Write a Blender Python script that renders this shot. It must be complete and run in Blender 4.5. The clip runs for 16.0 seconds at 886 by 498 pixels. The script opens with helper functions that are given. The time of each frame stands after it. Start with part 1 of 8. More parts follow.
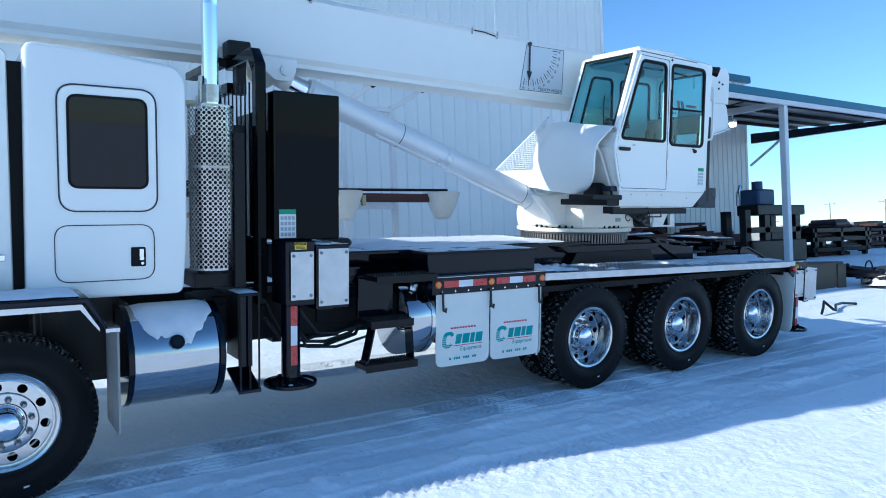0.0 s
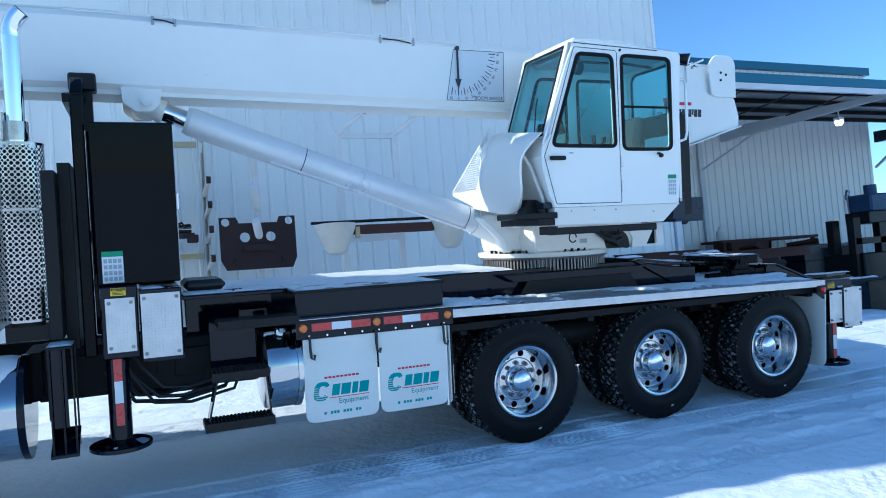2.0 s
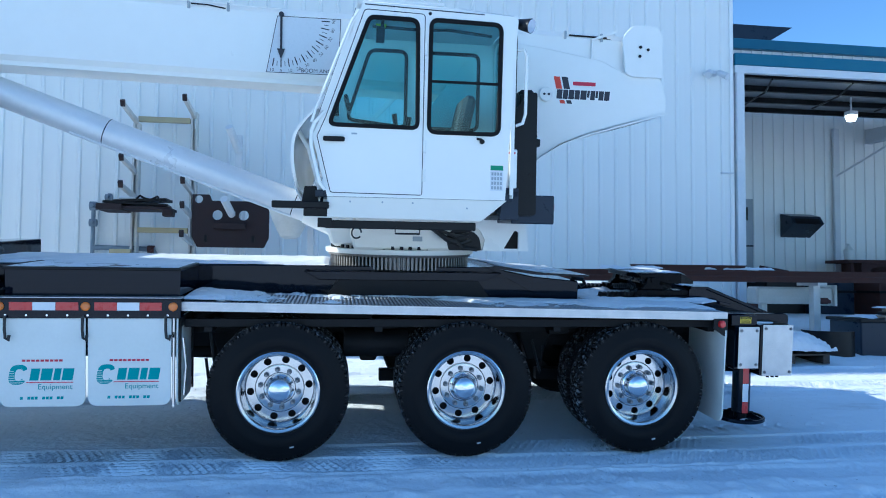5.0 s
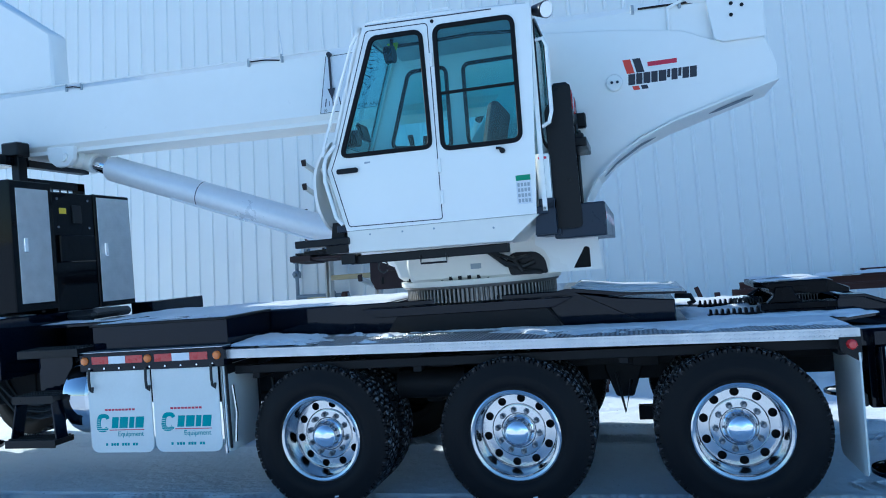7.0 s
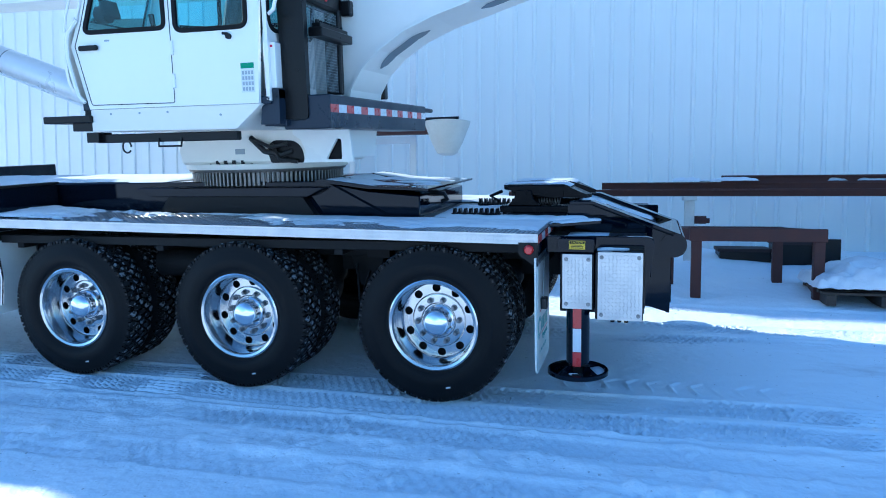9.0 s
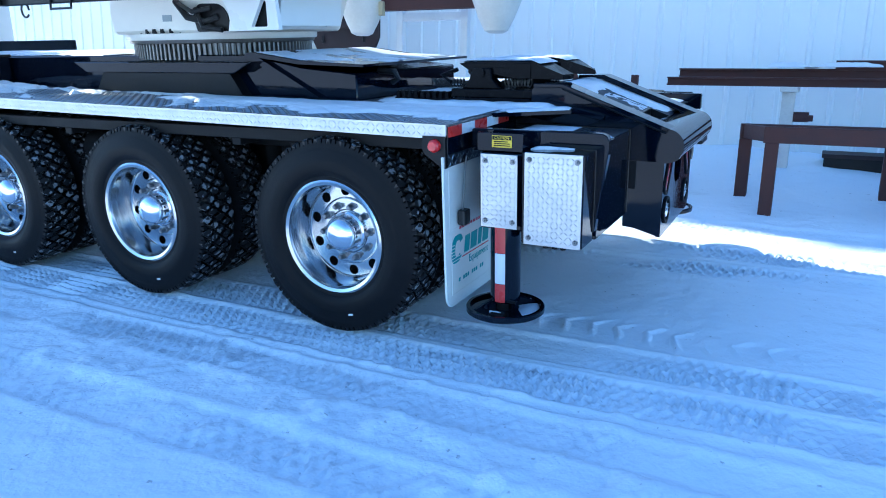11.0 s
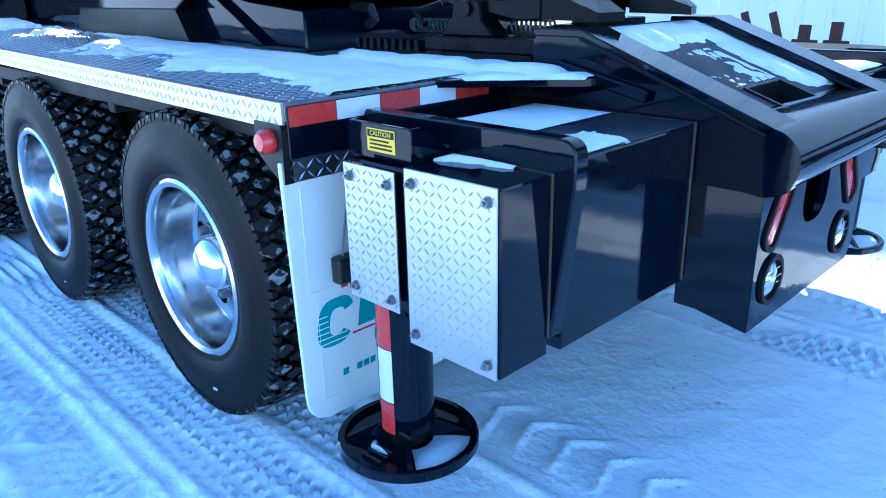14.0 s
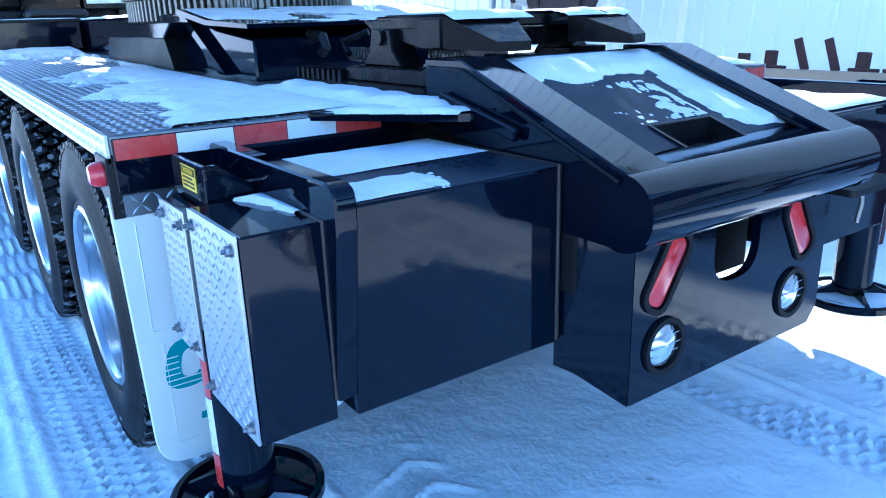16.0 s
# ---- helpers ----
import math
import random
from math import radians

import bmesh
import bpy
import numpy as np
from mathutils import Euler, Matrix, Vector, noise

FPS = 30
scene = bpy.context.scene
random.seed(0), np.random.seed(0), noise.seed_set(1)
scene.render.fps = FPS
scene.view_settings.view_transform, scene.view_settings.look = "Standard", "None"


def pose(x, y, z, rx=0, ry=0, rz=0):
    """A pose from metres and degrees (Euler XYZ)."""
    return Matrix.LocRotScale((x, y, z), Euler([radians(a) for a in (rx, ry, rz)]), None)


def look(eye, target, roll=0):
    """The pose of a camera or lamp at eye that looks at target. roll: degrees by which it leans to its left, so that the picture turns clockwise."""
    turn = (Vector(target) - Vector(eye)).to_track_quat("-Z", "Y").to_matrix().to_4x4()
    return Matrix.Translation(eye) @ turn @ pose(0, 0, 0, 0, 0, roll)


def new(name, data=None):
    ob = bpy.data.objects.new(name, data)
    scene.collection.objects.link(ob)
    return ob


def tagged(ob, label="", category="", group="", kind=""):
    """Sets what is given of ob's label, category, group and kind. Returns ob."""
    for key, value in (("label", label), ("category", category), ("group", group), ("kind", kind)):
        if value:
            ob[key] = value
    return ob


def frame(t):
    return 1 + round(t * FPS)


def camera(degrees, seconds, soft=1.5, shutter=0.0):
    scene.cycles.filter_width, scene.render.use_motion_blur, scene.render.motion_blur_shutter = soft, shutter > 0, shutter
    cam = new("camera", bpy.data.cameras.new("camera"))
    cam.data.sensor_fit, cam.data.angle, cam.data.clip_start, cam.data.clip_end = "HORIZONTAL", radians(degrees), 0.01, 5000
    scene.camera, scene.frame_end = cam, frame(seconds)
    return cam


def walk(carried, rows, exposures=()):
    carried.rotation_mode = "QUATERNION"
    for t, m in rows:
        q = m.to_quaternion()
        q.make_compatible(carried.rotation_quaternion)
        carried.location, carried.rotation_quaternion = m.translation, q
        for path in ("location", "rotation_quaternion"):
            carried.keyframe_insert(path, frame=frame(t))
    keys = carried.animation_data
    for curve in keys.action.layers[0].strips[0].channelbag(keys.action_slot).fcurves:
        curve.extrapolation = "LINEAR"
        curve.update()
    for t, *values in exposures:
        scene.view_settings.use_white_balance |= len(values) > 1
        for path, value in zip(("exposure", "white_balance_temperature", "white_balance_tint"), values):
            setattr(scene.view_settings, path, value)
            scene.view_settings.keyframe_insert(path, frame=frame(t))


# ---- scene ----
cam = camera(62.7, 16.0, soft=1.0)
PATH = [
    (0, (0.228, 0.555, 1.422), (1.337, 2.22, 1.421), -2.2),
    (0.5, (0.78, 0.433, 1.476), (1.956, 2.051, 1.48), -0.8),
    (1, (1.284, 0.326, 1.317), (2.202, 2.103, 1.354), -4.9),
    (1.5, (1.835, 0.312, 1.38), (2.636, 2.145, 1.414), -3.0),
    (2, (2.385, 0.342, 1.36), (3.168, 2.18, 1.457), -4.6),
    (2.5, (2.894, 0.331, 1.356), (3.4, 2.266, 1.406), -2.8),
    (3, (3.478, 0.319, 1.352), (3.911, 2.269, 1.462), 0.8),
    (3.5, (4.035, 0.267, 1.309), (4.475, 2.212, 1.469), -0.7),
    (4, (4.596, 0.243, 1.331), (4.967, 2.204, 1.466), 1.1),
    (4.5, (5.176, 0.237, 1.315), (5.608, 2.186, 1.435), 0.9),
    (5, (5.69, 0.258, 1.303), (5.977, 2.235, 1.398), 0.5),
    (5.2, (5.874, 0.296, 1.309), (6.005, 2.287, 1.448), -0.9),
    (6.2, (6.80, 0.595, 1.29), (6.433, 2.551, 1.46), -2.4),
    (7.3, (7.809, 0.999, 1.27), (7.291, 2.92, 1.472), -3.5),
    (7.5, (8.043, 1.062, 1.278), (7.582, 3.005, 1.374), -2.2),
    (8, (8.499, 1.148, 1.295), (8.213, 3.127, 1.343), -0.3),
    (8.5, (8.899, 1.205, 1.267), (8.578, 3.179, 1.264), 1.1),
    (9, (9.322, 1.278, 1.282), (8.782, 3.199, 1.156), 0.1),
    (9.5, (9.698, 1.55, 1.24), (9.162, 3.469, 1.068), 2.1),
    (9.7, (9.793, 1.646, 1.277), (9.233, 3.55, 1.034), 0.1),
    (11.8, (10.25, 3.433, 1.216), (9.178, 5.058, 0.754), 4.3),
    (12, (10.255, 3.596, 1.233), (9.139, 5.204, 0.82), 4.5),
    (12.5, (10.185, 3.988, 1.243), (9.085, 5.593, 0.779), 2.2),
    (13, (10.183, 4.317, 1.253), (8.881, 5.758, 0.776), 3.1),
    (13.5, (10.163, 4.514, 1.27), (8.858, 5.953, 0.791), 2.5),
    (14, (10.157, 4.61, 1.266), (8.818, 5.984, 0.701), 2.4),
    (14.5, (10.244, 4.668, 1.269), (8.855, 5.981, 0.678), 2.9),
    (15, (10.321, 4.73, 1.267), (8.884, 5.986, 0.668), 3.4),
    (15.5, (10.385, 4.883, 1.279), (8.987, 6.168, 0.65), 1.9),
    (16, (10.462, 5.209, 1.304), (8.903, 6.352, 0.79), 2.4),
]
EXPOSURES = [(0, 0.20, 5010, 2), (1, 0.07, 4930, 2), (2, 0.27, 4920, 1), (3, 0.45, 4980, 1), (5, 0.43, 4930, 1), (7.4, 0.32, 4870, 0), (8, 0.44, 4830, 0), (9, 0.73, 4700, 0), (9.5, 0.77, 4680, 1), (12, 1.32, 5000, 3), (12.5, 1.00, 4720, 2), (13.5, 1.51, 4710, 3), (14.5, 1.85, 4700, 4), (16, 1.77, 4680, 5)]
walk(cam, [(t, look(eye, target, roll)) for t, eye, target, roll in PATH], EXPOSURES)

# ---- light ----
SUN_EL, SUN_AZ = 27.0, 283.8
world = bpy.data.worlds.new("winter_sky")
scene.world = world
world.use_nodes = True
wn = world.node_tree
sky = wn.nodes.new("ShaderNodeTexSky")
sky.sky_type, sky.sun_disc = 'NISHITA', False
sky.sun_elevation, sky.sun_rotation = radians(SUN_EL), radians(SUN_AZ)
sky.altitude, sky.air_density, sky.dust_density, sky.ozone_density = 700, 1.0, 0.3, 3.2
wn.links.new(sky.outputs[0], wn.nodes["Background"].inputs[0])
wn.nodes["Background"].inputs[1].default_value = 0.15
sun = new("sun", bpy.data.lights.new("sun", 'SUN'))
sun.data.energy, sun.data.angle, sun.data.color = 5.0, radians(0.6), (1.0, 0.86, 0.68)
sun.matrix_world = look((0, 0, 0), (-math.sin(radians(SUN_AZ)) * math.cos(radians(SUN_EL)),
                                    -math.cos(radians(SUN_AZ)) * math.cos(radians(SUN_EL)), -math.sin(radians(SUN_EL))))


# ---- materials ----
def mat(name, col, col2=None, rough=0.5, metal=0.0, scale=8.0, spread=0.5, bump=0.0, bscale=60.0, coat=0.0,
        rvar=0.1, emit=0.0, trans=0.0, ior=1.45, stretch=(1, 1, 1)):
    """Two-scale procedural surface: a broad mottling and a fine grain in colour, roughness and relief."""
    m = bpy.data.materials.new(name)
    m.use_nodes = True
    nt = m.node_tree
    b = nt.nodes["Principled BSDF"]
    b.inputs["Roughness"].default_value = rough
    b.inputs["Metallic"].default_value = metal
    b.inputs["IOR"].default_value = ior
    b.inputs["Coat Weight"].default_value = coat
    b.inputs["Coat Roughness"].default_value = 0.06
    b.inputs["Transmission Weight"].default_value = trans
    b.inputs["Base Color"].default_value = (*col, 1)
    if emit:
        b.inputs["Emission Color"].default_value = (*col, 1)
        b.inputs["Emission Strength"].default_value = emit
    tc = nt.nodes.new("ShaderNodeTexCoord")
    mp = nt.nodes.new("ShaderNodeMapping")
    mp.inputs["Scale"].default_value = stretch
    nt.links.new(tc.outputs["Object"], mp.inputs[0])
    if col2 is not None:
        n1 = nt.nodes.new("ShaderNodeTexNoise")
        n1.inputs["Scale"].default_value, n1.inputs["Detail"].default_value = scale, 6.0
        n2 = nt.nodes.new("ShaderNodeTexNoise")
        n2.inputs["Scale"].default_value, n2.inputs["Detail"].default_value = scale * 11, 3.0
        mx = nt.nodes.new("ShaderNodeMix")
        mx.data_type = 'FLOAT'
        mx.inputs[0].default_value = 0.3
        rp = nt.nodes.new("ShaderNodeValToRGB")
        rp.color_ramp.elements[0].position, rp.color_ramp.elements[1].position = 0.5 - spread / 2, 0.5 + spread / 2
        rp.color_ramp.elements[0].color, rp.color_ramp.elements[1].color = (*col, 1), (*col2, 1)
        for n in (n1, n2):
            nt.links.new(mp.outputs[0], n.inputs["Vector"])
        nt.links.new(n1.outputs["Fac"], mx.inputs[2])
        nt.links.new(n2.outputs["Fac"], mx.inputs[3])
        nt.links.new(mx.outputs[0], rp.inputs[0])
        nt.links.new(rp.outputs[0], b.inputs["Base Color"])
        mr = nt.nodes.new("ShaderNodeMapRange")
        mr.inputs["To Min"].default_value, mr.inputs["To Max"].default_value = max(0.02, rough - rvar), min(1, rough + rvar)
        mr.inputs["From Min"].default_value, mr.inputs["From Max"].default_value = 0.3, 0.7
        nt.links.new(mx.outputs[0], mr.inputs[0])
        nt.links.new(mr.outputs[0], b.inputs["Roughness"])
    if bump:
        n3 = nt.nodes.new("ShaderNodeTexNoise")
        n3.inputs["Scale"].default_value, n3.inputs["Detail"].default_value = bscale, 5.0
        nt.links.new(mp.outputs[0], n3.inputs["Vector"])
        bp = nt.nodes.new("ShaderNodeBump")
        bp.inputs["Strength"].default_value, bp.inputs["Distance"].default_value = bump, 0.01
        nt.links.new(n3.outputs["Fac"], bp.inputs["Height"])
        nt.links.new(bp.outputs[0], b.inputs["Normal"])
    return m


WHITE = mat("white_truck_paint", (0.86, 0.855, 0.81), (0.82, 0.815, 0.77), 0.22, scale=1.5, spread=0.7, coat=0.5, rvar=0.05, bump=0.02, bscale=9)
BOOMW = mat("white_boom_paint", (0.87, 0.865, 0.82), (0.81, 0.805, 0.76), 0.35, scale=0.9, spread=0.6, bump=0.05, bscale=14)
# crane white with the warm bounce from sunlit ground put into its colour
BOUNCEW = mat("bounce_warmed_white_paint", (0.84, 0.81, 0.73), (0.76, 0.73, 0.65), 0.4, scale=1.2, spread=0.6, bump=0.06, bscale=16)
GALV = mat("galvanised_roof_sheet", (0.34, 0.35, 0.36), (0.26, 0.27, 0.28), 0.5, 0.3, scale=1.5, bump=0.05)
CREAM = mat("cream_sheet", (0.72, 0.70, 0.64), (0.55, 0.53, 0.47), 0.5, scale=3, bump=0.1, bscale=20)
SILVERP = mat("silver_cylinder_paint", (0.78, 0.79, 0.80), (0.68, 0.69, 0.70), 0.35, 0.15, scale=2, bump=0.04, bscale=40)
BLACK = mat("black_gloss_paint", (0.0016, 0.0032, 0.0085), (0.0024, 0.0042, 0.0105), 0.05, scale=4, spread=0.5, rvar=0.03, bump=0.02, bscale=25, ior=1.36)
BLACKC = mat("black_cabinet_enamel", (0.0015, 0.0019, 0.003), (0.003, 0.0036, 0.005), 0.05, scale=3, rvar=0.02, bump=0.02, bscale=18, ior=1.22)
BLACKM = mat("black_satin_steel", (0.003, 0.003, 0.004), (0.009, 0.009, 0.010), 0.36, scale=6, bump=0.1, bscale=50, ior=1.32)
GREASE = mat("greasy_black_steel", (0.002, 0.002, 0.003), (0.006, 0.006, 0.007), 0.24, scale=14, rvar=0.12, bump=0.06, bscale=60, ior=1.19)
# charcoal whose blue stands in for reflected sky on upward faces
GREYB = mat("sky_tinted_charcoal_paint", (0.012, 0.020, 0.036), (0.018, 0.026, 0.042), 0.32, scale=5, bump=0.03, bscale=60, ior=1.36)
# dark tail floor paint; reflected sky is mixed into the base as blue
FLOORB = mat("sky_tinted_dark_paint", (0.010, 0.016, 0.030), (0.018, 0.026, 0.042), 0.45, scale=6, bump=0.05, bscale=60, ior=1.22)
BOLT = mat("dull_steel_bolt", (0.30, 0.31, 0.32), (0.14, 0.14, 0.15), 0.38, 0.9, scale=30)
WELD = mat("brown_weld_bead", (0.020, 0.016, 0.014), (0.060, 0.048, 0.040), 0.45, 0.4, scale=60, bump=0.3, bscale=90)
UNDER = mat("dusty_black_chassis", (0.003, 0.003, 0.004), (0.014, 0.013, 0.013), 0.6, scale=7, bump=0.2, bscale=35, ior=1.3)
RUBBER = mat("tyre_rubber", (0.0035, 0.0036, 0.0042), (0.0085, 0.0085, 0.0092), 0.55, scale=5, bump=0.12, bscale=90, ior=1.25)
TREADR = mat("wet_tread_rubber", (0.002, 0.002, 0.003), (0.005, 0.005, 0.006), 0.26, scale=9, bump=0.5, bscale=55)
RIMA = mat("brushed_wheel_aluminium", (0.64, 0.645, 0.65), (0.52, 0.525, 0.53), 0.15, 1.0, scale=6, rvar=0.07, bump=0.02, bscale=120)
FLAPG = mat("grey_plastic_flap", (0.30, 0.31, 0.31), (0.22, 0.225, 0.23), 0.4, scale=3, bump=0.1, bscale=10)
TIMBERD = mat("dark_oiled_timber", (0.060, 0.052, 0.036), (0.11, 0.095, 0.07), 0.8, scale=3, bump=0.3, bscale=30, stretch=(0.3, 2, 2))
PALLETW = mat("dark_wet_wood", (0.040, 0.030, 0.024), (0.085, 0.065, 0.05), 0.8, scale=4, bump=0.3, bscale=30, stretch=(0.3, 2, 2))
HOSE = mat("black_hose", (0.012, 0.012, 0.012), (0.02, 0.02, 0.02), 0.45, scale=20)
CHROME = mat("chrome", (0.88, 0.88, 0.9), (0.8, 0.8, 0.82), 0.06, 1.0, scale=5, rvar=0.03)
TANKA = mat("polished_tank_aluminium", (0.52, 0.53, 0.55), (0.46, 0.47, 0.49), 0.06, 1.0, scale=4, rvar=0.03)
ALU = mat("polished_aluminium", (0.66, 0.67, 0.68), (0.52, 0.53, 0.54), 0.12, 1.0, scale=6, rvar=0.07, bump=0.02, bscale=120)
PLATE = mat("aluminium_tread_plate", (0.60, 0.61, 0.62), (0.48, 0.49, 0.50), 0.38, 1.0, scale=10, rvar=0.1, bump=0.05, bscale=150)
DECKP = mat("worn_tread_plate", (0.30, 0.31, 0.33), (0.15, 0.155, 0.165), 0.42, 1.0, scale=3, rvar=0.12, bump=0.06, bscale=120)
PERF = mat("stainless_guard", (0.62, 0.60, 0.57), (0.26, 0.24, 0.22), 0.20, 1.0, scale=3, rvar=0.1)
RUST = mat("rusty_primer_steel", (0.045, 0.018, 0.017), (0.085, 0.034, 0.026), 0.75, scale=6, bump=0.25, bscale=40)
RUSTD = mat("dark_scaled_steel", (0.016, 0.009, 0.010), (0.034, 0.018, 0.017), 0.7, scale=5, bump=0.25, bscale=40)
GEAR = mat("machined_gear_steel", (0.30, 0.28, 0.26), (0.16, 0.15, 0.14), 0.45, 0.8, scale=9, bump=0.1)
SIDING = mat("pale_metal_siding", (0.85, 0.85, 0.81), (0.80, 0.80, 0.77), 0.38, scale=0.7, spread=0.7, bump=0.05, bscale=6, stretch=(1, 1, 0.25))
TRIMW = mat("white_trim", (0.72, 0.73, 0.74), (0.6, 0.61, 0.62), 0.45, scale=2, bump=0.05)
TEAL = mat("teal_roof_trim", (0.018, 0.115, 0.19), (0.03, 0.14, 0.21), 0.4, scale=3)
CONC = mat("concrete", (0.36, 0.35, 0.33), (0.24, 0.235, 0.23), 0.85, scale=5, bump=0.4, bscale=60)
WOOD = mat("weathered_wood", (0.24, 0.18, 0.12), (0.38, 0.31, 0.23), 0.8, scale=4, bump=0.3, bscale=30, stretch=(0.3, 2, 2))
LUG = mat("worn_bright_lug", (0.62, 0.63, 0.65), (0.42, 0.43, 0.44), 0.34, 1.0, scale=12, rvar=0.1)
FRAMEW = mat("white_frame_paint", (0.80, 0.80, 0.79), (0.70, 0.69, 0.67), 0.45, scale=3, bump=0.08, bscale=30)
STANDW = mat("off_white_stand_paint", (0.70, 0.68, 0.63), (0.50, 0.47, 0.42), 0.5, scale=4, bump=0.15, bscale=40)
YELLOWP = mat("faded_yellow_paint", (0.50, 0.42, 0.22), (0.42, 0.36, 0.24), 0.55, scale=6, bump=0.15)
POLY = mat("white_plastic_flap", (0.76, 0.77, 0.73), (0.68, 0.69, 0.65), 0.42, scale=4, bump=0.08, bscale=12)
PIPEG = mat("grey_pipe_paint", (0.16, 0.20, 0.24), (0.22, 0.25, 0.28), 0.5, scale=8, bump=0.1)
RED = mat("red_reflective_tape", (0.52, 0.035, 0.03), (0.42, 0.03, 0.025), 0.3, scale=30, coat=0.5)
TAPEW = mat("white_reflective_tape", (0.74, 0.76, 0.78), (0.62, 0.64, 0.67), 0.3, scale=40, coat=0.5)
REDL = mat("red_lens", (0.6, 0.02, 0.02), (0.45, 0.015, 0.015), 0.12, scale=30, coat=0.8)
AMBER = mat("amber_lens", (0.75, 0.2, 0.02), (0.6, 0.15, 0.015), 0.15, scale=30, coat=0.8)
YELLOW = mat("yellow_decal", (0.75, 0.55, 0.03), (0.68, 0.5, 0.03), 0.4, scale=10)
GREEN = mat("green_decal", (0.03, 0.28, 0.13), (0.03, 0.24, 0.11), 0.4, scale=10)
TEALD = mat("teal_decal", (0.01, 0.30, 0.30), (0.01, 0.26, 0.27), 0.4, scale=10)
REDD = mat("red_decal", (0.55, 0.02, 0.06), (0.48, 0.02, 0.05), 0.4, scale=10)
ORANGED = mat("orange_red_decal", (0.66, 0.06, 0.03), (0.6, 0.05, 0.03), 0.4, scale=10)
DARKD = mat("dark_decal", (0.02, 0.022, 0.035), (0.03, 0.03, 0.04), 0.4, scale=10)
GREYD = mat("grey_decal", (0.3, 0.34, 0.36), (0.36, 0.4, 0.42), 0.5, scale=10)
DOORG = mat("grey_door_paint", (0.36, 0.39, 0.42), (0.30, 0.33, 0.36), 0.5, scale=3, bump=0.05)
SEAT = mat("seat_fabric", (0.03, 0.032, 0.038), (0.05, 0.05, 0.055), 0.85, scale=20, bump=0.2)
CABIN = mat("cabin_grey_lining", (0.6, 0.62, 0.63), (0.5, 0.52, 0.53), 0.7, scale=5, bump=0.1)
HIVIS = mat("hi_vis_yellow", (0.62, 0.7, 0.04), (0.5, 0.58, 0.03), 0.6, scale=10)
BLUEP = mat("blue_motor_paint", (0.02, 0.05, 0.12), (0.03, 0.06, 0.13), 0.5, scale=6)
LAMPG = mat("lamp_glow", (1.0, 0.93, 0.8), None, 0.4, emit=6.0)
DARKG = mat("dark_tinted_glass", (0.002, 0.003, 0.004), (0.003, 0.004, 0.005), 0.03, scale=2, rvar=0.01, ior=1.42)
CLEARL = mat("clear_lamp_lens", (0.8, 0.82, 0.84), (0.7, 0.72, 0.75), 0.1, 0.7, scale=40, coat=0.8)


def glass_mat(name, col, rough=0.0):
    m = bpy.data.materials.new(name)
    m.use_nodes = True
    nt = m.node_tree
    out = nt.nodes["Material Output"]
    tr = nt.nodes.new("ShaderNodeBsdfTransparent")
    tr.inputs[0].default_value = (*col, 1)
    gl = nt.nodes.new("ShaderNodeBsdfGlossy")
    gl.inputs["Roughness"].default_value = 0.02 + rough
    fr = nt.nodes.new("ShaderNodeLayerWeight")
    fr.inputs[0].default_value = 0.5
    pw = nt.nodes.new("ShaderNodeMath")
    pw.operation = 'POWER'
    pw.inputs[1].default_value = 4.0
    ma = nt.nodes.new("ShaderNodeMath")
    ma.operation = 'MULTIPLY_ADD'
    ma.inputs[1].default_value, ma.inputs[2].default_value = 0.75, 0.035
    nt.links.new(fr.outputs["Facing"], pw.inputs[0])
    nt.links.new(pw.outputs[0], ma.inputs[0])
    mx = nt.nodes.new("ShaderNodeMixShader")
    nt.links.new(ma.outputs[0], mx.inputs[0])
    nt.links.new(tr.outputs[0], mx.inputs[1])
    nt.links.new(gl.outputs[0], mx.inputs[2])
    nt.links.new(mx.outputs[0], out.inputs[0])
    return m


GLASS = glass_mat("tinted_cab_glass", (0.70, 0.89, 0.92))


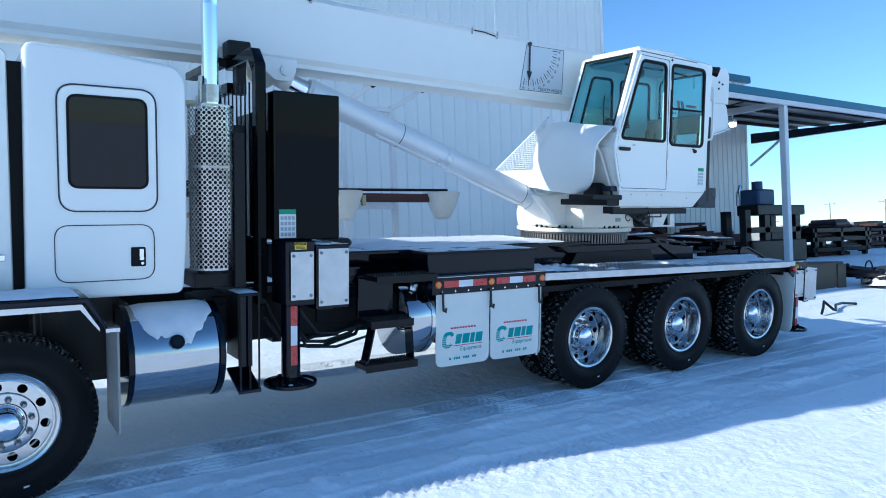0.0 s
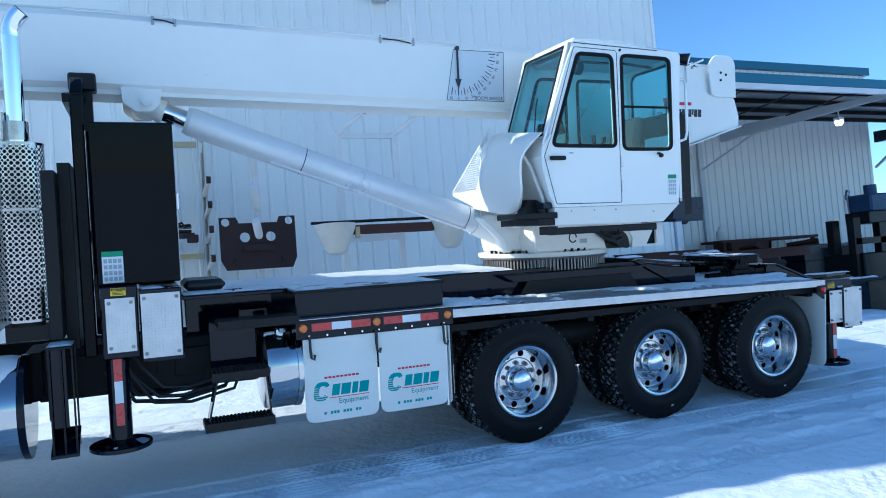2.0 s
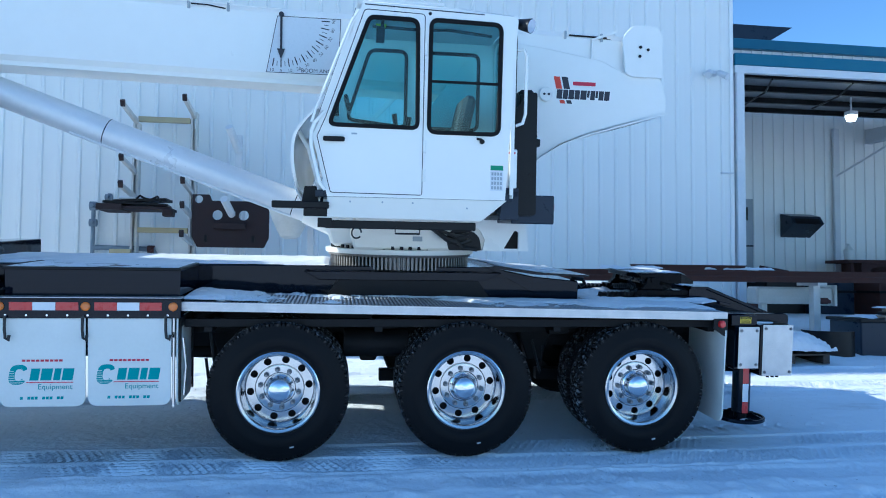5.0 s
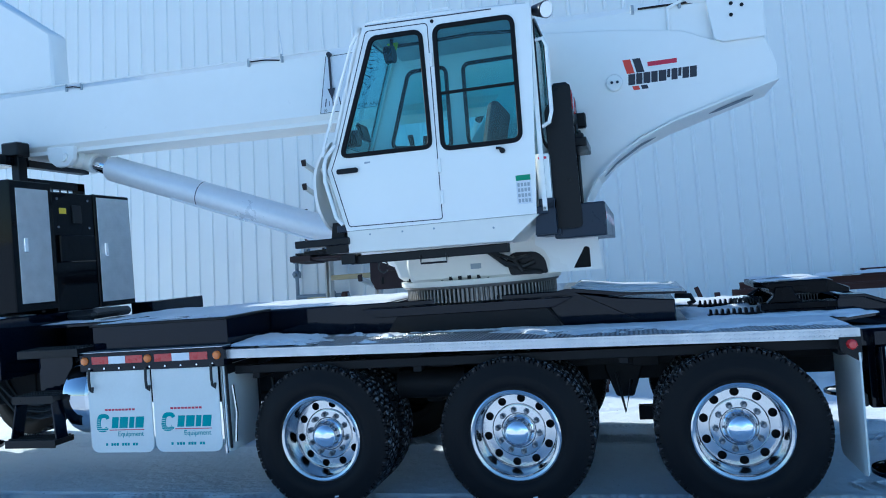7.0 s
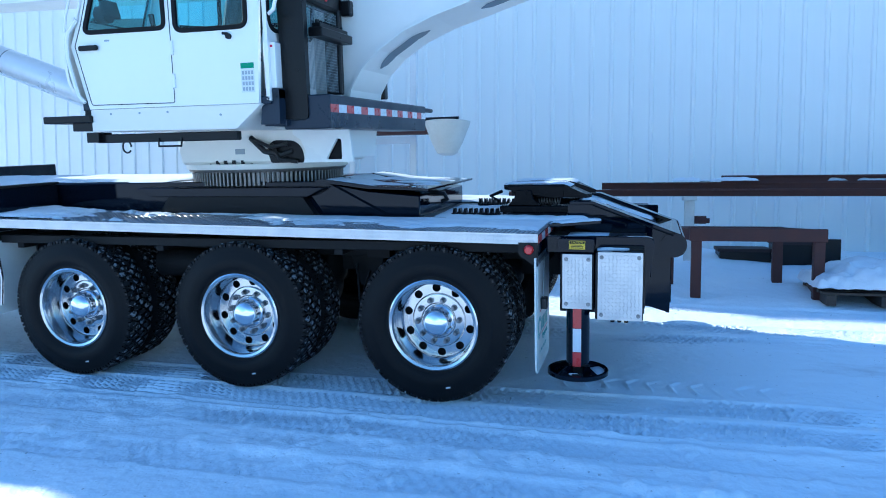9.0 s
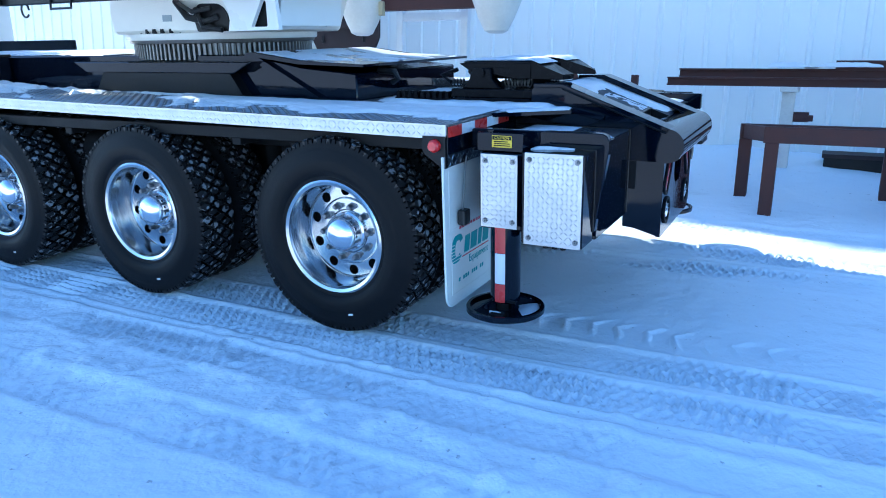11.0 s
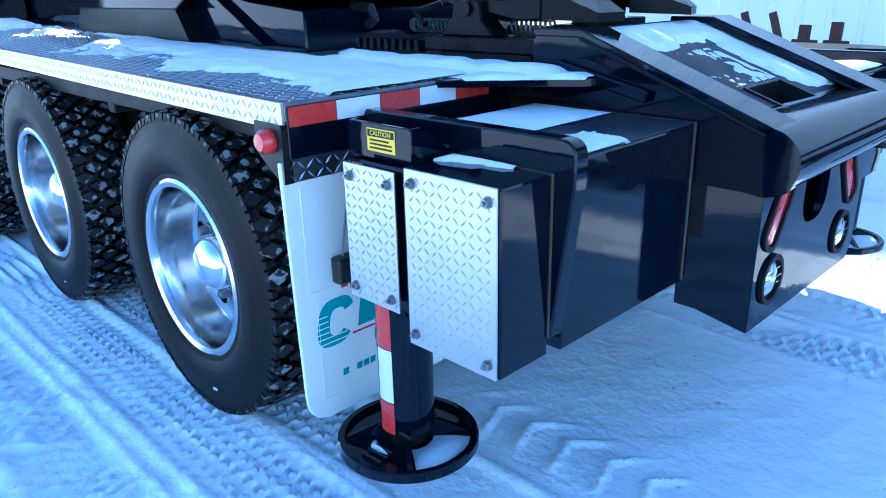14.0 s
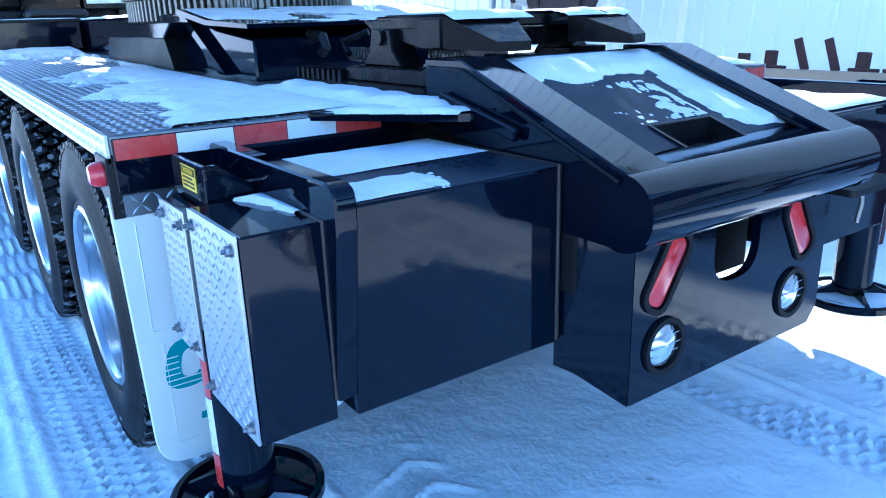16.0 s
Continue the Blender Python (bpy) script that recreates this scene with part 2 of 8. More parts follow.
def snow_mat(name, dirty):
    """Wind-packed snow; on the driven ground grey-brown grit shows through in patches."""
    m = bpy.data.materials.new(name)
    m.use_nodes = True
    nt = m.node_tree
    b = nt.nodes["Principled BSDF"]
    b.inputs["Roughness"].default_value = 0.62
    b.inputs["Specular IOR Level"].default_value = 0.35
    tc = nt.nodes.new("ShaderNodeTexCoord")
    col = None
    if dirty:
        mp = nt.nodes.new("ShaderNodeMapping")
        mp.inputs["Scale"].default_value = (0.35, 1.1, 1)
        nt.links.new(tc.outputs["Object"], mp.inputs[0])
        n1 = nt.nodes.new("ShaderNodeTexNoise")
        n1.inputs["Scale"].default_value, n1.inputs["Detail"].default_value = 1.1, 8
        n1.inputs["Roughness"].default_value = 0.65
        nt.links.new(mp.outputs[0], n1.inputs["Vector"])
        rp = nt.nodes.new("ShaderNodeValToRGB")
        e = rp.color_ramp.elements
        e[0].position, e[0].color = 0.22, (0.58, 0.59, 0.60, 1)
        e[1].position, e[1].color = 0.37, (0.90, 0.935, 0.965, 1)
        nt.links.new(n1.outputs["Fac"], rp.inputs[0])
        n2 = nt.nodes.new("ShaderNodeTexNoise")
        n2.inputs["Scale"].default_value, n2.inputs["Detail"].default_value = 26, 4
        nt.links.new(tc.outputs["Object"], n2.inputs["Vector"])
        rp2 = nt.nodes.new("ShaderNodeValToRGB")
        rp2.color_ramp.elements[0].position, rp2.color_ramp.elements[0].color = 0.25, (0.6, 0.6, 0.6, 1)
        rp2.color_ramp.elements[1].position, rp2.color_ramp.elements[1].color = 0.32, (1, 1, 1, 1)
        nt.links.new(n2.outputs["Fac"], rp2.inputs[0])
        mul = nt.nodes.new("ShaderNodeMix")
        mul.data_type, mul.blend_type = 'RGBA', 'MULTIPLY'
        mul.inputs[0].default_value = 1.0
        nt.links.new(rp.outputs[0], mul.inputs[6])
        nt.links.new(rp2.outputs[0], mul.inputs[7])
        nt.links.new(mul.outputs[2], b.inputs["Base Color"])
    else:
        n1 = nt.nodes.new("ShaderNodeTexNoise")
        n1.inputs["Scale"].default_value = 9
        nt.links.new(tc.outputs["Object"], n1.inputs["Vector"])
        rp = nt.nodes.new("ShaderNodeValToRGB")
        rp.color_ramp.elements[0].color, rp.color_ramp.elements[1].color = (0.70, 0.705, 0.72, 1), (0.84, 0.845, 0.855, 1)
        nt.links.new(n1.outputs["Fac"], rp.inputs[0])
        nt.links.new(rp.outputs[0], b.inputs["Base Color"])
    n3 = nt.nodes.new("ShaderNodeTexNoise")
    n3.inputs["Scale"].default_value, n3.inputs["Detail"].default_value = 45, 6
    nt.links.new(tc.outputs["Object"], n3.inputs["Vector"])
    bp = nt.nodes.new("ShaderNodeBump")
    bp.inputs["Strength"].default_value, bp.inputs["Distance"].default_value = 0.30, 0.012
    nt.links.new(n3.outputs["Fac"], bp.inputs["Height"])
    n4 = nt.nodes.new("ShaderNodeTexNoise")
    n4.inputs["Scale"].default_value, n4.inputs["Detail"].default_value = 9, 5
    nt.links.new(tc.outputs["Object"], n4.inputs["Vector"])
    bp2 = nt.nodes.new("ShaderNodeBump")
    bp2.inputs["Strength"].default_value, bp2.inputs["Distance"].default_value = (0.38, 0.05) if dirty else (0.3, 0.03)
    nt.links.new(n4.outputs["Fac"], bp2.inputs["Height"])
    nt.links.new(bp.outputs[0], bp2.inputs["Normal"])
    nt.links.new(bp2.outputs[0], b.inputs["Normal"])
    return m


SNOWG = snow_mat("packed_ground_snow", True)
SNOW = snow_mat("clean_snow", False)


def tread_mat(name, scale, p0, p1, snow):
    """Rubber with crusts of snow left on it."""
    m = mat(name, (0.02, 0.02, 0.021), (0.03, 0.03, 0.03), 0.7, scale=5)
    nt = m.node_tree
    b = nt.nodes["Principled BSDF"]
    tc = nt.nodes.new("ShaderNodeTexCoord")
    n = nt.nodes.new("ShaderNodeTexNoise")
    n.inputs["Scale"].default_value, n.inputs["Detail"].default_value = scale, 4
    nt.links.new(tc.outputs["Object"], n.inputs["Vector"])
    rp = nt.nodes.new("ShaderNodeValToRGB")
    rp.color_ramp.elements[0].position, rp.color_ramp.elements[0].color = p0, (0.006, 0.006, 0.007, 1)
    rp.color_ramp.elements[1].position, rp.color_ramp.elements[1].color = p1, snow
    nt.links.new(n.outputs["Fac"], rp.inputs[0])
    nt.links.new(rp.outputs[0], b.inputs["Base Color"])
    return m


TREAD = tread_mat("dark_tread_groove", 26, 0.64, 0.70, (0.30, 0.31, 0.32, 1))
TREADS = tread_mat("snow_dusted_tread", 30, 0.53, 0.58, (0.24, 0.25, 0.265, 1))


# ---- mesh building ----
SHIFT = Vector((0, 0, 0))       # set while a group of parts is built, to move the group


def shift(x=0.0, y=0.0, z=0.0):
    SHIFT.x, SHIFT.y, SHIFT.z = x, y, z



class MB:
    """Collects vertices and faces of one part."""

    def __init__(self):
        self.v, self.f = [], []

    def add(self, vs, fs):
        o = len(self.v)
        self.v += [tuple(p) for p in vs]
        self.f += [tuple(i + o for i in f) for f in fs]
        return self

    def addbm(self, bm, m=None):
        bm.verts.ensure_lookup_table()
        vs = [(m @ v.co if m else v.co) for v in bm.verts]
        self.add(vs, [[v.index for v in f.verts] for f in bm.faces])
        bm.free()
        return self

    def box(self, x0, x1, y0, y1, z0, z1, c=0.004):
        """A box with small chamfers."""
        s = (x1 - x0, y1 - y0, z1 - z0)
        bm = bmesh.new()
        bmesh.ops.create_cube(bm, size=1)
        for v in bm.verts:
            v.co = Vector(((x0 + x1) / 2 + v.co.x * s[0], (y0 + y1) / 2 + v.co.y * s[1], (z0 + z1) / 2 + v.co.z * s[2]))
        c = min(c, min(abs(k) for k in s) * 0.4)
        if c > 0.0005:
            bmesh.ops.bevel(bm, geom=bm.edges[:], offset=c, segments=1, affect='EDGES', profile=0.5)
        bm.verts.index_update()
        return self.addbm(bm)

    def obox(self, m, sx, sy, sz, c=0.004):
        """A chamfered box centred in the pose m."""
        t = MB().box(-sx / 2, sx / 2, -sy / 2, sy / 2, -sz / 2, sz / 2, c)
        return self.add([m @ Vector(p) for p in t.v], t.f)

    def prism(self, pts, a, b, axis='y', holes=(), bev=0.0, seg=1):
        """An outline (with holes) drawn in the plane across the axis, given depth from a to b. y: (x, z); z: (x, y); x: (y, z)."""
        bm = bmesh.new()

        def co(p, d):
            return {'y': (p[0], d, p[1]), 'z': (p[0], p[1], d), 'x': (d, p[0], p[1])}[axis]
        edges, loops = [], []
        for loop in (pts, *holes):
            vs = [bm.verts.new(co(p, a)) for p in loop]
            loops.append(vs)
            edges += [bm.edges.new((vs[i], vs[(i + 1) % len(vs)])) for i in range(len(vs))]
        if len(holes) == 1 and len(holes[0]) == len(pts):
            o, h = loops
            for i in range(len(o)):
                k = (i + 1) % len(o)
                bm.faces.new((o[i], o[k], h[k], h[i]))
        elif holes:
            bmesh.ops.triangle_fill(bm, use_beauty=True, use_dissolve=False, edges=edges)
        else:
            bm.faces.new(vs)
        ret = bmesh.ops.extrude_face_region(bm, geom=bm.faces[:])
        d = Vector(co((0, 0), b)) - Vector(co((0, 0), a))
        bmesh.ops.translate(bm, vec=d, verts=[g for g in ret["geom"] if isinstance(g, bmesh.types.BMVert)])
        bmesh.ops.recalc_face_normals(bm, faces=bm.faces[:])
        if bev:
            sharp = [e for e in bm.edges if len(e.link_faces) == 2 and e.calc_face_angle(0) > 0.7]
            bmesh.ops.bevel(bm, geom=sharp, offset=bev, segments=seg, affect='EDGES', profile=0.5)
        bm.verts.index_update()
        return self.addbm(bm)

    def revolve(self, prof, centre, axis='y', n=48, a0=0.0, a1=2 * math.pi):
        """A profile of (radius, height along the axis) turned round the axis."""
        full = abs(a1 - a0 - 2 * math.pi) < 1e-6
        k = n if full else n + 1
        vs, fs = [], []
        for i in range(k):
            a = a0 + (a1 - a0) * i / n
            for r, h in prof:
                c, s = r * math.cos(a), r * math.sin(a)
                p = {'y': (c, h, s), 'z': (c, s, h), 'x': (h, c, s)}[axis]
                vs.append((centre[0] + p[0], centre[1] + p[1], centre[2] + p[2]))
        m = len(prof)
        for i in range(n):
            j = (i + 1) % k
            for q in range(m - 1):
                fs.append((i * m + q, j * m + q, j * m + q + 1, i * m + q + 1))
        return self.add(vs, fs)

    def cyl(self, p, q, r, r2=None, n=20, caps=True):
        """A rod or cone from p to q."""
        p, q = Vector(p), Vector(q)
        r2 = r if r2 is None else r2
        d = (q - p).normalized()
        u = d.orthogonal().normalized()
        w = d.cross(u)
        vs = [c + (u * math.cos(2 * math.pi * i / n) + w * math.sin(2 * math.pi * i / n)) * k
              for c, k in ((p, r), (q, r2)) for i in range(n)]
        fs = [(i, (i + 1) % n, n + (i + 1) % n, n + i) for i in range(n)]
        if caps:
            fs += [tuple(range(n - 1, -1, -1)), tuple(range(n, 2 * n))]
        return self.add(vs, fs)

    def tube(self, path, r, n=8):
        """A bent rod through the points of a path."""
        P = [Vector(p) for p in path]
        vs, fs = [], []
        u = None
        for i, p in enumerate(P):
            d = (P[min(i + 1, len(P) - 1)] - P[max(i - 1, 0)]).normalized()
            u = d.orthogonal().normalized() if u is None else (u - d * u.dot(d)).normalized()
            w = d.cross(u)
            vs += [p + (u * math.cos(2 * math.pi * k / n) + w * math.sin(2 * math.pi * k / n)) * r for k in range(n)]
        for i in range(len(P) - 1):
            fs += [(i * n + k, i * n + (k + 1) % n, (i + 1) * n + (k + 1) % n, (i + 1) * n + k) for k in range(n)]
        fs += [tuple(range(n - 1, -1, -1)), tuple(range((len(P) - 1) * n, len(P) * n))]
        return self.add(vs, fs)

    def lugs(self, o, u, v, w, h, pitch=0.034, size=0.030, rise=0.0022):
        """Raised lozenges of tread plate over a rectangle w x h at o, along the unit ways u and v."""
        o, u, v = Vector(o), Vector(u), Vector(v)
        n = u.cross(v)
        nx, ny = int(w / pitch), int(h / pitch)
        vs, fs = [], []
        ox, oy = (w - (nx - 1) * pitch) / 2, (h - (ny - 1) * pitch) / 2
        for i in range(nx):
            for j in range(ny):
                s = 1 if (i + j) % 2 else -1
                c = o + u * (ox + i * pitch) + v * (oy + j * pitch)
                a = (u + v * s).normalized()
                b = n.cross(a)
                k = len(vs)
                vs += [c - a * size * .5, c + b * size * .13, c + a * size * .5, c - b * size * .13,
                       c - a * size * .25 + n * rise, c + a * size * .25 + n * rise]
                fs += [(k, k + 3, k + 4), (k + 3, k + 5, k + 4), (k + 3, k + 2, k + 5), (k + 2, k + 1, k + 5), (k + 1, k + 4, k + 5), (k + 1, k, k + 4)]
        return self.add(vs, fs)

    def weld(self):
        """Joins points that lie on one another."""
        seen, new_i, vs = {}, [], []
        for p in self.v:
            k = (round(p[0], 4), round(p[1], 4), round(p[2], 4))
            if k not in seen:
                seen[k] = len(vs)
                vs.append(p)
            new_i.append(seen[k])
        fs = []
        for f in self.f:
            g = []
            for i in f:
                if new_i[i] not in g:
                    g.append(new_i[i])
            if len(g) > 2:
                fs.append(tuple(g))
        self.v, self.f = vs, fs
        return self

    def mesh(self, name, smooth=35):
        me = bpy.data.meshes.new(name)
        me.from_pydata([(x + SHIFT.x, y + SHIFT.y, z + SHIFT.z) for x, y, z in self.v], [], self.f)
        me.update()
        if smooth:
            me.shade_smooth()
            me.set_sharp_from_angle(angle=radians(smooth))
        return me


def rpoly(pts, r, n=5):
    """The outline with its corners rounded by r (one number, or one for each corner)."""
    out = []
    k = len(pts)
    rs = r if isinstance(r, (list, tuple)) else [r] * k
    for i in range(k):
        p = Vector(pts[i])
        a, b = (Vector(pts[i - 1]) - p), (Vector(pts[(i + 1) % k]) - p)
        if rs[i] < 1e-4:
            out.append(tuple(p))
            continue
        t = min(rs[i], a.length * .49, b.length * .49)
        s, e = p + a.normalized() * t, p + b.normalized() * t
        for j in range(n + 1):
            f = j / n
            out.append(tuple((s * (1 - f) + p * f) * (1 - f) + (p * (1 - f) + e * f) * f))
    return out


def rrect(x0, z0, x1, z1, r, n=5):
    return rpoly([(x0, z0), (x1, z0), (x1, z1), (x0, z1)], r, n)


def inset(pts, d):
    """The outline moved inwards by d (outwards if negative); drawn anticlockwise."""
    out = []
    k = len(pts)
    area = sum(pts[i - 1][0] * pts[i][1] - pts[i][0] * pts[i - 1][1] for i in range(k))
    s = 1 if area > 0 else -1
    for i in range(k):
        p = Vector(pts[i])
        a, b = (p - Vector(pts[i - 1])).normalized(), (Vector(pts[(i + 1) % k]) - p).normalized()
        na, nb = Vector((-a.y, a.x)) * s, Vector((-b.y, b.x)) * s
        m = (na + nb).normalized()
        out.append(tuple(p + m * d / max(0.35, m.dot(na))))
    return out


PLACE = {}
JOINED = {"tread_blocks", "tread_lugs", "edge_lugs", "cover_lugs", "teeth", "rack_teeth", "door_lugs", "hanger_lugs", "lens_ribs", "rack_mesh", "wire_mesh", "mesh_grille"}
# the yard falls away from the building, and the truck leans with it
SLOPE, PIVOT = 0.0875, Vector((5.0, 5.70, 0.52))
LEAN = Matrix.Translation(PIVOT) @ Matrix.Rotation(math.atan(SLOPE), 4, 'X') @ Matrix.Translation(-PIVOT)



def thing(name, at=(0, 0, 0), label="", category="", group="", kind=""):
    ob = new(name)
    ob.location = at
    ob.empty_display_size = 0.1
    PLACE[ob.name] = Vector(at)
    return tagged(ob, label, category, group, kind)


def part(name, mb, material, parent=None, label="", smooth=35):
    """One mesh object under a thing or a part; its points are in the world's metres."""
    me = mb if isinstance(mb, bpy.types.Mesh) else mb.mesh(name, smooth)
    if not me.materials:
        me.materials.append(material)
    ob = new(name, me)
    if parent:
        ob.parent = parent
        ob.matrix_parent_inverse = Matrix.Translation(-(PLACE.get(parent.name) or Vector((0, 0, 0))))
    return tagged(ob, label, kind="stuff" if name in JOINED else "")


def placed(name, me, parent, at, label=""):
    """A part on shared mesh data, its origin at a place of the world."""
    ob = part(name, me, None, parent, label)
    ob.location = Vector(at) + SHIFT
    PLACE[ob.name] = Vector(at) + SHIFT
    return ob


TEXTS = {}


def text_mesh(body, size):
    """Flat letters in the built-in font, centred on the origin, as a mesh."""
    if (body, size) not in TEXTS:
        cu = bpy.data.curves.new("lettering", 'FONT')
        cu.body, cu.size, cu.align_x, cu.align_y, cu.extrude = body, size, 'CENTER', 'CENTER', 0.0005
        tmp = new("lettering", cu)
        bpy.context.view_layer.update()
        me = bpy.data.meshes.new_from_object(tmp.evaluated_get(bpy.context.evaluated_depsgraph_get()))
        bpy.data.objects.remove(tmp)
        TEXTS[(body, size)] = me
    return TEXTS[(body, size)]


def lettering(name, body, size, m, material, parent, label=""):
    t = text_mesh(body, size)
    mb = MB().add([m @ v.co for v in t.vertices], [tuple(p.vertices) for p in t.polygons])
    return part(name, mb, material, parent, label, smooth=0)


FRONT = pose(0, 0, 0, 90, 0, 0)      # reads from the -y side


def at(m, x, y, z, spin=0):
    return Matrix.Translation((x, y, z)) @ m @ pose(0, 0, 0, 0, 0, spin)


def vnoise(x, y, seed=0):
    """Smooth value noise on arrays, 0 to 1."""
    xi, yi = np.floor(x).astype(np.int64), np.floor(y).astype(np.int64)
    fx, fy = x - xi, y - yi
    fx, fy = fx * fx * (3 - 2 * fx), fy * fy * (3 - 2 * fy)

    def h(a, b):
        k = (a * 374761393 + b * 668265263 + seed * 1442695041) & 0xffffffff
        k = ((k ^ (k >> 13)) * 1274126177) & 0xffffffff
        return ((k ^ (k >> 16)) & 0xffff) / 65535.0
    return (h(xi, yi) * (1 - fx) + h(xi + 1, yi) * fx) * (1 - fy) + (h(xi, yi + 1) * (1 - fx) + h(xi + 1, yi + 1) * fx) * fy


def fbm(x, y, seed=0, octaves=4):
    s, a, t = 0, 1, 0
    for i in range(octaves):
        s = s + a * vnoise(x * 2 ** i, y * 2 ** i, seed + i)
        t += a
        a *= 0.5
    return s / t


def snow_patch(name, x0, x1, y0, y1, zf, cover, seed, thick=0.03, cell=0.015, scale=3.0, fade=None, label="", lean=False):
    """An uneven patch of lying snow with a ragged edge; zf(x, y) is the surface that it lies on."""
    nx, ny = max(2, int((x1 - x0) / cell)), max(2, int((y1 - y0) / cell))
    X, Y = np.meshgrid(np.linspace(x0, x1, nx + 1), np.linspace(y0, y1, ny + 1), indexing='ij')
    n = fbm(X * scale, Y * scale * 1.4, seed, 5)
    if fade is not None:
        n = n + fade(X, Y)
    k = n - (1 - cover)
    edge = np.minimum(np.minimum(X - x0, x1 - X) / 0.03, np.minimum(Y - y0, y1 - Y) / 0.03)
    k = np.minimum(k, 0.02 + 0.1 * edge)
    Z = zf(X, Y) + np.clip(k * 6, 0, 1) ** 0.6 * thick * (0.6 + 0.8 * fbm(X * 9, Y * 9, seed + 7, 3)) - 0.002 * (k <= 0)
    mb = MB()
    keep = (k[:-1, :-1] > 0) | (k[1:, :-1] > 0) | (k[:-1, 1:] > 0) | (k[1:, 1:] > 0)
    used = np.zeros((nx + 1, ny + 1), bool)
    for a, b in ((0, 0), (1, 0), (0, 1), (1, 1)):
        used[a:nx + a, b:ny + b] |= keep
    idx = -np.ones((nx + 1, ny + 1), int)
    idx[used] = np.arange(used.sum())
    mb.v = list(zip(X[used].tolist(), Y[used].tolist(), Z[used].tolist()))
    I, J = np.nonzero(keep)
    mb.f = list(zip(idx[I, J].tolist(), idx[I + 1, J].tolist(), idx[I + 1, J + 1].tolist(), idx[I, J + 1].tolist()))
    if not mb.f:
        return None
    ob = part(name, mb, SNOW, None, smooth=60)
    if lean:
        ob.matrix_world = LEAN
    return tagged(ob, label or "thin crust of wind-blown snow with ragged edges", "snow", "", "stuff")


# ---- ground ----
def ground_height(X, Y):
    z0 = SLOPE * (np.clip(Y, -2, 13) - 5.7)
    z = z0 + 0.03 * (fbm(X * 0.35, Y * 0.35, 3, 3) - 0.5) + 0.012 * (fbm(X * 3, Y * 4, 5, 3) - 0.5)
    near = np.clip((Y - 8.7) / 2.2, 0, 1) * np.clip((17 - X) / 3, 0, 1) * np.clip((X + 6) / 3, 0, 1)
    z = z + near ** 1.5 * (0.05 + 0.22 * (fbm(X * 0.8, Y * 0.8, 11, 4) - 0.45))
    rough = np.clip((Y - 8.0) / 1.0, 0, 1)
    z = z + rough * 0.035 * (fbm(X * 2.2, Y * 2.2, 21, 4) - 0.5)

    def rut(y0, w, depth, px, seed, rise, x0=-30.0):
        """A wheel track along x: pressed snow with the lozenge print of the tread and low shoulders."""
        yc = y0 + 0.035 * np.sin(X * 0.5 + seed)
        q = (Y - yc) / (w / 2)
        inside = np.clip((1 - np.abs(q)) * 6, 0, 1)
        a = np.cos(2 * np.pi * (X / px + q * 1.25))
        c = np.cos(2 * np.pi * (X / px - q * 1.25))
        print_ = np.maximum(np.clip(a * 2.2 - 1.0, 0, 1), np.clip(c * 2.2 - 1.0, 0, 1)) - 0.35
        print_ = print_ * np.clip(fbm(X * 1.1, Y * 2.3, seed + 40, 3) * 4.5 - 1.3, 0, 1)
        shoulder = np.exp(-((np.abs(q) - 1.12) / 0.13) ** 2)
        on = np.clip((X - x0) * 3, 0, 1) * np.clip((30 - np.abs(X)) / 5, 0, 1)
        return on * (inside * (-depth + rise * print_) + shoulder * 0.008)
    for y0, w, d, px, s, rise in ((5.62, 0.28, 0.006, 0.062, 1, 0.024), (5.94, 0.28, 0.006, 0.062, 2, 0.024), (4.62, 0.30, 0.012, 0.09, 3, 0.018), (5.18, 0.26, 0.010, 0.07, 4, 0.016),
                                  (7.55, 0.28, 0.010, 0.062, 6, 0.026), (7.93, 0.28, 0.010, 0.062, 7, 0.026), (8.65, 0.3, 0.014, 0.09, 8, 0.010),
                                  (3.75, 0.28, 0.008, 0.10, 9, 0.010), (2.9, 0.30, 0.008, 0.09, 10, 0.010)):
        z = z + rut(y0, w, d, px, s, rise)
    # chevron prints of a wheel that passed behind the truck
    d = np.where(Y > 6.355, (Y - 6.355) * 1.0, (6.355 - Y) * 0.38)
    u = (X - 8.743 - d) / 0.142 + 0.25 * (fbm(X * 6, Y * 6, 71, 2) - 0.5)
    f = u - np.floor(u)
    m = np.clip((Y - 6.18) * 16, 0, 1) * np.clip((6.46 - Y) * 20, 0, 1) * np.clip((X - 8.6) * 5, 0, 1) * np.clip((10.5 - X) * 2, 0, 1)
    m = m * np.clip(fbm(X * 5, Y * 5, 72, 2) * 3 - 0.5, 0.25, 1)
    z = z + m * (-0.003 + 0.024 * np.clip(1 - f * 4.0, 0, 1) * np.clip(f * 20, 0, 1))
    # lumps of kicked-up snow beside the tracks
    lump = np.clip(fbm(X * 7, Y * 7, 61, 3) - 0.52, 0, 1) * np.clip(1 - np.abs(Y - 4.9) / 0.9, 0, 1)
    z = z + 0.10 * lump + 0.012 * (fbm(X * 1.3, Y * 9, 63, 3) - 0.5) * np.clip((6.5 - Y) / 2, 0, 1)
    return np.where((np.abs(X) < 60) & (np.abs(Y) < 60), z, z0)


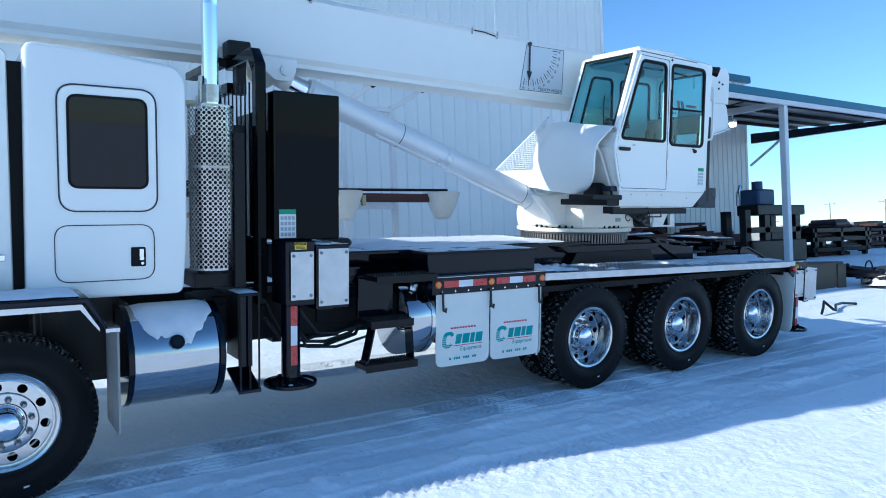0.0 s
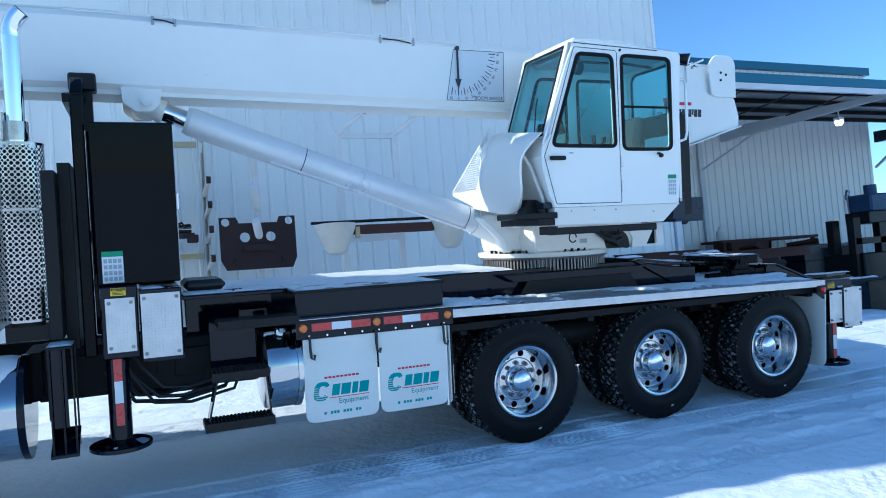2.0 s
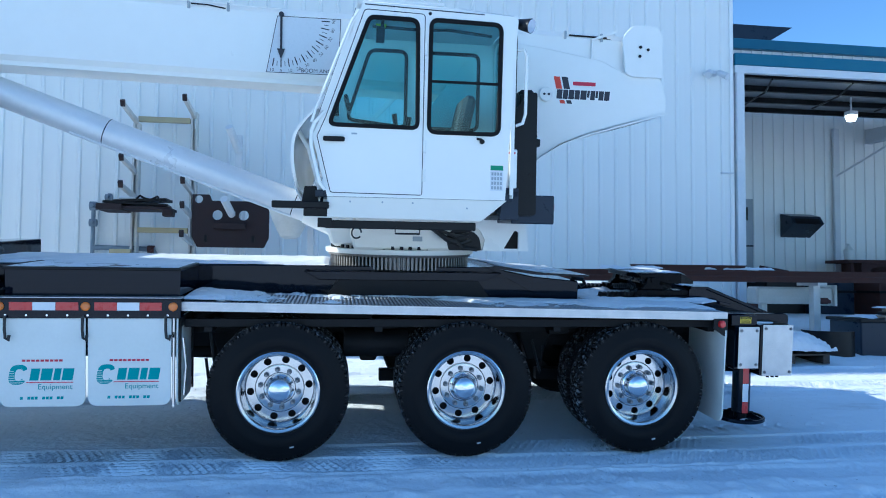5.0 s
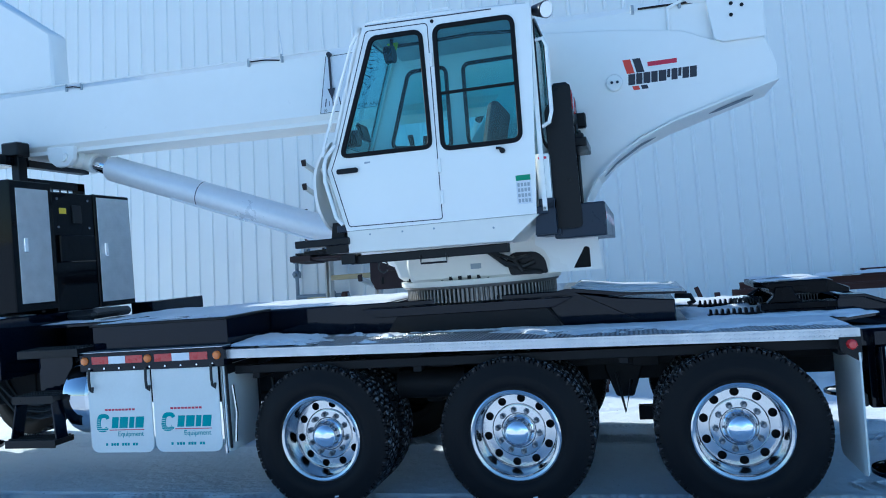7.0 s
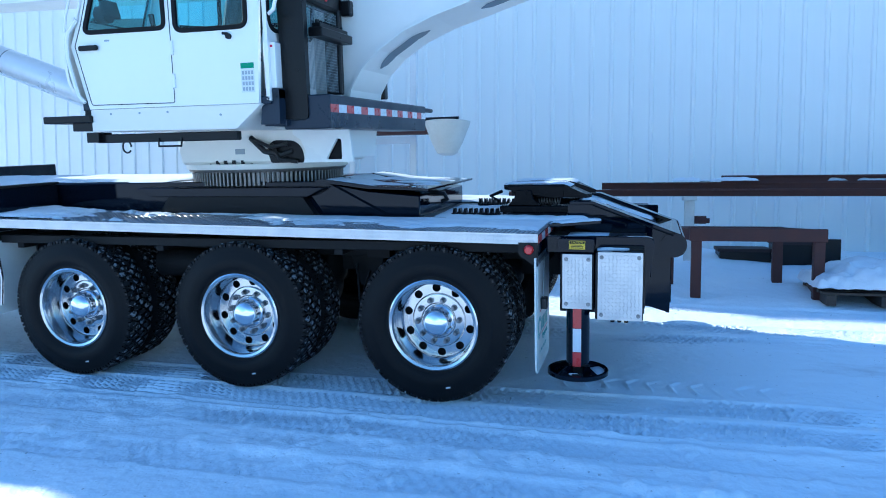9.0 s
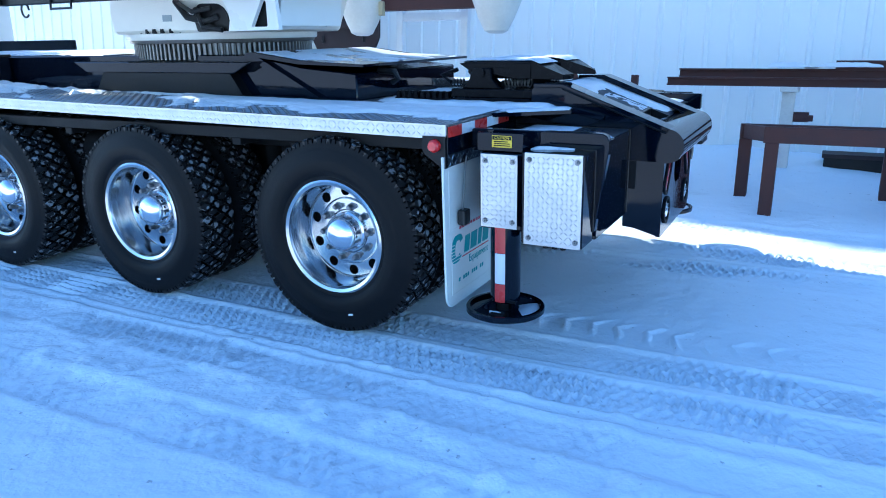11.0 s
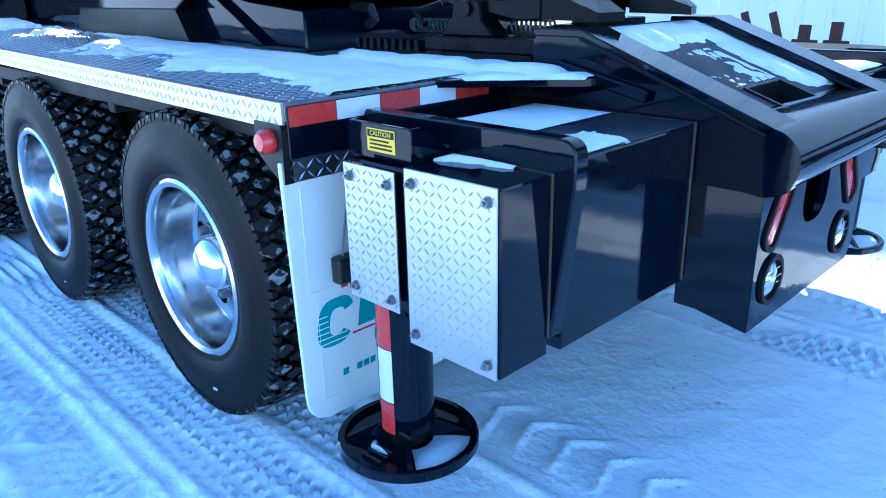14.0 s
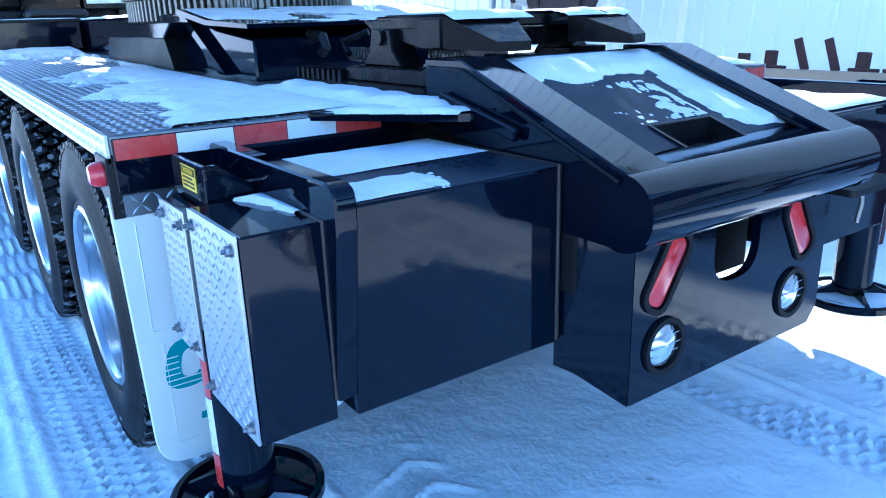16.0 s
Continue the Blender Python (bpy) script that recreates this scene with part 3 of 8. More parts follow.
def axis_steps(stretches, far):
    """Grid lines: even steps in each stretch, widening beyond."""
    core = []
    for lo, hi, step_ in stretches:
        core += list(np.linspace(lo, hi, max(2, round((hi - lo) / step_)) + 1)[:-1])
    core.append(stretches[-1][1])
    a, s, left = core[0], stretches[0][2], []
    while a > -far:
        s *= 1.22
        a -= s
        left.append(a)
    b, s, right = core[-1], stretches[-1][2], []
    while b < far:
        s *= 1.22
        b += s
        right.append(b)
    return np.array(left[::-1] + core + right)


GX = axis_steps(((-0.5, 6.6, 0.03), (6.6, 10.2, 0.0125), (10.2, 12.5, 0.03)), 1800)
GY = axis_steps(((1.4, 5.35, 0.028), (5.35, 6.6, 0.012), (6.6, 7.35, 0.028), (7.35, 8.12, 0.014), (8.12, 10.4, 0.03)), 1800)
X, Y = np.meshgrid(GX, GY, indexing='ij')
Z = ground_height(X, Y)
n0, n1 = X.shape
ii = np.arange(n0 * n1).reshape(n0, n1)
gm = bpy.data.meshes.new("ground")
gm.from_pydata(np.stack([X, Y, Z], -1).reshape(-1, 3).tolist(), [],
               np.stack([ii[:-1, :-1], ii[1:, :-1], ii[1:, 1:], ii[:-1, 1:]], -1).reshape(-1, 4).tolist())
gm.shade_smooth()
gm.materials.append(SNOWG)
tagged(new("ground", gm), "snow-covered gravel yard with packed tyre tracks", "ground", "", "structure")


def gz(x, y):
    return float(ground_height(np.array([float(x)]), np.array([float(y)]))[0])


# ---- main building ----
WALL_Y, CORNER_X, WALL_H = 12.33, 12.68, 8.45


def ribbed_panel(width, height, pitch):
    """A sheet of metal siding with trapezoid ribs, standing on the origin; the ribs point to -y."""
    mb = MB()
    xs, ys = [0.0], [0.0]
    for k in range(round(width / pitch)):
        c = (k + 0.5) * pitch
        for dx, dy in ((-0.035, 0), (-0.018, -0.026), (0.018, -0.026), (0.035, 0)):
            xs.append(c + dx)
            ys.append(dy)
    xs.append(width)
    ys.append(0.0)
    n = len(xs)
    vs = [(x, y, z) for z in (0, height) for x, y in zip(xs, ys)] + [(x, 0.05, z) for z in (0, height) for x in (0, width)]
    fs = [(i, i + 1, n + i + 1, n + i) for i in range(n - 1)]
    k = 2 * n
    fs += [(k + 1, k, k + 2, k + 3), (0, n, k + 2, k), (n - 1, k + 1, k + 3, 2 * n - 1)]
    return mb.add(vs, fs).mesh("wall_panel", 30)


hall = thing("main_building", (0, WALL_Y, 0), "tall workshop clad in pale ribbed metal siding", "building")
pm = ribbed_panel(0.855, WALL_H, 0.285)
pm.materials.append(SIDING)
for k in range(21):
    x0 = CORNER_X - 0.06 - 0.855 * (k + 1)
    placed("wall_panel", pm, hall, (x0 + 0.002, WALL_Y + (0.002 if k % 2 else 0.0), 0.0))
XW = CORNER_X - 0.06 - 0.855 * 21
mb = MB()
mb.box(XW, CORNER_X, WALL_Y + 0.06, WALL_Y + 0.2, 0, WALL_H, 0)
mb.box(CORNER_X - 0.14, CORNER_X, WALL_Y + 0.2, 26, 0, WALL_H, 0)
mb.box(XW, XW + 0.14, WALL_Y + 0.2, 26, 0, WALL_H, 0)
mb.box(XW, CORNER_X, 26, 26.14, 0, WALL_H, 0)
part("inner_wall", mb, SIDING, hall)
part("roof", MB().prism([(WALL_Y - 0.05, WALL_H), (26.2, WALL_H), (26.2, WALL_H + 0.06), (19, WALL_H + 0.9), (WALL_Y - 0.05, WALL_H + 0.06)], XW - 0.1, CORNER_X + 0.1, 'x'), TEAL, hall)
part("corner_trim", MB().box(CORNER_X - 0.06, CORNER_X + 0.012, WALL_Y - 0.034, WALL_Y + 0.05, 0, WALL_H, 0.004), SIDING, hall)
wl = part("wall_pack_light", MB().prism([(12.33, 6.78), (12.33, 6.5), (12.2, 6.42), (12.02, 6.52), (12.02, 6.64)], 6.45, 6.78, 'x', bev=0.01), BLACKM, hall, "dark wall-mounted floodlight housing")
part("lens", MB().prism([(12.19, 6.415), (12.03, 6.512), (12.028, 6.5), (12.19, 6.4)], 6.49, 6.74, 'x'), CLEARL, wl)
part("security_light", MB().box(12.12, 12.36, 12.17, 12.33, 5.06, 5.12).cyl((12.16, 12.16, 5.09), (12.06, 12.02, 4.98), 0.05, 0.06).cyl((12.32, 12.16, 5.09), (12.42, 12.02, 4.98), 0.05, 0.06), TRIMW, hall, "white twin-head floodlight on the wall")
part("door_bracket", MB().box(12.42, 12.66, 12.25, 12.30, 3.30, 3.33), TRIMW, hall)

# ---- shed with an open canopy behind the corner ----
SHED_Y, SHED_X1, SHED_H = 18.2, 27.0, 7.9
shed = thing("rear_shed", (CORNER_X, SHED_Y, 0), "lower white metal shed with teal roof trim", "building")
sm = ribbed_panel(0.9, SHED_H - 0.25, 0.3)
sm.materials.append(SIDING)
for k in range(16):
    placed("wall_panel", sm, shed, (CORNER_X - 0.06 + 0.9 * k, SHED_Y, 0.0))
part("inner_wall", MB().box(CORNER_X + 0.02, SHED_X1 - 0.08, SHED_Y + 0.06, SHED_Y + 0.2, 0, SHED_H - 0.25, 0).box(SHED_X1 - 0.2, SHED_X1 - 0.06, SHED_Y + 0.2, 27, 0, SHED_H - 0.25, 0), SIDING, shed)
part("roof_trim", MB().box(CORNER_X + 0.02, SHED_X1 + 0.2, SHED_Y - 0.14, SHED_Y + 0.1, SHED_H - 0.25, SHED_H + 0.02, 0.01), TEAL, shed, "teal eave trim")
part("roof", MB().prism([(SHED_Y - 0.1, SHED_H + 0.02), (27.1, SHED_H + 0.02), (27.1, SHED_H + 1.0)], CORNER_X + 0.02, SHED_X1 + 0.15, 'x'), TRIMW, shed)
part("pilaster", MB().box(18.95, 19.12, SHED_Y - 0.12, SHED_Y - 0.03, 0, 5.6), TRIMW, shed)
part("gutter_end", MB().prism([(16.0, 8.0), (17.3, 8.0), (18.2, 8.55), (16.0, 8.55)], SHED_Y + 0.5, SHED_Y + 2.5, 'y'), GREYB, shed, "dark gable end rising over the eave")
vt = part("vent_hood", MB().prism([(18.19, 3.25), (17.75, 3.15), (17.6, 2.95), (18.19, 2.62)], 17.42, 18.28, 'x'), GREYB, shed, "dark metal vent hood")
part("vent_throat", MB().prism([(17.735, 3.115), (17.59, 2.94), (17.585, 2.945), (17.73, 3.12)], 17.5, 18.2, 'x'), BLACKM, vt)
sd = part("service_door", MB().box(14.3, 16.6, SHED_Y - 0.07, SHED_Y - 0.03, 0, 3.62), DOORG, shed, "grey sectional door with a row of panes")
for k in range(3):
    part("pane", MB().box(14.5 + 0.7 * k, 15.05 + 0.7 * k, SHED_Y - 0.08, SHED_Y - 0.06, 3.05, 3.4), DARKG, sd)
    part("door_rail", MB().box(14.3, 16.6, SHED_Y - 0.082, SHED_Y - 0.068, 0.85 + 0.75 * k, 0.89 + 0.75 * k), GREYB, sd)

canopy = thing("yard_canopy", (20.0, 12.3, 0), "open steel canopy with teal fascia on white posts", "canopy")
part("fascia", MB().box(CORNER_X + 0.03, 29.3, 12.26, 12.34, 5.28, 5.50, 0.01), TEAL, canopy, "teal fascia board")
part("soffit", MB().box(CORNER_X + 0.03, 29.3, 12.27, 12.36, 5.14, 5.278, 0.006), TRIMW, canopy, "white lower fascia strip")
part("roof_sheet", MB().prism([(12.34, 5.46), (18.1, 5.95), (18.1, 6.0), (12.34, 5.5)], CORNER_X + 0.03, 29.3, 'x'), GALV, canopy, "grey galvanised roof sheet")
for k in range(4):
    y = 13.4 + 1.3 * k
    z = 5.46 + (y - 12.34) * 0.085
    part("purlin", MB().box(CORNER_X + 0.05, 29.2, y, y + 0.09, z - 0.13, z - 0.01), BLACKM, canopy)
for x in (20.0, 27.2):
    part("rafter", MB().prism([(12.36, 5.14), (18.1, 5.2), (18.1, 5.6), (12.36, 5.25)], x - 0.09, x + 0.09, 'x'), TRIMW if x < 25 else GREYB, canopy)
    part("post", MB().box(x - 0.09, x + 0.09, 12.32, 12.5, 0, 5.14, 0.01), TRIMW, canopy)
part("post", MB().box(CORNER_X + 0.05, CORNER_X + 0.20, 12.25, 12.45, 0, 5.14, 0.01), TRIMW, canopy)
for x in (13.9, 15.6, 17.2, 19.0):
    part("conduit", MB().tube([(x, 13.0, 5.28), (x + 0.6, 14.2, 5.36), (x + 0.9, 15.5, 5.42)], 0.02, 6), BLACKM, canopy)
part("post", MB().cyl((27.75, 12.5, 0), (27.75, 12.5, 5.14), 0.16, n=20), TRIMW, canopy)
part("post_strap", MB().box(27.05, 27.95, 12.28, 12.68, 2.9, 2.94), BLACKM, canopy)
part("brace", MB().cyl((26.98, 18.05, 4.3), (26.98, 16.6, 5.25), 0.05), TRIMW, canopy)
part("brace", MB().cyl((19.0, 18.05, 4.3), (19.9, 16.6, 5.2), 0.03), TRIMW, canopy)
for x, y in ((17.1, 15.0), (21.4, 15.0)):
    yl = thing("canopy_lamp", (x, y, 5.0), "lit white yard lamp hanging under the canopy", "lamp", "canopy lamps")
    part("housing", MB().box(x - 0.1, x + 0.1, y - 0.1, y + 0.1, 5.17, 5.26).cyl((x, y, 5.26), (x, y, 5.64), 0.02), TRIMW, yl)
    part("lens", MB().revolve([(0.0, 5.03), (0.09, 5.04), (0.125, 5.15), (0.0, 5.17)], (x, y, 0), 'z', 20), LAMPG, yl, "glowing lens")

# ---- things along the wall ----
rack = thing("pipe_rack", (2.8, 12.0, 0), "off-white cantilever pipe rack against the siding", "rack")
for x, zs in ((2.58, (3.86, 3.48, 3.07, 2.68)), (3.44, (3.98, 3.12, 2.76, 2.40, 1.98))):
    up = part("upright", MB().box(x - 0.05, x - 0.02, 11.98, 12.12, 0.0, 3.75 if x < 3 else 3.95).box(x + 0.02, x + 0.05, 11.98, 12.12, 0.0, 3.75 if x < 3 else 3.95).box(x - 0.02, x + 0.02, 12.06, 12.08, 0.0, 3.7), STANDW, rack)
    for z in zs:
        am = part("arm", MB().prism([(12.02, z - 0.13), (12.02, z - 0.05), (11.30, z + 0.03), (11.24, z + 0.07), (11.21, z + 0.04), (11.26, z - 0.03)], x - 0.028, x + 0.028, 'x', bev=0.004), STANDW, up)
        part("arm_tip", MB().prism([(11.245, z + 0.072), (11.20, z + 0.042), (11.245, z - 0.036), (11.262, z - 0.03)], x - 0.031, x + 0.031, 'x'), RUSTD, am, "dark arm tip")
part("cross_bar", MB().box(2.6, 3.37, 12.0, 12.08, 2.05, 2.13), YELLOWP, rack, "faded yellow cross bar")
part("cross_bar", MB().box(2.6, 3.37, 12.0, 12.08, 3.78, 3.86), YELLOWP, rack, "faded yellow cross bar")
part("cross_bar", MB().box(2.3, 2.6, 11.75, 11.83, 1.68, 1.78), YELLOWP, rack, "faded yellow cross bar")
st = thing("scrap_plate", (2.8, 11.7, 2.3), "rusty steel plates lying on the rack arms", "steel plate")
part("plate", MB().prism(rrect(2.20, 2.34, 2.55, 2.43, 0.01), 11.40, 11.95, 'y'), RUSTD, st)
part("plate", MB().prism(rrect(2.50, 2.36, 3.22, 2.40, 0.01), 11.45, 11.95, 'y'), RUSTD, st)
part("plate", MB().obox(Matrix.Translation((2.72, 11.66, 2.445)) @ pose(0, 0, 0, 0, 2, 4), 0.90, 0.42, 0.035), BLACKM, st, "scorched black plate")
part("plate", MB().obox(Matrix.Translation((2.80, 11.62, 2.495)) @ pose(0, 0, 0, 0, -2, -6), 0.78, 0.30, 0.04), BLACKM, st, "scorched black plate")
part("end_block", MB().box(3.12, 3.27, 11.42, 11.60, 2.26, 2.37, 0.01), RUSTD, st)
part("hook", MB().tube([(2.75, 11.45, 2.51), (2.80, 11.45, 2.56), (2.86, 11.45, 2.52), (2.95, 11.45, 2.50), (3.05, 11.44, 2.55), (3.10, 11.44, 2.47)], 0.018, 8), BLACKM, st)
tagged(part("snow_cap", MB().prism(rrect(2.46, 2.516, 3.0, 2.555, 0.02), 11.58, 11.80, 'y', bev=0.015), SNOW), "rounded cap of snow on the plates", "snow", "", "stuff")

gas = thing("gas_meter_piping", (1.95, 12.2, 0), "grey-blue gas piping with valves on the wall", "pipework")
part("riser", MB().tube([(1.93, 12.18, 0), (1.93, 12.18, 2.45), (2.15, 12.18, 2.47), (2.17, 12.18, 2.66)], 0.032, 10), PIPEG, gas)
part("branch", MB().tube([(1.93, 12.18, 1.82), (2.85, 12.18, 1.80), (2.87, 12.18, 1.70)], 0.04, 10), PIPEG, gas)
for x, z, r in ((1.93, 2.2, 0.06), (1.93, 2.46, 0.07), (2.55, 1.81, 0.08), (2.8, 1.8, 0.06), (2.15, 2.6, 0.05)):
    part("valve", MB().cyl((x - 0.05, 12.18, z), (x + 0.05, 12.18, z), r).cyl((x, 12.18, z), (x, 12.06, z), r * 0.5), PIPEG if x != 2.8 else RUST, gas)

pin = thing("bent_post_stand", (4.1, 11.6, 0), "off-white post with bent prongs", "stand")
part("post", MB().box(4.12, 4.22, 11.62, 11.72, 0.0, 3.55), FRAMEW, pin)
part("prong", MB().tube([(4.17, 11.62, 3.30), (4.12, 11.45, 3.45), (4.07, 11.30, 3.60)], 0.06, 10), FRAMEW, pin)
part("prong", MB().tube([(4.17, 11.62, 2.20), (4.12, 11.35, 2.32), (4.05, 11.10, 2.50)], 0.06, 10), FRAMEW, pin)
part("prong", MB().tube([(4.17, 11.62, 2.75), (4.12, 11.40, 2.87), (4.06, 11.20, 3.02)], 0.055, 10), FRAMEW, pin)
shift(-0.02, 0, 0.04)
sp = thing("spreader_plate", (4.1, 11.3, 1.75), "dark rusty steel plate with round holes hung on a prong", "steel plate")
circ = lambda cx, cz, r, n=18: [(cx + r * math.cos(2 * math.pi * k / n), cz + r * math.sin(2 * math.pi * k / n)) for k in range(n)]
out = [(3.58, 2.55), (3.82, 2.55), (3.86, 2.46), (4.42, 2.46), (4.46, 2.55), (4.69, 2.55), (4.69, 1.92), (4.62, 1.77), (3.66, 1.77), (3.58, 1.92)]
part("plate", MB().prism(out, 11.36, 11.41, 'y', holes=[circ(3.67, 2.48, 0.06), circ(4.60, 2.48, 0.06), circ(3.94, 2.25, 0.075), circ(4.32, 2.25, 0.075)]), RUSTD, sp)
part("crossbar", MB().box(3.9, 4.35, 11.30, 11.36, 2.04, 2.13), RUSTD, sp)
for x in (3.76, 4.44):
    part("slot_lug", MB().box(x, x + 0.04, 11.345, 11.36, 1.85, 1.95), BLACKM, sp)

shift()
fr = thing("tube_frame_stand", (5.9, 10.6, 0), "white tubular frame stand with black-capped prongs", "stand")
for x in (5.30, 6.20):
    up = part("upright", MB().box(x - 0.045, x + 0.045, 10.85, 10.94, 0, 3.78), FRAMEW, fr)
    part("prong", MB().cyl((x, 10.87, 3.74), (x + 0.30, 10.4, 3.98), 0.04, n=12), FRAMEW, up)
    part("end_cap", MB().cyl((x + 0.29, 10.416, 3.972), (x + 0.325, 10.36, 4.0), 0.052, n=12), BLACKM, up, "black rubber end cap")
    part("cap", MB().cyl((x + 0.30, 10.4, 3.98), (x + 0.345, 10.33, 4.015), 0.047, n=12), BLACKM, up, "black plastic end cap")
part("top_rail", MB().box(5.3, 6.2, 10.86, 10.93, 3.68, 3.76), FRAMEW, fr)
part("low_rail", MB().box(5.3, 6.2, 10.86, 10.93, 2.1, 2.2), FRAMEW, fr)
wt = thing("wing_beam", (5.9, 10.4, 2.2), "rust-brown beam with pale cone-shaped ends on the frame", "beam")
part("beam", MB().box(5.30, 6.55, 10.38, 10.5, 2.18, 2.31), RUST, wt)
part("rod", MB().cyl((4.7, 10.42, 2.36), (6.95, 10.46, 2.38), 0.022), BLACKM, wt)
part("bracket", MB().box(5.32, 5.38, 10.33, 10.39, 2.12, 2.28), YELLOWP, wt)
for x0, sgn in ((5.35, -1), (6.5, 1)):
    part("cone_end", MB().revolve([(0.0, 1.90), (0.08, 1.90), (0.13, 1.925), (0.20, 2.06), (0.29, 2.29), (0.30, 2.33), (0.28, 2.335), (0.0, 2.32)], (x0 + sgn * 0.31, 10.41, 0), 'z', 28), CREAM, wt, "pale rounded plastic cone")

shift(0, 0, 0.2)
pl = thing("steel_beam_bundle", (10.4, 10.8, 1.1), "long rust-red steel beams stacked on stands with snow", "steel beams")
for y, z, x0 in ((10.70, 1.17, 8.65), (10.80, 1.26, 8.75), (10.95, 1.345, 10.2), (11.05, 1.255, 8.85)):
    # I-section
    part("beam", MB().prism([(y, z), (y + 0.10, z), (y + 0.10, z + 0.015), (y + 0.057, z + 0.015), (y + 0.057, z + 0.07), (y + 0.10, z + 0.07), (y + 0.10, z + 0.085),
                             (y, z + 0.085), (y, z + 0.07), (y + 0.043, z + 0.07), (y + 0.043, z + 0.015), (y, z + 0.015)], x0, x0 + 6.0 if x0 < 10 else 12.1, 'x'), RUST, pl)
for x in (9.82, 13.2):
    sd2 = thing("pipe_stand", (x, 10.9, 0), "off-white steel stand under the beams", "stand", "beam stands")
    part("post", MB().box(x - 0.06, x + 0.06, 10.8, 10.92, 0.1, 1.12), STANDW, sd2)
    part("head", MB().box(x - 0.08, x + 0.08, 10.66, 11.2, 1.12, 1.168), STANDW, sd2)
    part("clamp", MB().cyl((x + 0.06, 10.84, 0.88), (x + 0.2, 10.84, 0.88), 0.05).box(x + 0.1, x + 0.24, 10.8, 10.88, 0.84, 0.9), RUST, sd2)
    part("foot_plate", MB().box(x - 0.2, x + 0.2, 10.7, 11.05, 0.05, 0.12), STANDW, sd2)
for x0, x1, y in ((9.6, 10.6, 10.72), (11.4, 12.6, 10.98)):
    snow_patch("snow_patch", x0, x1, y - 0.02, y + 0.1, lambda X, Y: 1.345 + 0 * X, 0.75, 31, 0.05, 0.02, label="low ridge of snow on the beams")

shift(0, 0, 0.12)
bn = thing("steel_trestle", (10.4, 9.2, 0), "rust-red welded steel trestle standing in snow", "trestle")
for x, y in ((9.81, 9.17), (10.97, 9.25), (9.56, 9.75), (10.70, 9.95)):
    part("leg", MB().box(x - 0.05, x + 0.05, y - 0.05, y + 0.05, gz(x, y) - 0.25, 0.78), RUST, bn)
part("rail", MB().obox(Matrix.Translation((10.39, 9.21, 0.845)) @ pose(0, 0, 0, 0, 0, 4), 1.30, 0.1, 0.13), RUST, bn)
part("rail", MB().obox(Matrix.Translation((10.13, 9.85, 0.845)) @ pose(0, 0, 0, 0, 0, 10), 1.26, 0.1, 0.13), RUST, bn)
part("cross_rail", MB().obox(Matrix.Translation((9.685, 9.46, 0.845)) @ pose(0, 0, 0, 0, 0, 23), 0.09, 0.52, 0.12), RUST, bn)
part("cross_rail", MB().obox(Matrix.Translation((10.835, 9.60, 0.845)) @ pose(0, 0, 0, 0, 0, 21), 0.09, 0.62, 0.12), RUST, bn)
shift(0, 0, 0.2)
for x0, x1, y, h_ in ((10.20, 10.80, 11.0, 0.50), (10.84, 11.50, 10.9, 0.60)):
    bx = thing("steel_bin", (x0, y, 0), "dark rusty steel box half sunk in snow by the wall", "steel box", "boxes by the wall")
    part("body", MB().box(x0, x1, y, y + 0.6, 0.1, h_, 0.01), RUSTD if x0 > 10.9 else BLACKM, bx)
    part("lip", MB().box(x0 - 0.02, x1 + 0.02, y - 0.02, y + 0.62, h_ - 0.02, h_ + 0.02), RUSTD, bx)
    if x0 > 10.5:
        part("door_plate", MB().box(x1 - 0.26, x1 + 0.04, y - 0.05, y - 0.024, 0.12, 0.66, 0.004), BLACKM, bx)
shift(-0.1, -0.5, 0.15)
plt = thing("wooden_pallet", (11.6, 9.7, 0), "weathered wooden pallet under a cap of snow", "pallet")
PZ = 0.16
for k in range(6):
    part("slat", MB().box(11.05, 12.15, 9.45 + 0.16 * k, 9.56 + 0.16 * k, PZ + 0.10, PZ + 0.125, 0.003), PALLETW, plt)
for x in (11.08, 11.55, 12.04):
    part("bearer", MB().box(x, x + 0.09, 9.42, 10.4, PZ, PZ + 0.1), PALLETW, plt)
snow_patch("snow_patch", 11.0, 12.25, 9.4, 10.45, lambda X, Y: PZ + 0.125 + 0.14 * np.clip(1.2 - ((X - 11.65) / 0.6) ** 2 - ((Y - 9.95) / 0.5) ** 2, 0, 1), 0.80, 41, 0.14, 0.022, 2.2, label="thick rounded cap of snow on the pallet")
shift()


# ---- crane truck ----
YC = 6.90                       # the truck's middle line
TRUCK = thing("crane_truck", (5.0, YC, 0), "white truck crane with black chassis parked on snow", "crane truck")
TRUCK.matrix_world = LEAN @ Matrix.Translation((5.0, YC, 0))
R_TYRE, R_RIM = 0.508, 0.282


def tyre_mesh(w):
    """Carcass from y = 0 (outer side) to y = w, with a bulging wall."""
    prof = [(R_RIM - 0.012, 0.03), (R_RIM + 0.012, 0.012), (R_RIM + 0.03, 0.012), (R_RIM + 0.035, 0.006), (0.34, -0.001), (0.345, -0.003), (0.37, -0.004), (0.40, -0.004),
            (0.405, -0.001), (0.44, 0.002), (0.445, 0.005), (0.462, 0.009), (0.480, 0.014), (0.481, 0.026)]
    prof = prof + [(r, w - y) for r, y in prof[::-1]]
    return MB().revolve(prof, (0, 0, 0), 'y', 72)


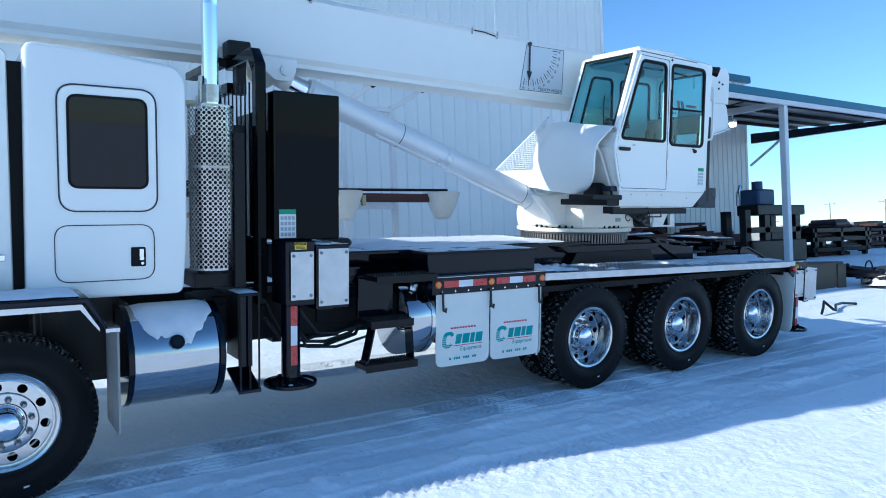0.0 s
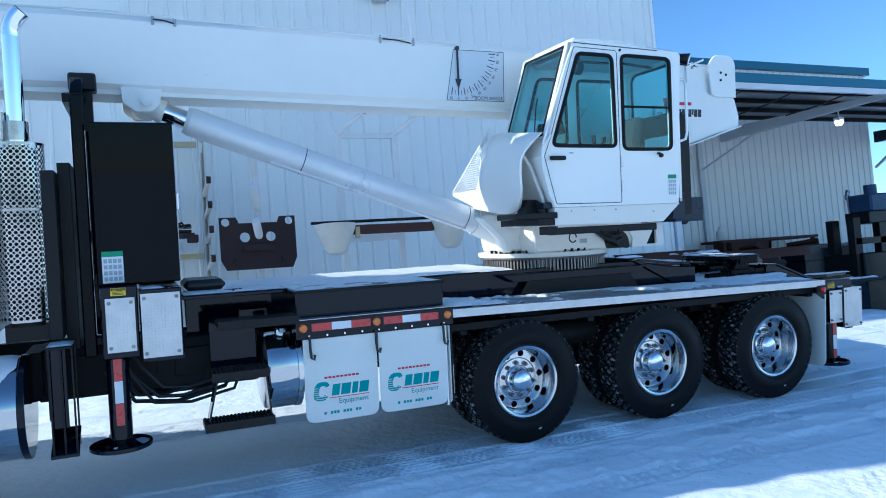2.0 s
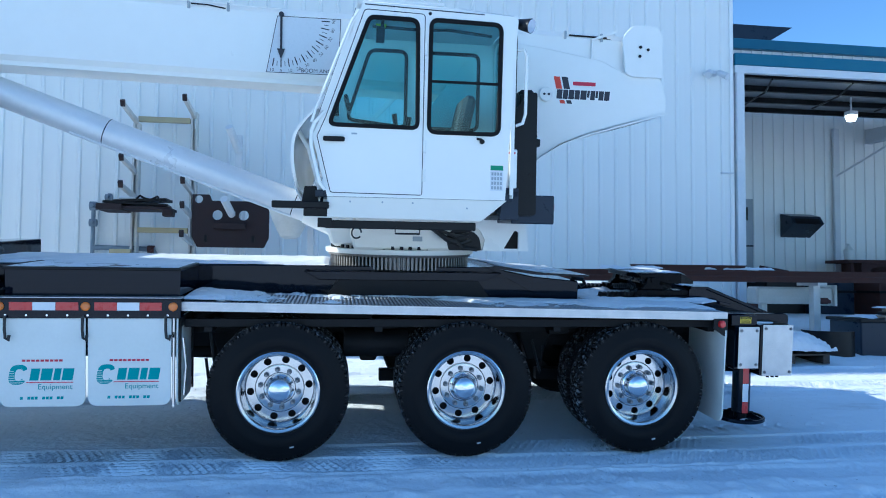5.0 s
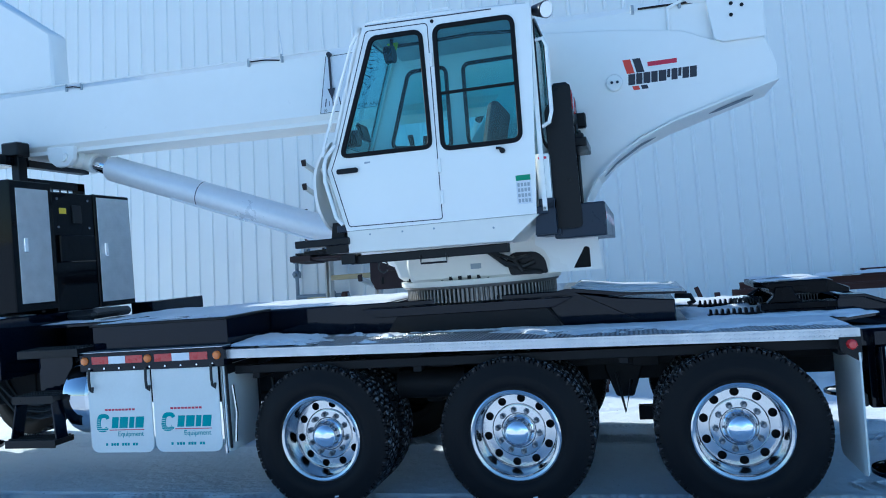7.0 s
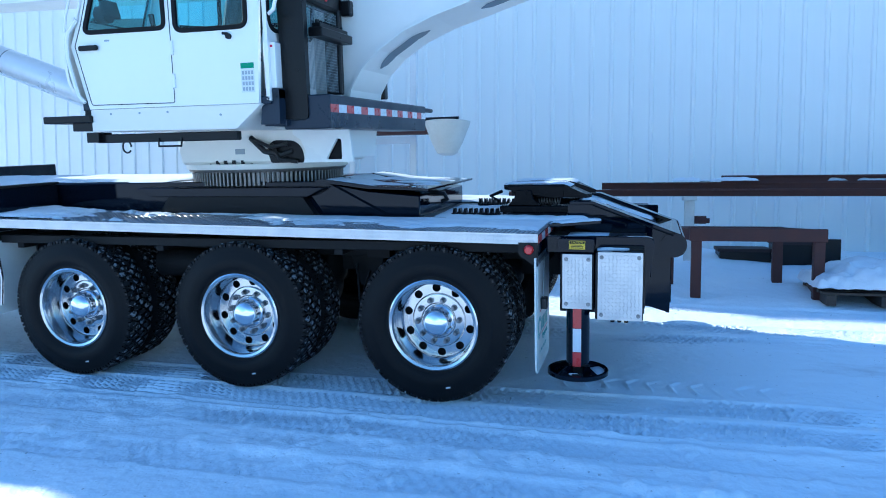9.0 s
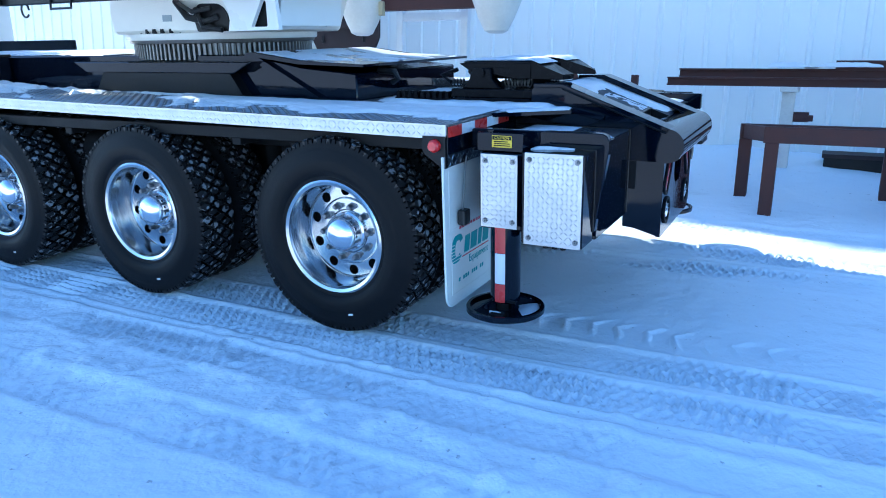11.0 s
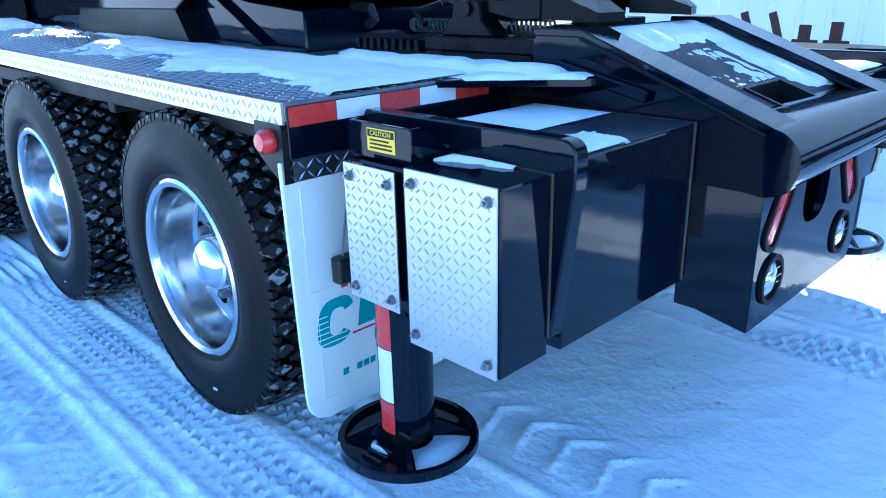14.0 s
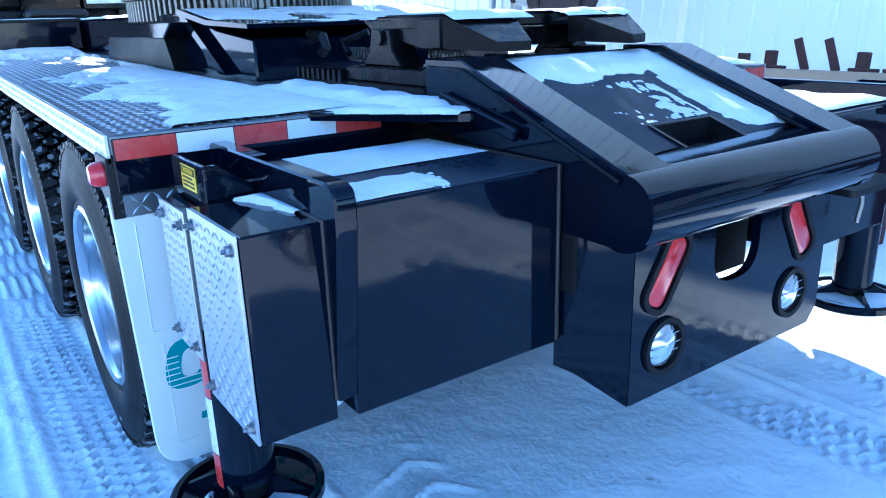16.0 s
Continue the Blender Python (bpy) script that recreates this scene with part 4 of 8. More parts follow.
def tread_mesh(w):
    """Large slanting tread blocks round the tyre, in staggered rows, with notched shoulders."""
    mb = MB()
    n, rows = 42, 5
    pw = (w - 0.030) / rows
    for r in range(rows):
        yc = 0.015 + pw * (r + 0.5)
        for k in range(n):
            a = 2 * math.pi * (k + 0.5 * (r % 2)) / n
            da, dy = math.pi / n * 0.74, pw * 0.72
            vs = []
            for rad, sc in ((0.476, 1.06), (R_TYRE, 0.80)):
                for sa, sy in ((-1 + 0.12 * math.sin(k * 2.3 + r), -0.12), (-0.25, -1), (0.35, -1), (1 - 0.12 * math.sin(k * 1.7 + r), 0.12), (0.25, 1), (-0.35, 1)):
                    yy = min(max(yc + dy * sy * sc, 0.012), w - 0.012)
                    aa = a + da * sa * sc
                    rr = rad - (0.010 if rad > 0.5 and (yy < 0.03 or yy > w - 0.03) else 0)
                    vs.append((rr * math.cos(aa), yy, rr * math.sin(aa)))
            mb.add(vs, [(0, 1, 7, 6), (1, 2, 8, 7), (2, 3, 9, 8), (3, 4, 10, 9), (4, 5, 11, 10), (5, 0, 6, 11), (6, 7, 8, 9, 10, 11)])
    for side in (0, 1):
        for k in range(110):
            a = 2 * math.pi * (k + 0.25) / 110
            da = 2 * math.pi / 110 * 0.36
            vs = []
            for rad, y, s in ((0.476, 0.010, 1), (0.498, 0.014, .92), (0.500, 0.03, .92), (0.480, 0.03, 1)):
                for sg in (-1, 1):
                    yy = y if side == 0 else w - y
                    vs.append((rad * math.cos(a + da * sg * s), yy, rad * math.sin(a + da * sg * s)))
            mb.add(vs, [(0, 1, 3, 2), (2, 3, 5, 4), (0, 2, 4, 6), (1, 7, 5, 3)])
    return mb


def disc_with_holes(y, r0, r1, rh, hr, n, wall=0.02):
    """A wheel disc at height y with n round hand holes."""
    mb = MB()
    m = 24
    for k in range(n):
        a0, a1 = 2 * math.pi * (k - 0.5) / n, 2 * math.pi * (k + 0.5) / n
        am = 2 * math.pi * k / n
        c = Vector((rh * math.cos(am), rh * math.sin(am)))
        rim = []
        q = m // 4
        for j in range(q):
            rim.append((r0, a0 + (a1 - a0) * j / q))
        for j in range(q):
            rim.append((r0 + (r1 - r0) * j / q, a1))
        for j in range(q):
            rim.append((r1, a1 + (a0 - a1) * j / q))
        for j in range(q):
            rim.append((r1 + (r0 - r1) * j / q, a0))
        o = [Vector((r * math.cos(a), r * math.sin(a))) for r, a in rim]
        i_ = [c + (p - c).normalized() * hr for p in o]
        vs = [(p.x, y, p.y) for p in o] + [(p.x, y, p.y) for p in i_] + [(p.x, y + wall, p.y) for p in i_]
        fs = [(j, (j + 1) % m, m + (j + 1) % m, m + j) for j in range(m)] + [(m + j, m + (j + 1) % m, 2 * m + (j + 1) % m, 2 * m + j) for j in range(m)]
        mb.add(vs, fs)
    return mb


TW = 0.27
ME_TYRE = tyre_mesh(TW).mesh("tyre", 50)
ME_TYRE.materials.append(RUBBER)
tb = MB().revolve([(0.462, 0.012), (0.482, 0.03), (0.482, TW - 0.03), (0.462, TW - 0.012)], (0, 0, 0), 'y', 72)
ME_BASE = tb.mesh("tread_groove", 50)
ME_BASE.materials.append(TREAD)
ME_TREAD = tread_mesh(TW).mesh("tread_blocks", 30)
for m_ in (TREADR, TREADS, RUBBER):
    ME_TREAD.materials.append(m_)
for i_, p_ in enumerate(ME_TREAD.polygons):
    p_.material_index = 2 if i_ >= 42 * 5 * 7 else (1 if len(p_.vertices) == 6 else 0)


def rim_mesh(d):
    """The polished wheel: lip, barrel and a disc set d behind the tyre's outer side."""
    mb = MB().revolve([(R_RIM + 0.012, 0.022), (R_RIM + 0.014, 0.012), (R_RIM + 0.004, 0.006), (R_RIM - 0.012, 0.012), (R_RIM - 0.02, 0.03)]
                      + ([(0.262, 0.034), (0.259, 0.05), (0.256, 0.09), (0.256, d - 0.02), (0.250, d - 0.006), (0.244, d)] if d > 0.1 else [(0.262, 0.036), (0.254, 0.038), (0.244, d)]), (0, 0, 0), 'y', 60)
    t = disc_with_holes(d, 0.180, 0.244, 0.213, 0.0275, 10)
    mb.add(t.v, t.f)
    mb.revolve([(0.180, d), (0.172, d - 0.010), (0.163, d - 0.012), (0.118, d - 0.012), (0.11, d - 0.006), (0.0, d - 0.006)], (0, 0, 0), 'y', 60)
    return mb.weld()


RIMS = {}
for key, d in (("dual", 0.172), ("steer", 0.035)):
    RIMS[key] = rim_mesh(d).mesh("rim", 30)
    RIMS[key].materials.append(RIMA)
ME_CAP = MB().revolve([(0.104, 0.0), (0.104, -0.012), (0.094, -0.018), (0.092, -0.070), (0.082, -0.092), (0.052, -0.108), (0.0, -0.114)], (0, 0, 0), 'y', 40).mesh("hub_cap", 40)
ME_CAP.materials.append(CHROME)
ME_NUT = MB().revolve([(0.021, 0.0), (0.021, -0.012), (0.016, -0.014), (0.0155, -0.040), (0.011, -0.047), (0.0, -0.047)], (0, 0, 0), 'y', 6).mesh("wheel_nut", 30)
ME_NUT.materials.append(BOLT)
ME_BACK = MB().revolve([(0.255, 0.225), (0.0, 0.235)], (0, 0, 0), 'y', 24).mesh("brake_drum", 30)
ME_BACK.materials.append(UNDER)


def wheel(x, y, kind="dual", flip=False):
    """A wheel whose outer side is at y; flip for the far side of the truck."""
    s = -1 if flip else 1
    r = placed("wheel", RIMS[kind], TRUCK, (x, y, 0.517), "polished aluminium wheel on a black tyre")
    turn = Euler((0, random.uniform(0, 0.6), 0)) if not flip else Euler((0, 0, math.pi))
    r.rotation_euler = turn
    subs = [("tyre", ME_TYRE, 0), ("tread_groove", ME_BASE, 0), ("tread_blocks", ME_TREAD, 0), ("brake_drum", ME_BACK, 0)]
    if kind == "dual":
        subs += [("inner_tyre", ME_TYRE, 0.325), ("tread_groove", ME_BASE, 0.325), ("tread_blocks", ME_TREAD, 0.325)]
    for nm, me, dy in subs:
        o = tagged(new(nm, me), kind="stuff" if nm == "tread_blocks" else "")
        o.parent, o.location = r, (0, dy, 0)
    d = 0.172 if kind == "dual" else 0.035
    o = new("hub_cap", ME_CAP)
    o.parent, o.location = r, (0, d - 0.01, 0)
    o["label"] = "domed chrome hub cap"
    for k in range(10):
        a = 2 * math.pi * (k + 0.5) / 10
        o = new("wheel_nut", ME_NUT)
        o.parent, o.location = r, (0.140 * math.cos(a), d - 0.008, 0.140 * math.sin(a))
    mk = new("tyre_mark", MARK)
    mk.parent, mk.location, mk.rotation_euler = r, (0, 0, 0), (0, -r.rotation_euler.y, 0)


MARK = MB().add([(0.085, -0.004, -0.40), (0.115, -0.004, -0.395), (0.114, -0.004, -0.385), (0.084, -0.004, -0.39)], [(0, 1, 2, 3)]).mesh("tyre_mark", 0)
MARK.materials.append(TAPEW)
for x in (5.285, 6.655, 8.030):
    wheel(x, 5.615)
    wheel(x, 8.185, flip=True)
wheel(0.42, 5.50, "steer")
wheel(0.42, 8.3, "steer", True)

# frame, axles and gear under the deck
for y in (6.42, 7.30):
    part("frame_rail", MB().prism([(-2.6, 0.72), (9.35, 0.72), (9.35, 1.02), (-2.6, 1.02)], y, y + 0.09, 'y'), UNDER, TRUCK)
for x in (5.285, 6.655, 8.030):
    ax = part("axle", MB().cyl((x, 5.9, 0.517), (x, 7.9, 0.517), 0.075).revolve([(0.0, -0.22), (0.16, -0.16), (0.22, 0), (0.16, 0.16), (0.0, 0.22)], (x, YC, 0.517), 'x', 24), UNDER, TRUCK)
    part("air_bag", MB().revolve([(0.0, 0.62), (0.10, 0.63), (0.125, 0.68), (0.125, 0.8), (0.1, 0.86), (0.0, 0.86)], (x + 0.32, 6.46, 0), 'z', 20), RUBBER, ax)
    part("torque_arm", MB().box(x - 0.6, x + 0.3, 6.5, 6.58, 0.40, 0.50), UNDER, ax)
    part("brake_chamber", MB().cyl((x - 0.22, 6.3, 0.6), (x - 0.42, 6.3, 0.66), 0.085), UNDER, ax)
part("cross_member", MB().box(4.6, 8.7, 6.2, 6.42, 0.86, 1.03).box(4.6, 8.7, 7.39, 7.6, 0.86, 1.03), UNDER, TRUCK)
for x in (4.85, 5.95, 7.35):
    part("hanger_bracket", MB().prism([(x - 0.13, 1.02), (x + 0.13, 1.02), (x + 0.13, 0.82), (x + 0.06, 0.62), (x - 0.06, 0.62), (x - 0.13, 0.82)], 6.28, 6.41, 'y', bev=0.01), UNDER, TRUCK)
part("drive_shaft", MB().cyl((1.6, YC, 0.66), (5.2, YC, 0.58), 0.06), UNDER, TRUCK)
part("air_tank", MB().cyl((5.75, 6.1, 0.80), (6.25, 6.1, 0.80), 0.11), UNDER, TRUCK)
part("hose", MB().tube([(4.75, 6.0, 0.9), (4.8, 5.95, 0.6), (4.76, 5.95, 0.45), (4.72, 6.0, 0.7)], 0.012), HOSE, TRUCK)
part("hose", MB().tube([(7.3, 6.2, 0.8), (7.35, 6.1, 0.55), (7.4, 6.2, 0.75)], 0.012), HOSE, TRUCK)
for x in (6.0, 7.42):
    part("valve_box", MB().box(x, x + 0.17, 6.10, 6.24, 0.86, 1.0), UNDER, TRUCK)


# deck with tread plate
def zdeck(x):
    return 1.170 - 0.0148 * (x - 4.6)


D0, D1, DY0, DY1 = 4.60, 8.70, 5.605, 8.19
deck = part("deck", MB().prism([(D0, zdeck(D0) - 0.045), (D1, zdeck(D1) - 0.045), (D1, zdeck(D1)), (D0, zdeck(D0))], DY0 + 0.004, DY1 - 0.004, 'y', bev=0.003), DECKP, TRUCK, "worn aluminium tread-plate deck")
ux = Vector((D1 - D0, 0, zdeck(D1) - zdeck(D0))).normalized()
part("tread_lugs", MB().lugs((D0, DY0 + 0.01, zdeck(D0) + 0.0003), ux, (0, 1, 0), D1 - D0, 0.66, 0.029, 0.028, 0.003), LUG, deck)
e = MB().prism([(D0, zdeck(D0) - 0.062), (D1, zdeck(D1) - 0.062), (D1, zdeck(D1) + 0.001), (D0, zdeck(D0) + 0.001)], DY0 - 0.004, DY0 + 0.003, 'y')
edge = part("edge_strip", e, PLATE, deck, "bright tread-plate edge strip")
part("edge_strip", MB().prism([(D0, zdeck(D0) - 0.062), (D1, zdeck(D1) - 0.062), (D1, zdeck(D1) + 0.001), (D0, zdeck(D0) + 0.001)], DY1 - 0.003, DY1 + 0.004, 'y'), PLATE, deck)
part("edge_lugs", MB().lugs((D0, DY0 - 0.0042, zdeck(D0) - 0.058), ux, (0, 0, 1), D1 - D0, 0.058, 0.027, 0.026, 0.0016), PLATE, deck)
for y in (5.70, 8.04):
    part("edge_beam", MB().box(D0 + 0.02, D1 - 0.02, y, y + 0.06, 0.98, 1.04), UNDER, deck)
for x in (4.75, 5.97, 7.34, 8.6):
    part("deck_joist", MB().box(x, x + 0.06, 5.72, 8.08, 0.94, 1.03), UNDER, deck)

# rear end plate with tape
for ya, yb in ((5.612, 6.42), (7.40, 8.185)):
    part("end_plate", MB().box(8.665, 8.702, ya, yb, 0.974, zdeck(D1) - 0.006), BLACK, TRUCK, "glossy black end plate")


def tape(n, o, u, v, length, height, first=0, parent=None, pieces=5, th=0.0015):
    """Alternating red and white reflective tape along u."""
    u, v = Vector(u), Vector(v)
    w = u.cross(v)
    for k in range(pieces):
        a, b = length * k / pieces, length * (k + 1) / pieces
        o_ = Vector(o)
        vs = [o_ + u * (a + .001) , o_ + u * (b - .001), o_ + u * (b - .001) + v * height, o_ + u * (a + .001) + v * height]
        vs += [p + w * th for p in vs]
        red = (k + first) % 2 == 0
        part("tape", MB().add(vs, [(4, 5, 6, 7), (0, 1, 5, 4), (1, 2, 6, 5), (2, 3, 7, 6), (3, 0, 4, 7)]), RED if red else TAPEW, parent or TRUCK,
             "red reflective tape" if red else "white reflective tape", smooth=0)


tape("rear", (8.7025, 5.617, zdeck(D1) - 0.057), (0, 1, 0), (0, 0, 1), 0.70, 0.047, 0, None, 5)
tape("rear", (8.7025, 7.48, zdeck(D1) - 0.057), (0, 1, 0), (0, 0, 1), 0.70, 0.047, 0, None, 5)
part("shelf_lip", MB().prism(rpoly([(8.70, 6.10), (9.03, 6.37), (9.03, 6.43), (8.70, 6.43)], [0, .06, .02, 0]), 1.092, 1.112, 'z'), BLACK, TRUCK)

# marker lamp by the last wheel
lb = part("lamp_bracket", MB().prism(rpoly([(8.585, 1.06), (8.70, 1.06), (8.70, 0.918), (8.685, 0.918), (8.585, 0.985)], [0, 0, 0, .02, .02]), 5.595, 5.62, 'y'), BLACKM, TRUCK)
part("marker_lamp", MB().revolve([(0.0, 5.562), (0.02, 5.564), (0.028, 5.574), (0.030, 5.587), (0.030, 5.60), (0.0, 5.60)], (8.648, 0, 1.018), 'y', 24), REDL, lb, "round red marker lamp")

shift(0, 0.08, -0.05)
# subframe, wedge and turret foundation
sub = part("subframe", MB().prism([(2.75, 1.10), (7.74, 1.17), (7.74, 1.33), (7.35, 1.365), (6.95, 1.44), (5.9, 1.44), (4.57, 1.435), (2.75, 1.44)], 6.27, 7.53, 'y', bev=0.008), BLACK, TRUCK, "glossy black raised subframe")
part("subframe_rib", MB().prism([(6.93, 1.445), (6.99, 1.455), (7.50, 1.19), (7.42, 1.19)], 6.235, 6.268, 'y'), BLACK, sub)
part("subframe_rib", MB().prism([(5.42, 1.40), (7.05, 1.40), (6.9, 1.33), (5.55, 1.33)], 6.17, 6.268, 'y', bev=0.005), BLACK, sub)
part("foundation", MB().prism([(5.60, 1.19), (6.95, 1.19), (6.80, 1.40), (5.75, 1.40)], 6.19, 7.6, 'y'), BLACKM, sub)
part("wedge_top", MB().prism([(6.98, 1.435), (7.36, 1.385), (7.82, 1.37), (7.82, 1.385), (7.38, 1.405), (7.0, 1.455)], 6.22, 7.58, 'y'), BLACK, sub)
part("latch_hook", MB().tube([(7.75, 6.5, 1.34), (7.86, 6.5, 1.33), (7.88, 6.5, 1.29), (7.84, 6.5, 1.27)], 0.02), BLACKM, sub)

shift(0, 0.055, 0.01)
# tool box with mud flaps
box = part("tool_box", MB().box(3.44, 4.595, 5.62, 6.27, 1.19, 1.385, 0.006), BLACK, TRUCK, "glossy black deck box")
part("lid_edge", MB().box(3.43, 4.605, 5.60, 6.28, 1.372, 1.392, 0.004), BLACKM, box)
bar = part("light_bar", MB().box(3.41, 4.625, 5.50, 5.62, 1.05, 1.185, 0.006).box(3.41, 4.625, 5.49, 5.62, 1.178, 1.19, 0.002), BLACK, TRUCK, "black bar with lamps and reflective tape")
part("bar_trim", MB().box(3.405, 4.63, 5.488, 5.60, 1.190, 1.196, 0.001), PLATE, bar)
tape("f", (3.52, 5.4995, 1.105), (1, 0, 0), (0, 0, 1), 0.44, 0.055, 0, bar, 3)
tape("f", (4.06, 5.4995, 1.105), (1, 0, 0), (0, 0, 1), 0.44, 0.055, 0, bar, 3)
for x in (3.46, 4.005, 4.575):
    part("amber_lamp", MB().revolve([(0.0, 5.478), (0.022, 5.481), (0.030, 5.49), (0.031, 5.50), (0.0, 5.5)], (x, 0, 1.132), 'y', 20), AMBER, bar, "round amber lamp")
for k in range(9):
    part("bolt", MB().cyl((3.5 + 0.13 * k, 5.5, 1.072), (3.5 + 0.13 * k, 5.493, 1.072), 0.008, n=6), CHROME, bar)


def logo(o, u, v, w, h, parent):
    """The maker's mark as plain shapes: teal blocks over a red rule, a lettered line, and bars for web address and number."""
    u, v, o = Vector(u), Vector(v), Vector(o)
    n = u.cross(v)

    def bar_(x0, x1, y0, y1, m, nm, sk=0.0, rr=None, up=0.0015):
        pts = rr if rr else [(x0, y0), (x1, y0), (x1 + sk, y1), (x0 + sk, y1)]
        k = len(pts)
        vs = [o + u * (p[0] * w) + v * (p[1] * h) + n * up for p in pts]
        part(nm, MB().add(vs, [tuple(range(k))]), m, parent, smooth=0)
    def bow(cx, a, b, t):
        # squarish round, leaning like italic type
        c_, s_ = math.cos(t), math.sin(t)
        k = (abs(c_) ** 3 + abs(s_) ** 3) ** (-1 / 3)
        return cx + a * c_ * k + 0.16 * (b * s_ * k), 0.365 + b * s_ * k
    ring = [bow(0.215, 0.105, 0.112, a) for a in np.linspace(0.5, 2 * math.pi - 0.62, 26)]
    ring2 = [bow(0.225, 0.045, 0.062, a) for a in np.linspace(2 * math.pi - 0.7, 0.6, 26)]
    vs = [o + u * (p[0] * w) + v * (p[1] * h) + n * 0.0015 for p in ring + ring2]
    part("mark_ring", MB().add(vs, [(i, i + 1, 50 - i, 51 - i) for i in range(25)]), TEALD, parent, "teal brand mark", smooth=0)
    for k in range(6):
        z_ = 0.272 + 0.026 * k
        bar_(0.10, 0.30 - 0.02 * k if k < 2 else 0.172, z_, z_ + 0.006, POLY, "mark_stripe", 0.0, None, 0.0025)
    for a, b in ((0.345, 0.45), (0.47, 0.60), (0.62, 0.70), (0.72, 0.85)):
        bar_(a, b, 0.30, 0.435, TEALD, "mark_block", 0.025)
    bar_(0.31, 0.86, 0.272, 0.282, REDD, "mark_rule")
    for k in range(9):
        bar_(0.26 + 0.054 * k, 0.302 + 0.054 * k, 0.512, 0.536, REDD, "bar")
    for k in range(12):
        if k not in (1, 5, 9):
            bar_(0.235 + 0.043 * k, 0.269 + 0.043 * k, 0.085, 0.118, TEALD, "bar", 0.004)
    m = Matrix.Translation(o + u * (0.645 * w) + v * (0.225 * h) + n * 0.0015) @ Matrix((( *u, 0), (*v, 0), (*n, 0), (0, 0, 0, 1))).transposed()
    lettering("lettering", "Equipment", 0.095 * w, m, TEALD, parent, "teal lettering")


for x0, x1 in ((3.455, 4.0), (4.015, 4.56)):
    fl = part("mud_flap", MB().prism(rpoly([(x0, 1.05), (x0, 0.445), (x1, 0.445), (x1, 1.05)], [0, .07, .07, 0]), 5.512, 5.524, 'y', bev=0.003), POLY, TRUCK, "white plastic mud flap with teal print")
    logo((x0, 5.512, 0.445), (1, 0, 0), (0, 0, 1), x1 - x0, 0.605, fl)
fr_ = part("flap_return", MB().prism(rpoly([(5.53, 1.05), (5.53, 0.43), (6.00, 0.43), (6.00, 1.05)], [0, .06, .06, 0]), 4.590, 4.602, 'x', bev=0.003), POLY, TRUCK, "white plastic mud flap turned across the wheel")
logo((4.590, 6.00, 0.43), (0, -1, 0), (0, 0, 1), 0.47, 0.605, fr_)
part("flap_frame", MB().box(4.606, 4.622, 5.535, 5.553, 0.46, 1.05).box(4.606, 4.622, 5.975, 5.993, 0.46, 1.05).box(4.606, 4.622, 5.535, 5.993, 0.985, 1.05), BLACKM, fr_, "black steel hanger frame")
part("flap_stay", MB().box(4.56, 4.58, 5.54, 5.56, 0.42, 1.05).tube([(4.62, 5.6, 0.9), (4.64, 5.6, 0.7), (4.63, 5.58, 0.5)], 0.012), ALU, TRUCK)
for x in (3.50, 3.99, 4.53):
    part("rubber_strap", MB().tube([(x, 5.485, 1.07), (x, 5.48, 0.98), (x + 0.005, 5.48, 0.92), (x + 0.025, 5.478, 0.905), (x + 0.03, 5.478, 0.94)], 0.010, 8), HOSE, bar, "black rubber hold-down strap")

shift()
# second tank, steps
tk = part("hydraulic_tank", MB().revolve([(0.0, 3.19), (0.26, 3.195), (0.295, 3.21), (0.302, 3.23), (0.302, 3.43), (0.295, 3.445), (0.0, 3.45)], (0, 5.875, 0.845), 'x', 48), TANKA, TRUCK, "polished cylindrical tank")
part("filler_cap", MB().cyl((3.33, 5.74, 1.105), (3.33, 5.715, 1.16), 0.045).cyl((3.33, 5.715, 1.16), (3.33, 5.711, 1.168), 0.055), CHROME, tk)
part("tank_strap", MB().revolve([(0.304, 3.42), (0.308, 3.42), (0.308, 3.46), (0.304, 3.46)], (0, 5.875, 0.845), 'x', 40), ALU, tk)


def step(x0, x1, y0, y1, z, parent):
    """A grip-strut step: dark channel with a row of raised teeth."""
    s = part("step", MB().box(x0, x1, y0, y1, z - 0.045, z - 0.004, 0.003).box(x0, x1, y0 - 0.004, y0 + 0.006, z - 0.06, z, 0.002), BLACKM, parent, "serrated black step tread")
    mb = MB()
    for i in range(int((x1 - x0) / 0.025)):
        for j in range(3):
            mb.revolve([(0.010, z - 0.004), (0.008, z + 0.006), (0.005, z + 0.006), (0.004, z - 0.002)], (x0 + 0.014 + 0.025 * i, y0 + 0.03 + (y1 - y0 - 0.05) * j / 2, 0), 'z', 6)
    part("teeth", mb, BLACKM, s)


ladder = part("ladder_panel", MB().box(2.84, 3.16, 5.76, 5.80, 0.90, 1.22), BLACK, TRUCK, "black steel step panel")
for xa, xb in ((2.86, 2.775), (3.17, 3.20)):
    part("step_hanger", MB().prism([(xa, 0.90), (xa + 0.012, 0.90), (xb + 0.012, 0.535), (xb, 0.535)], 5.50, 5.61, 'y'), BLACK, ladder)
step(2.88, 3.43, 5.52, 5.74, 1.245, ladder)
step(2.82, 3.20, 5.50, 5.70, 0.905, ladder)
step(2.76, 3.22, 5.47, 5.66, 0.58, ladder)
part("side_panel", MB().box(2.72, 3.44, 6.2, 6.27, 1.0, 1.40), BLACK, TRUCK)


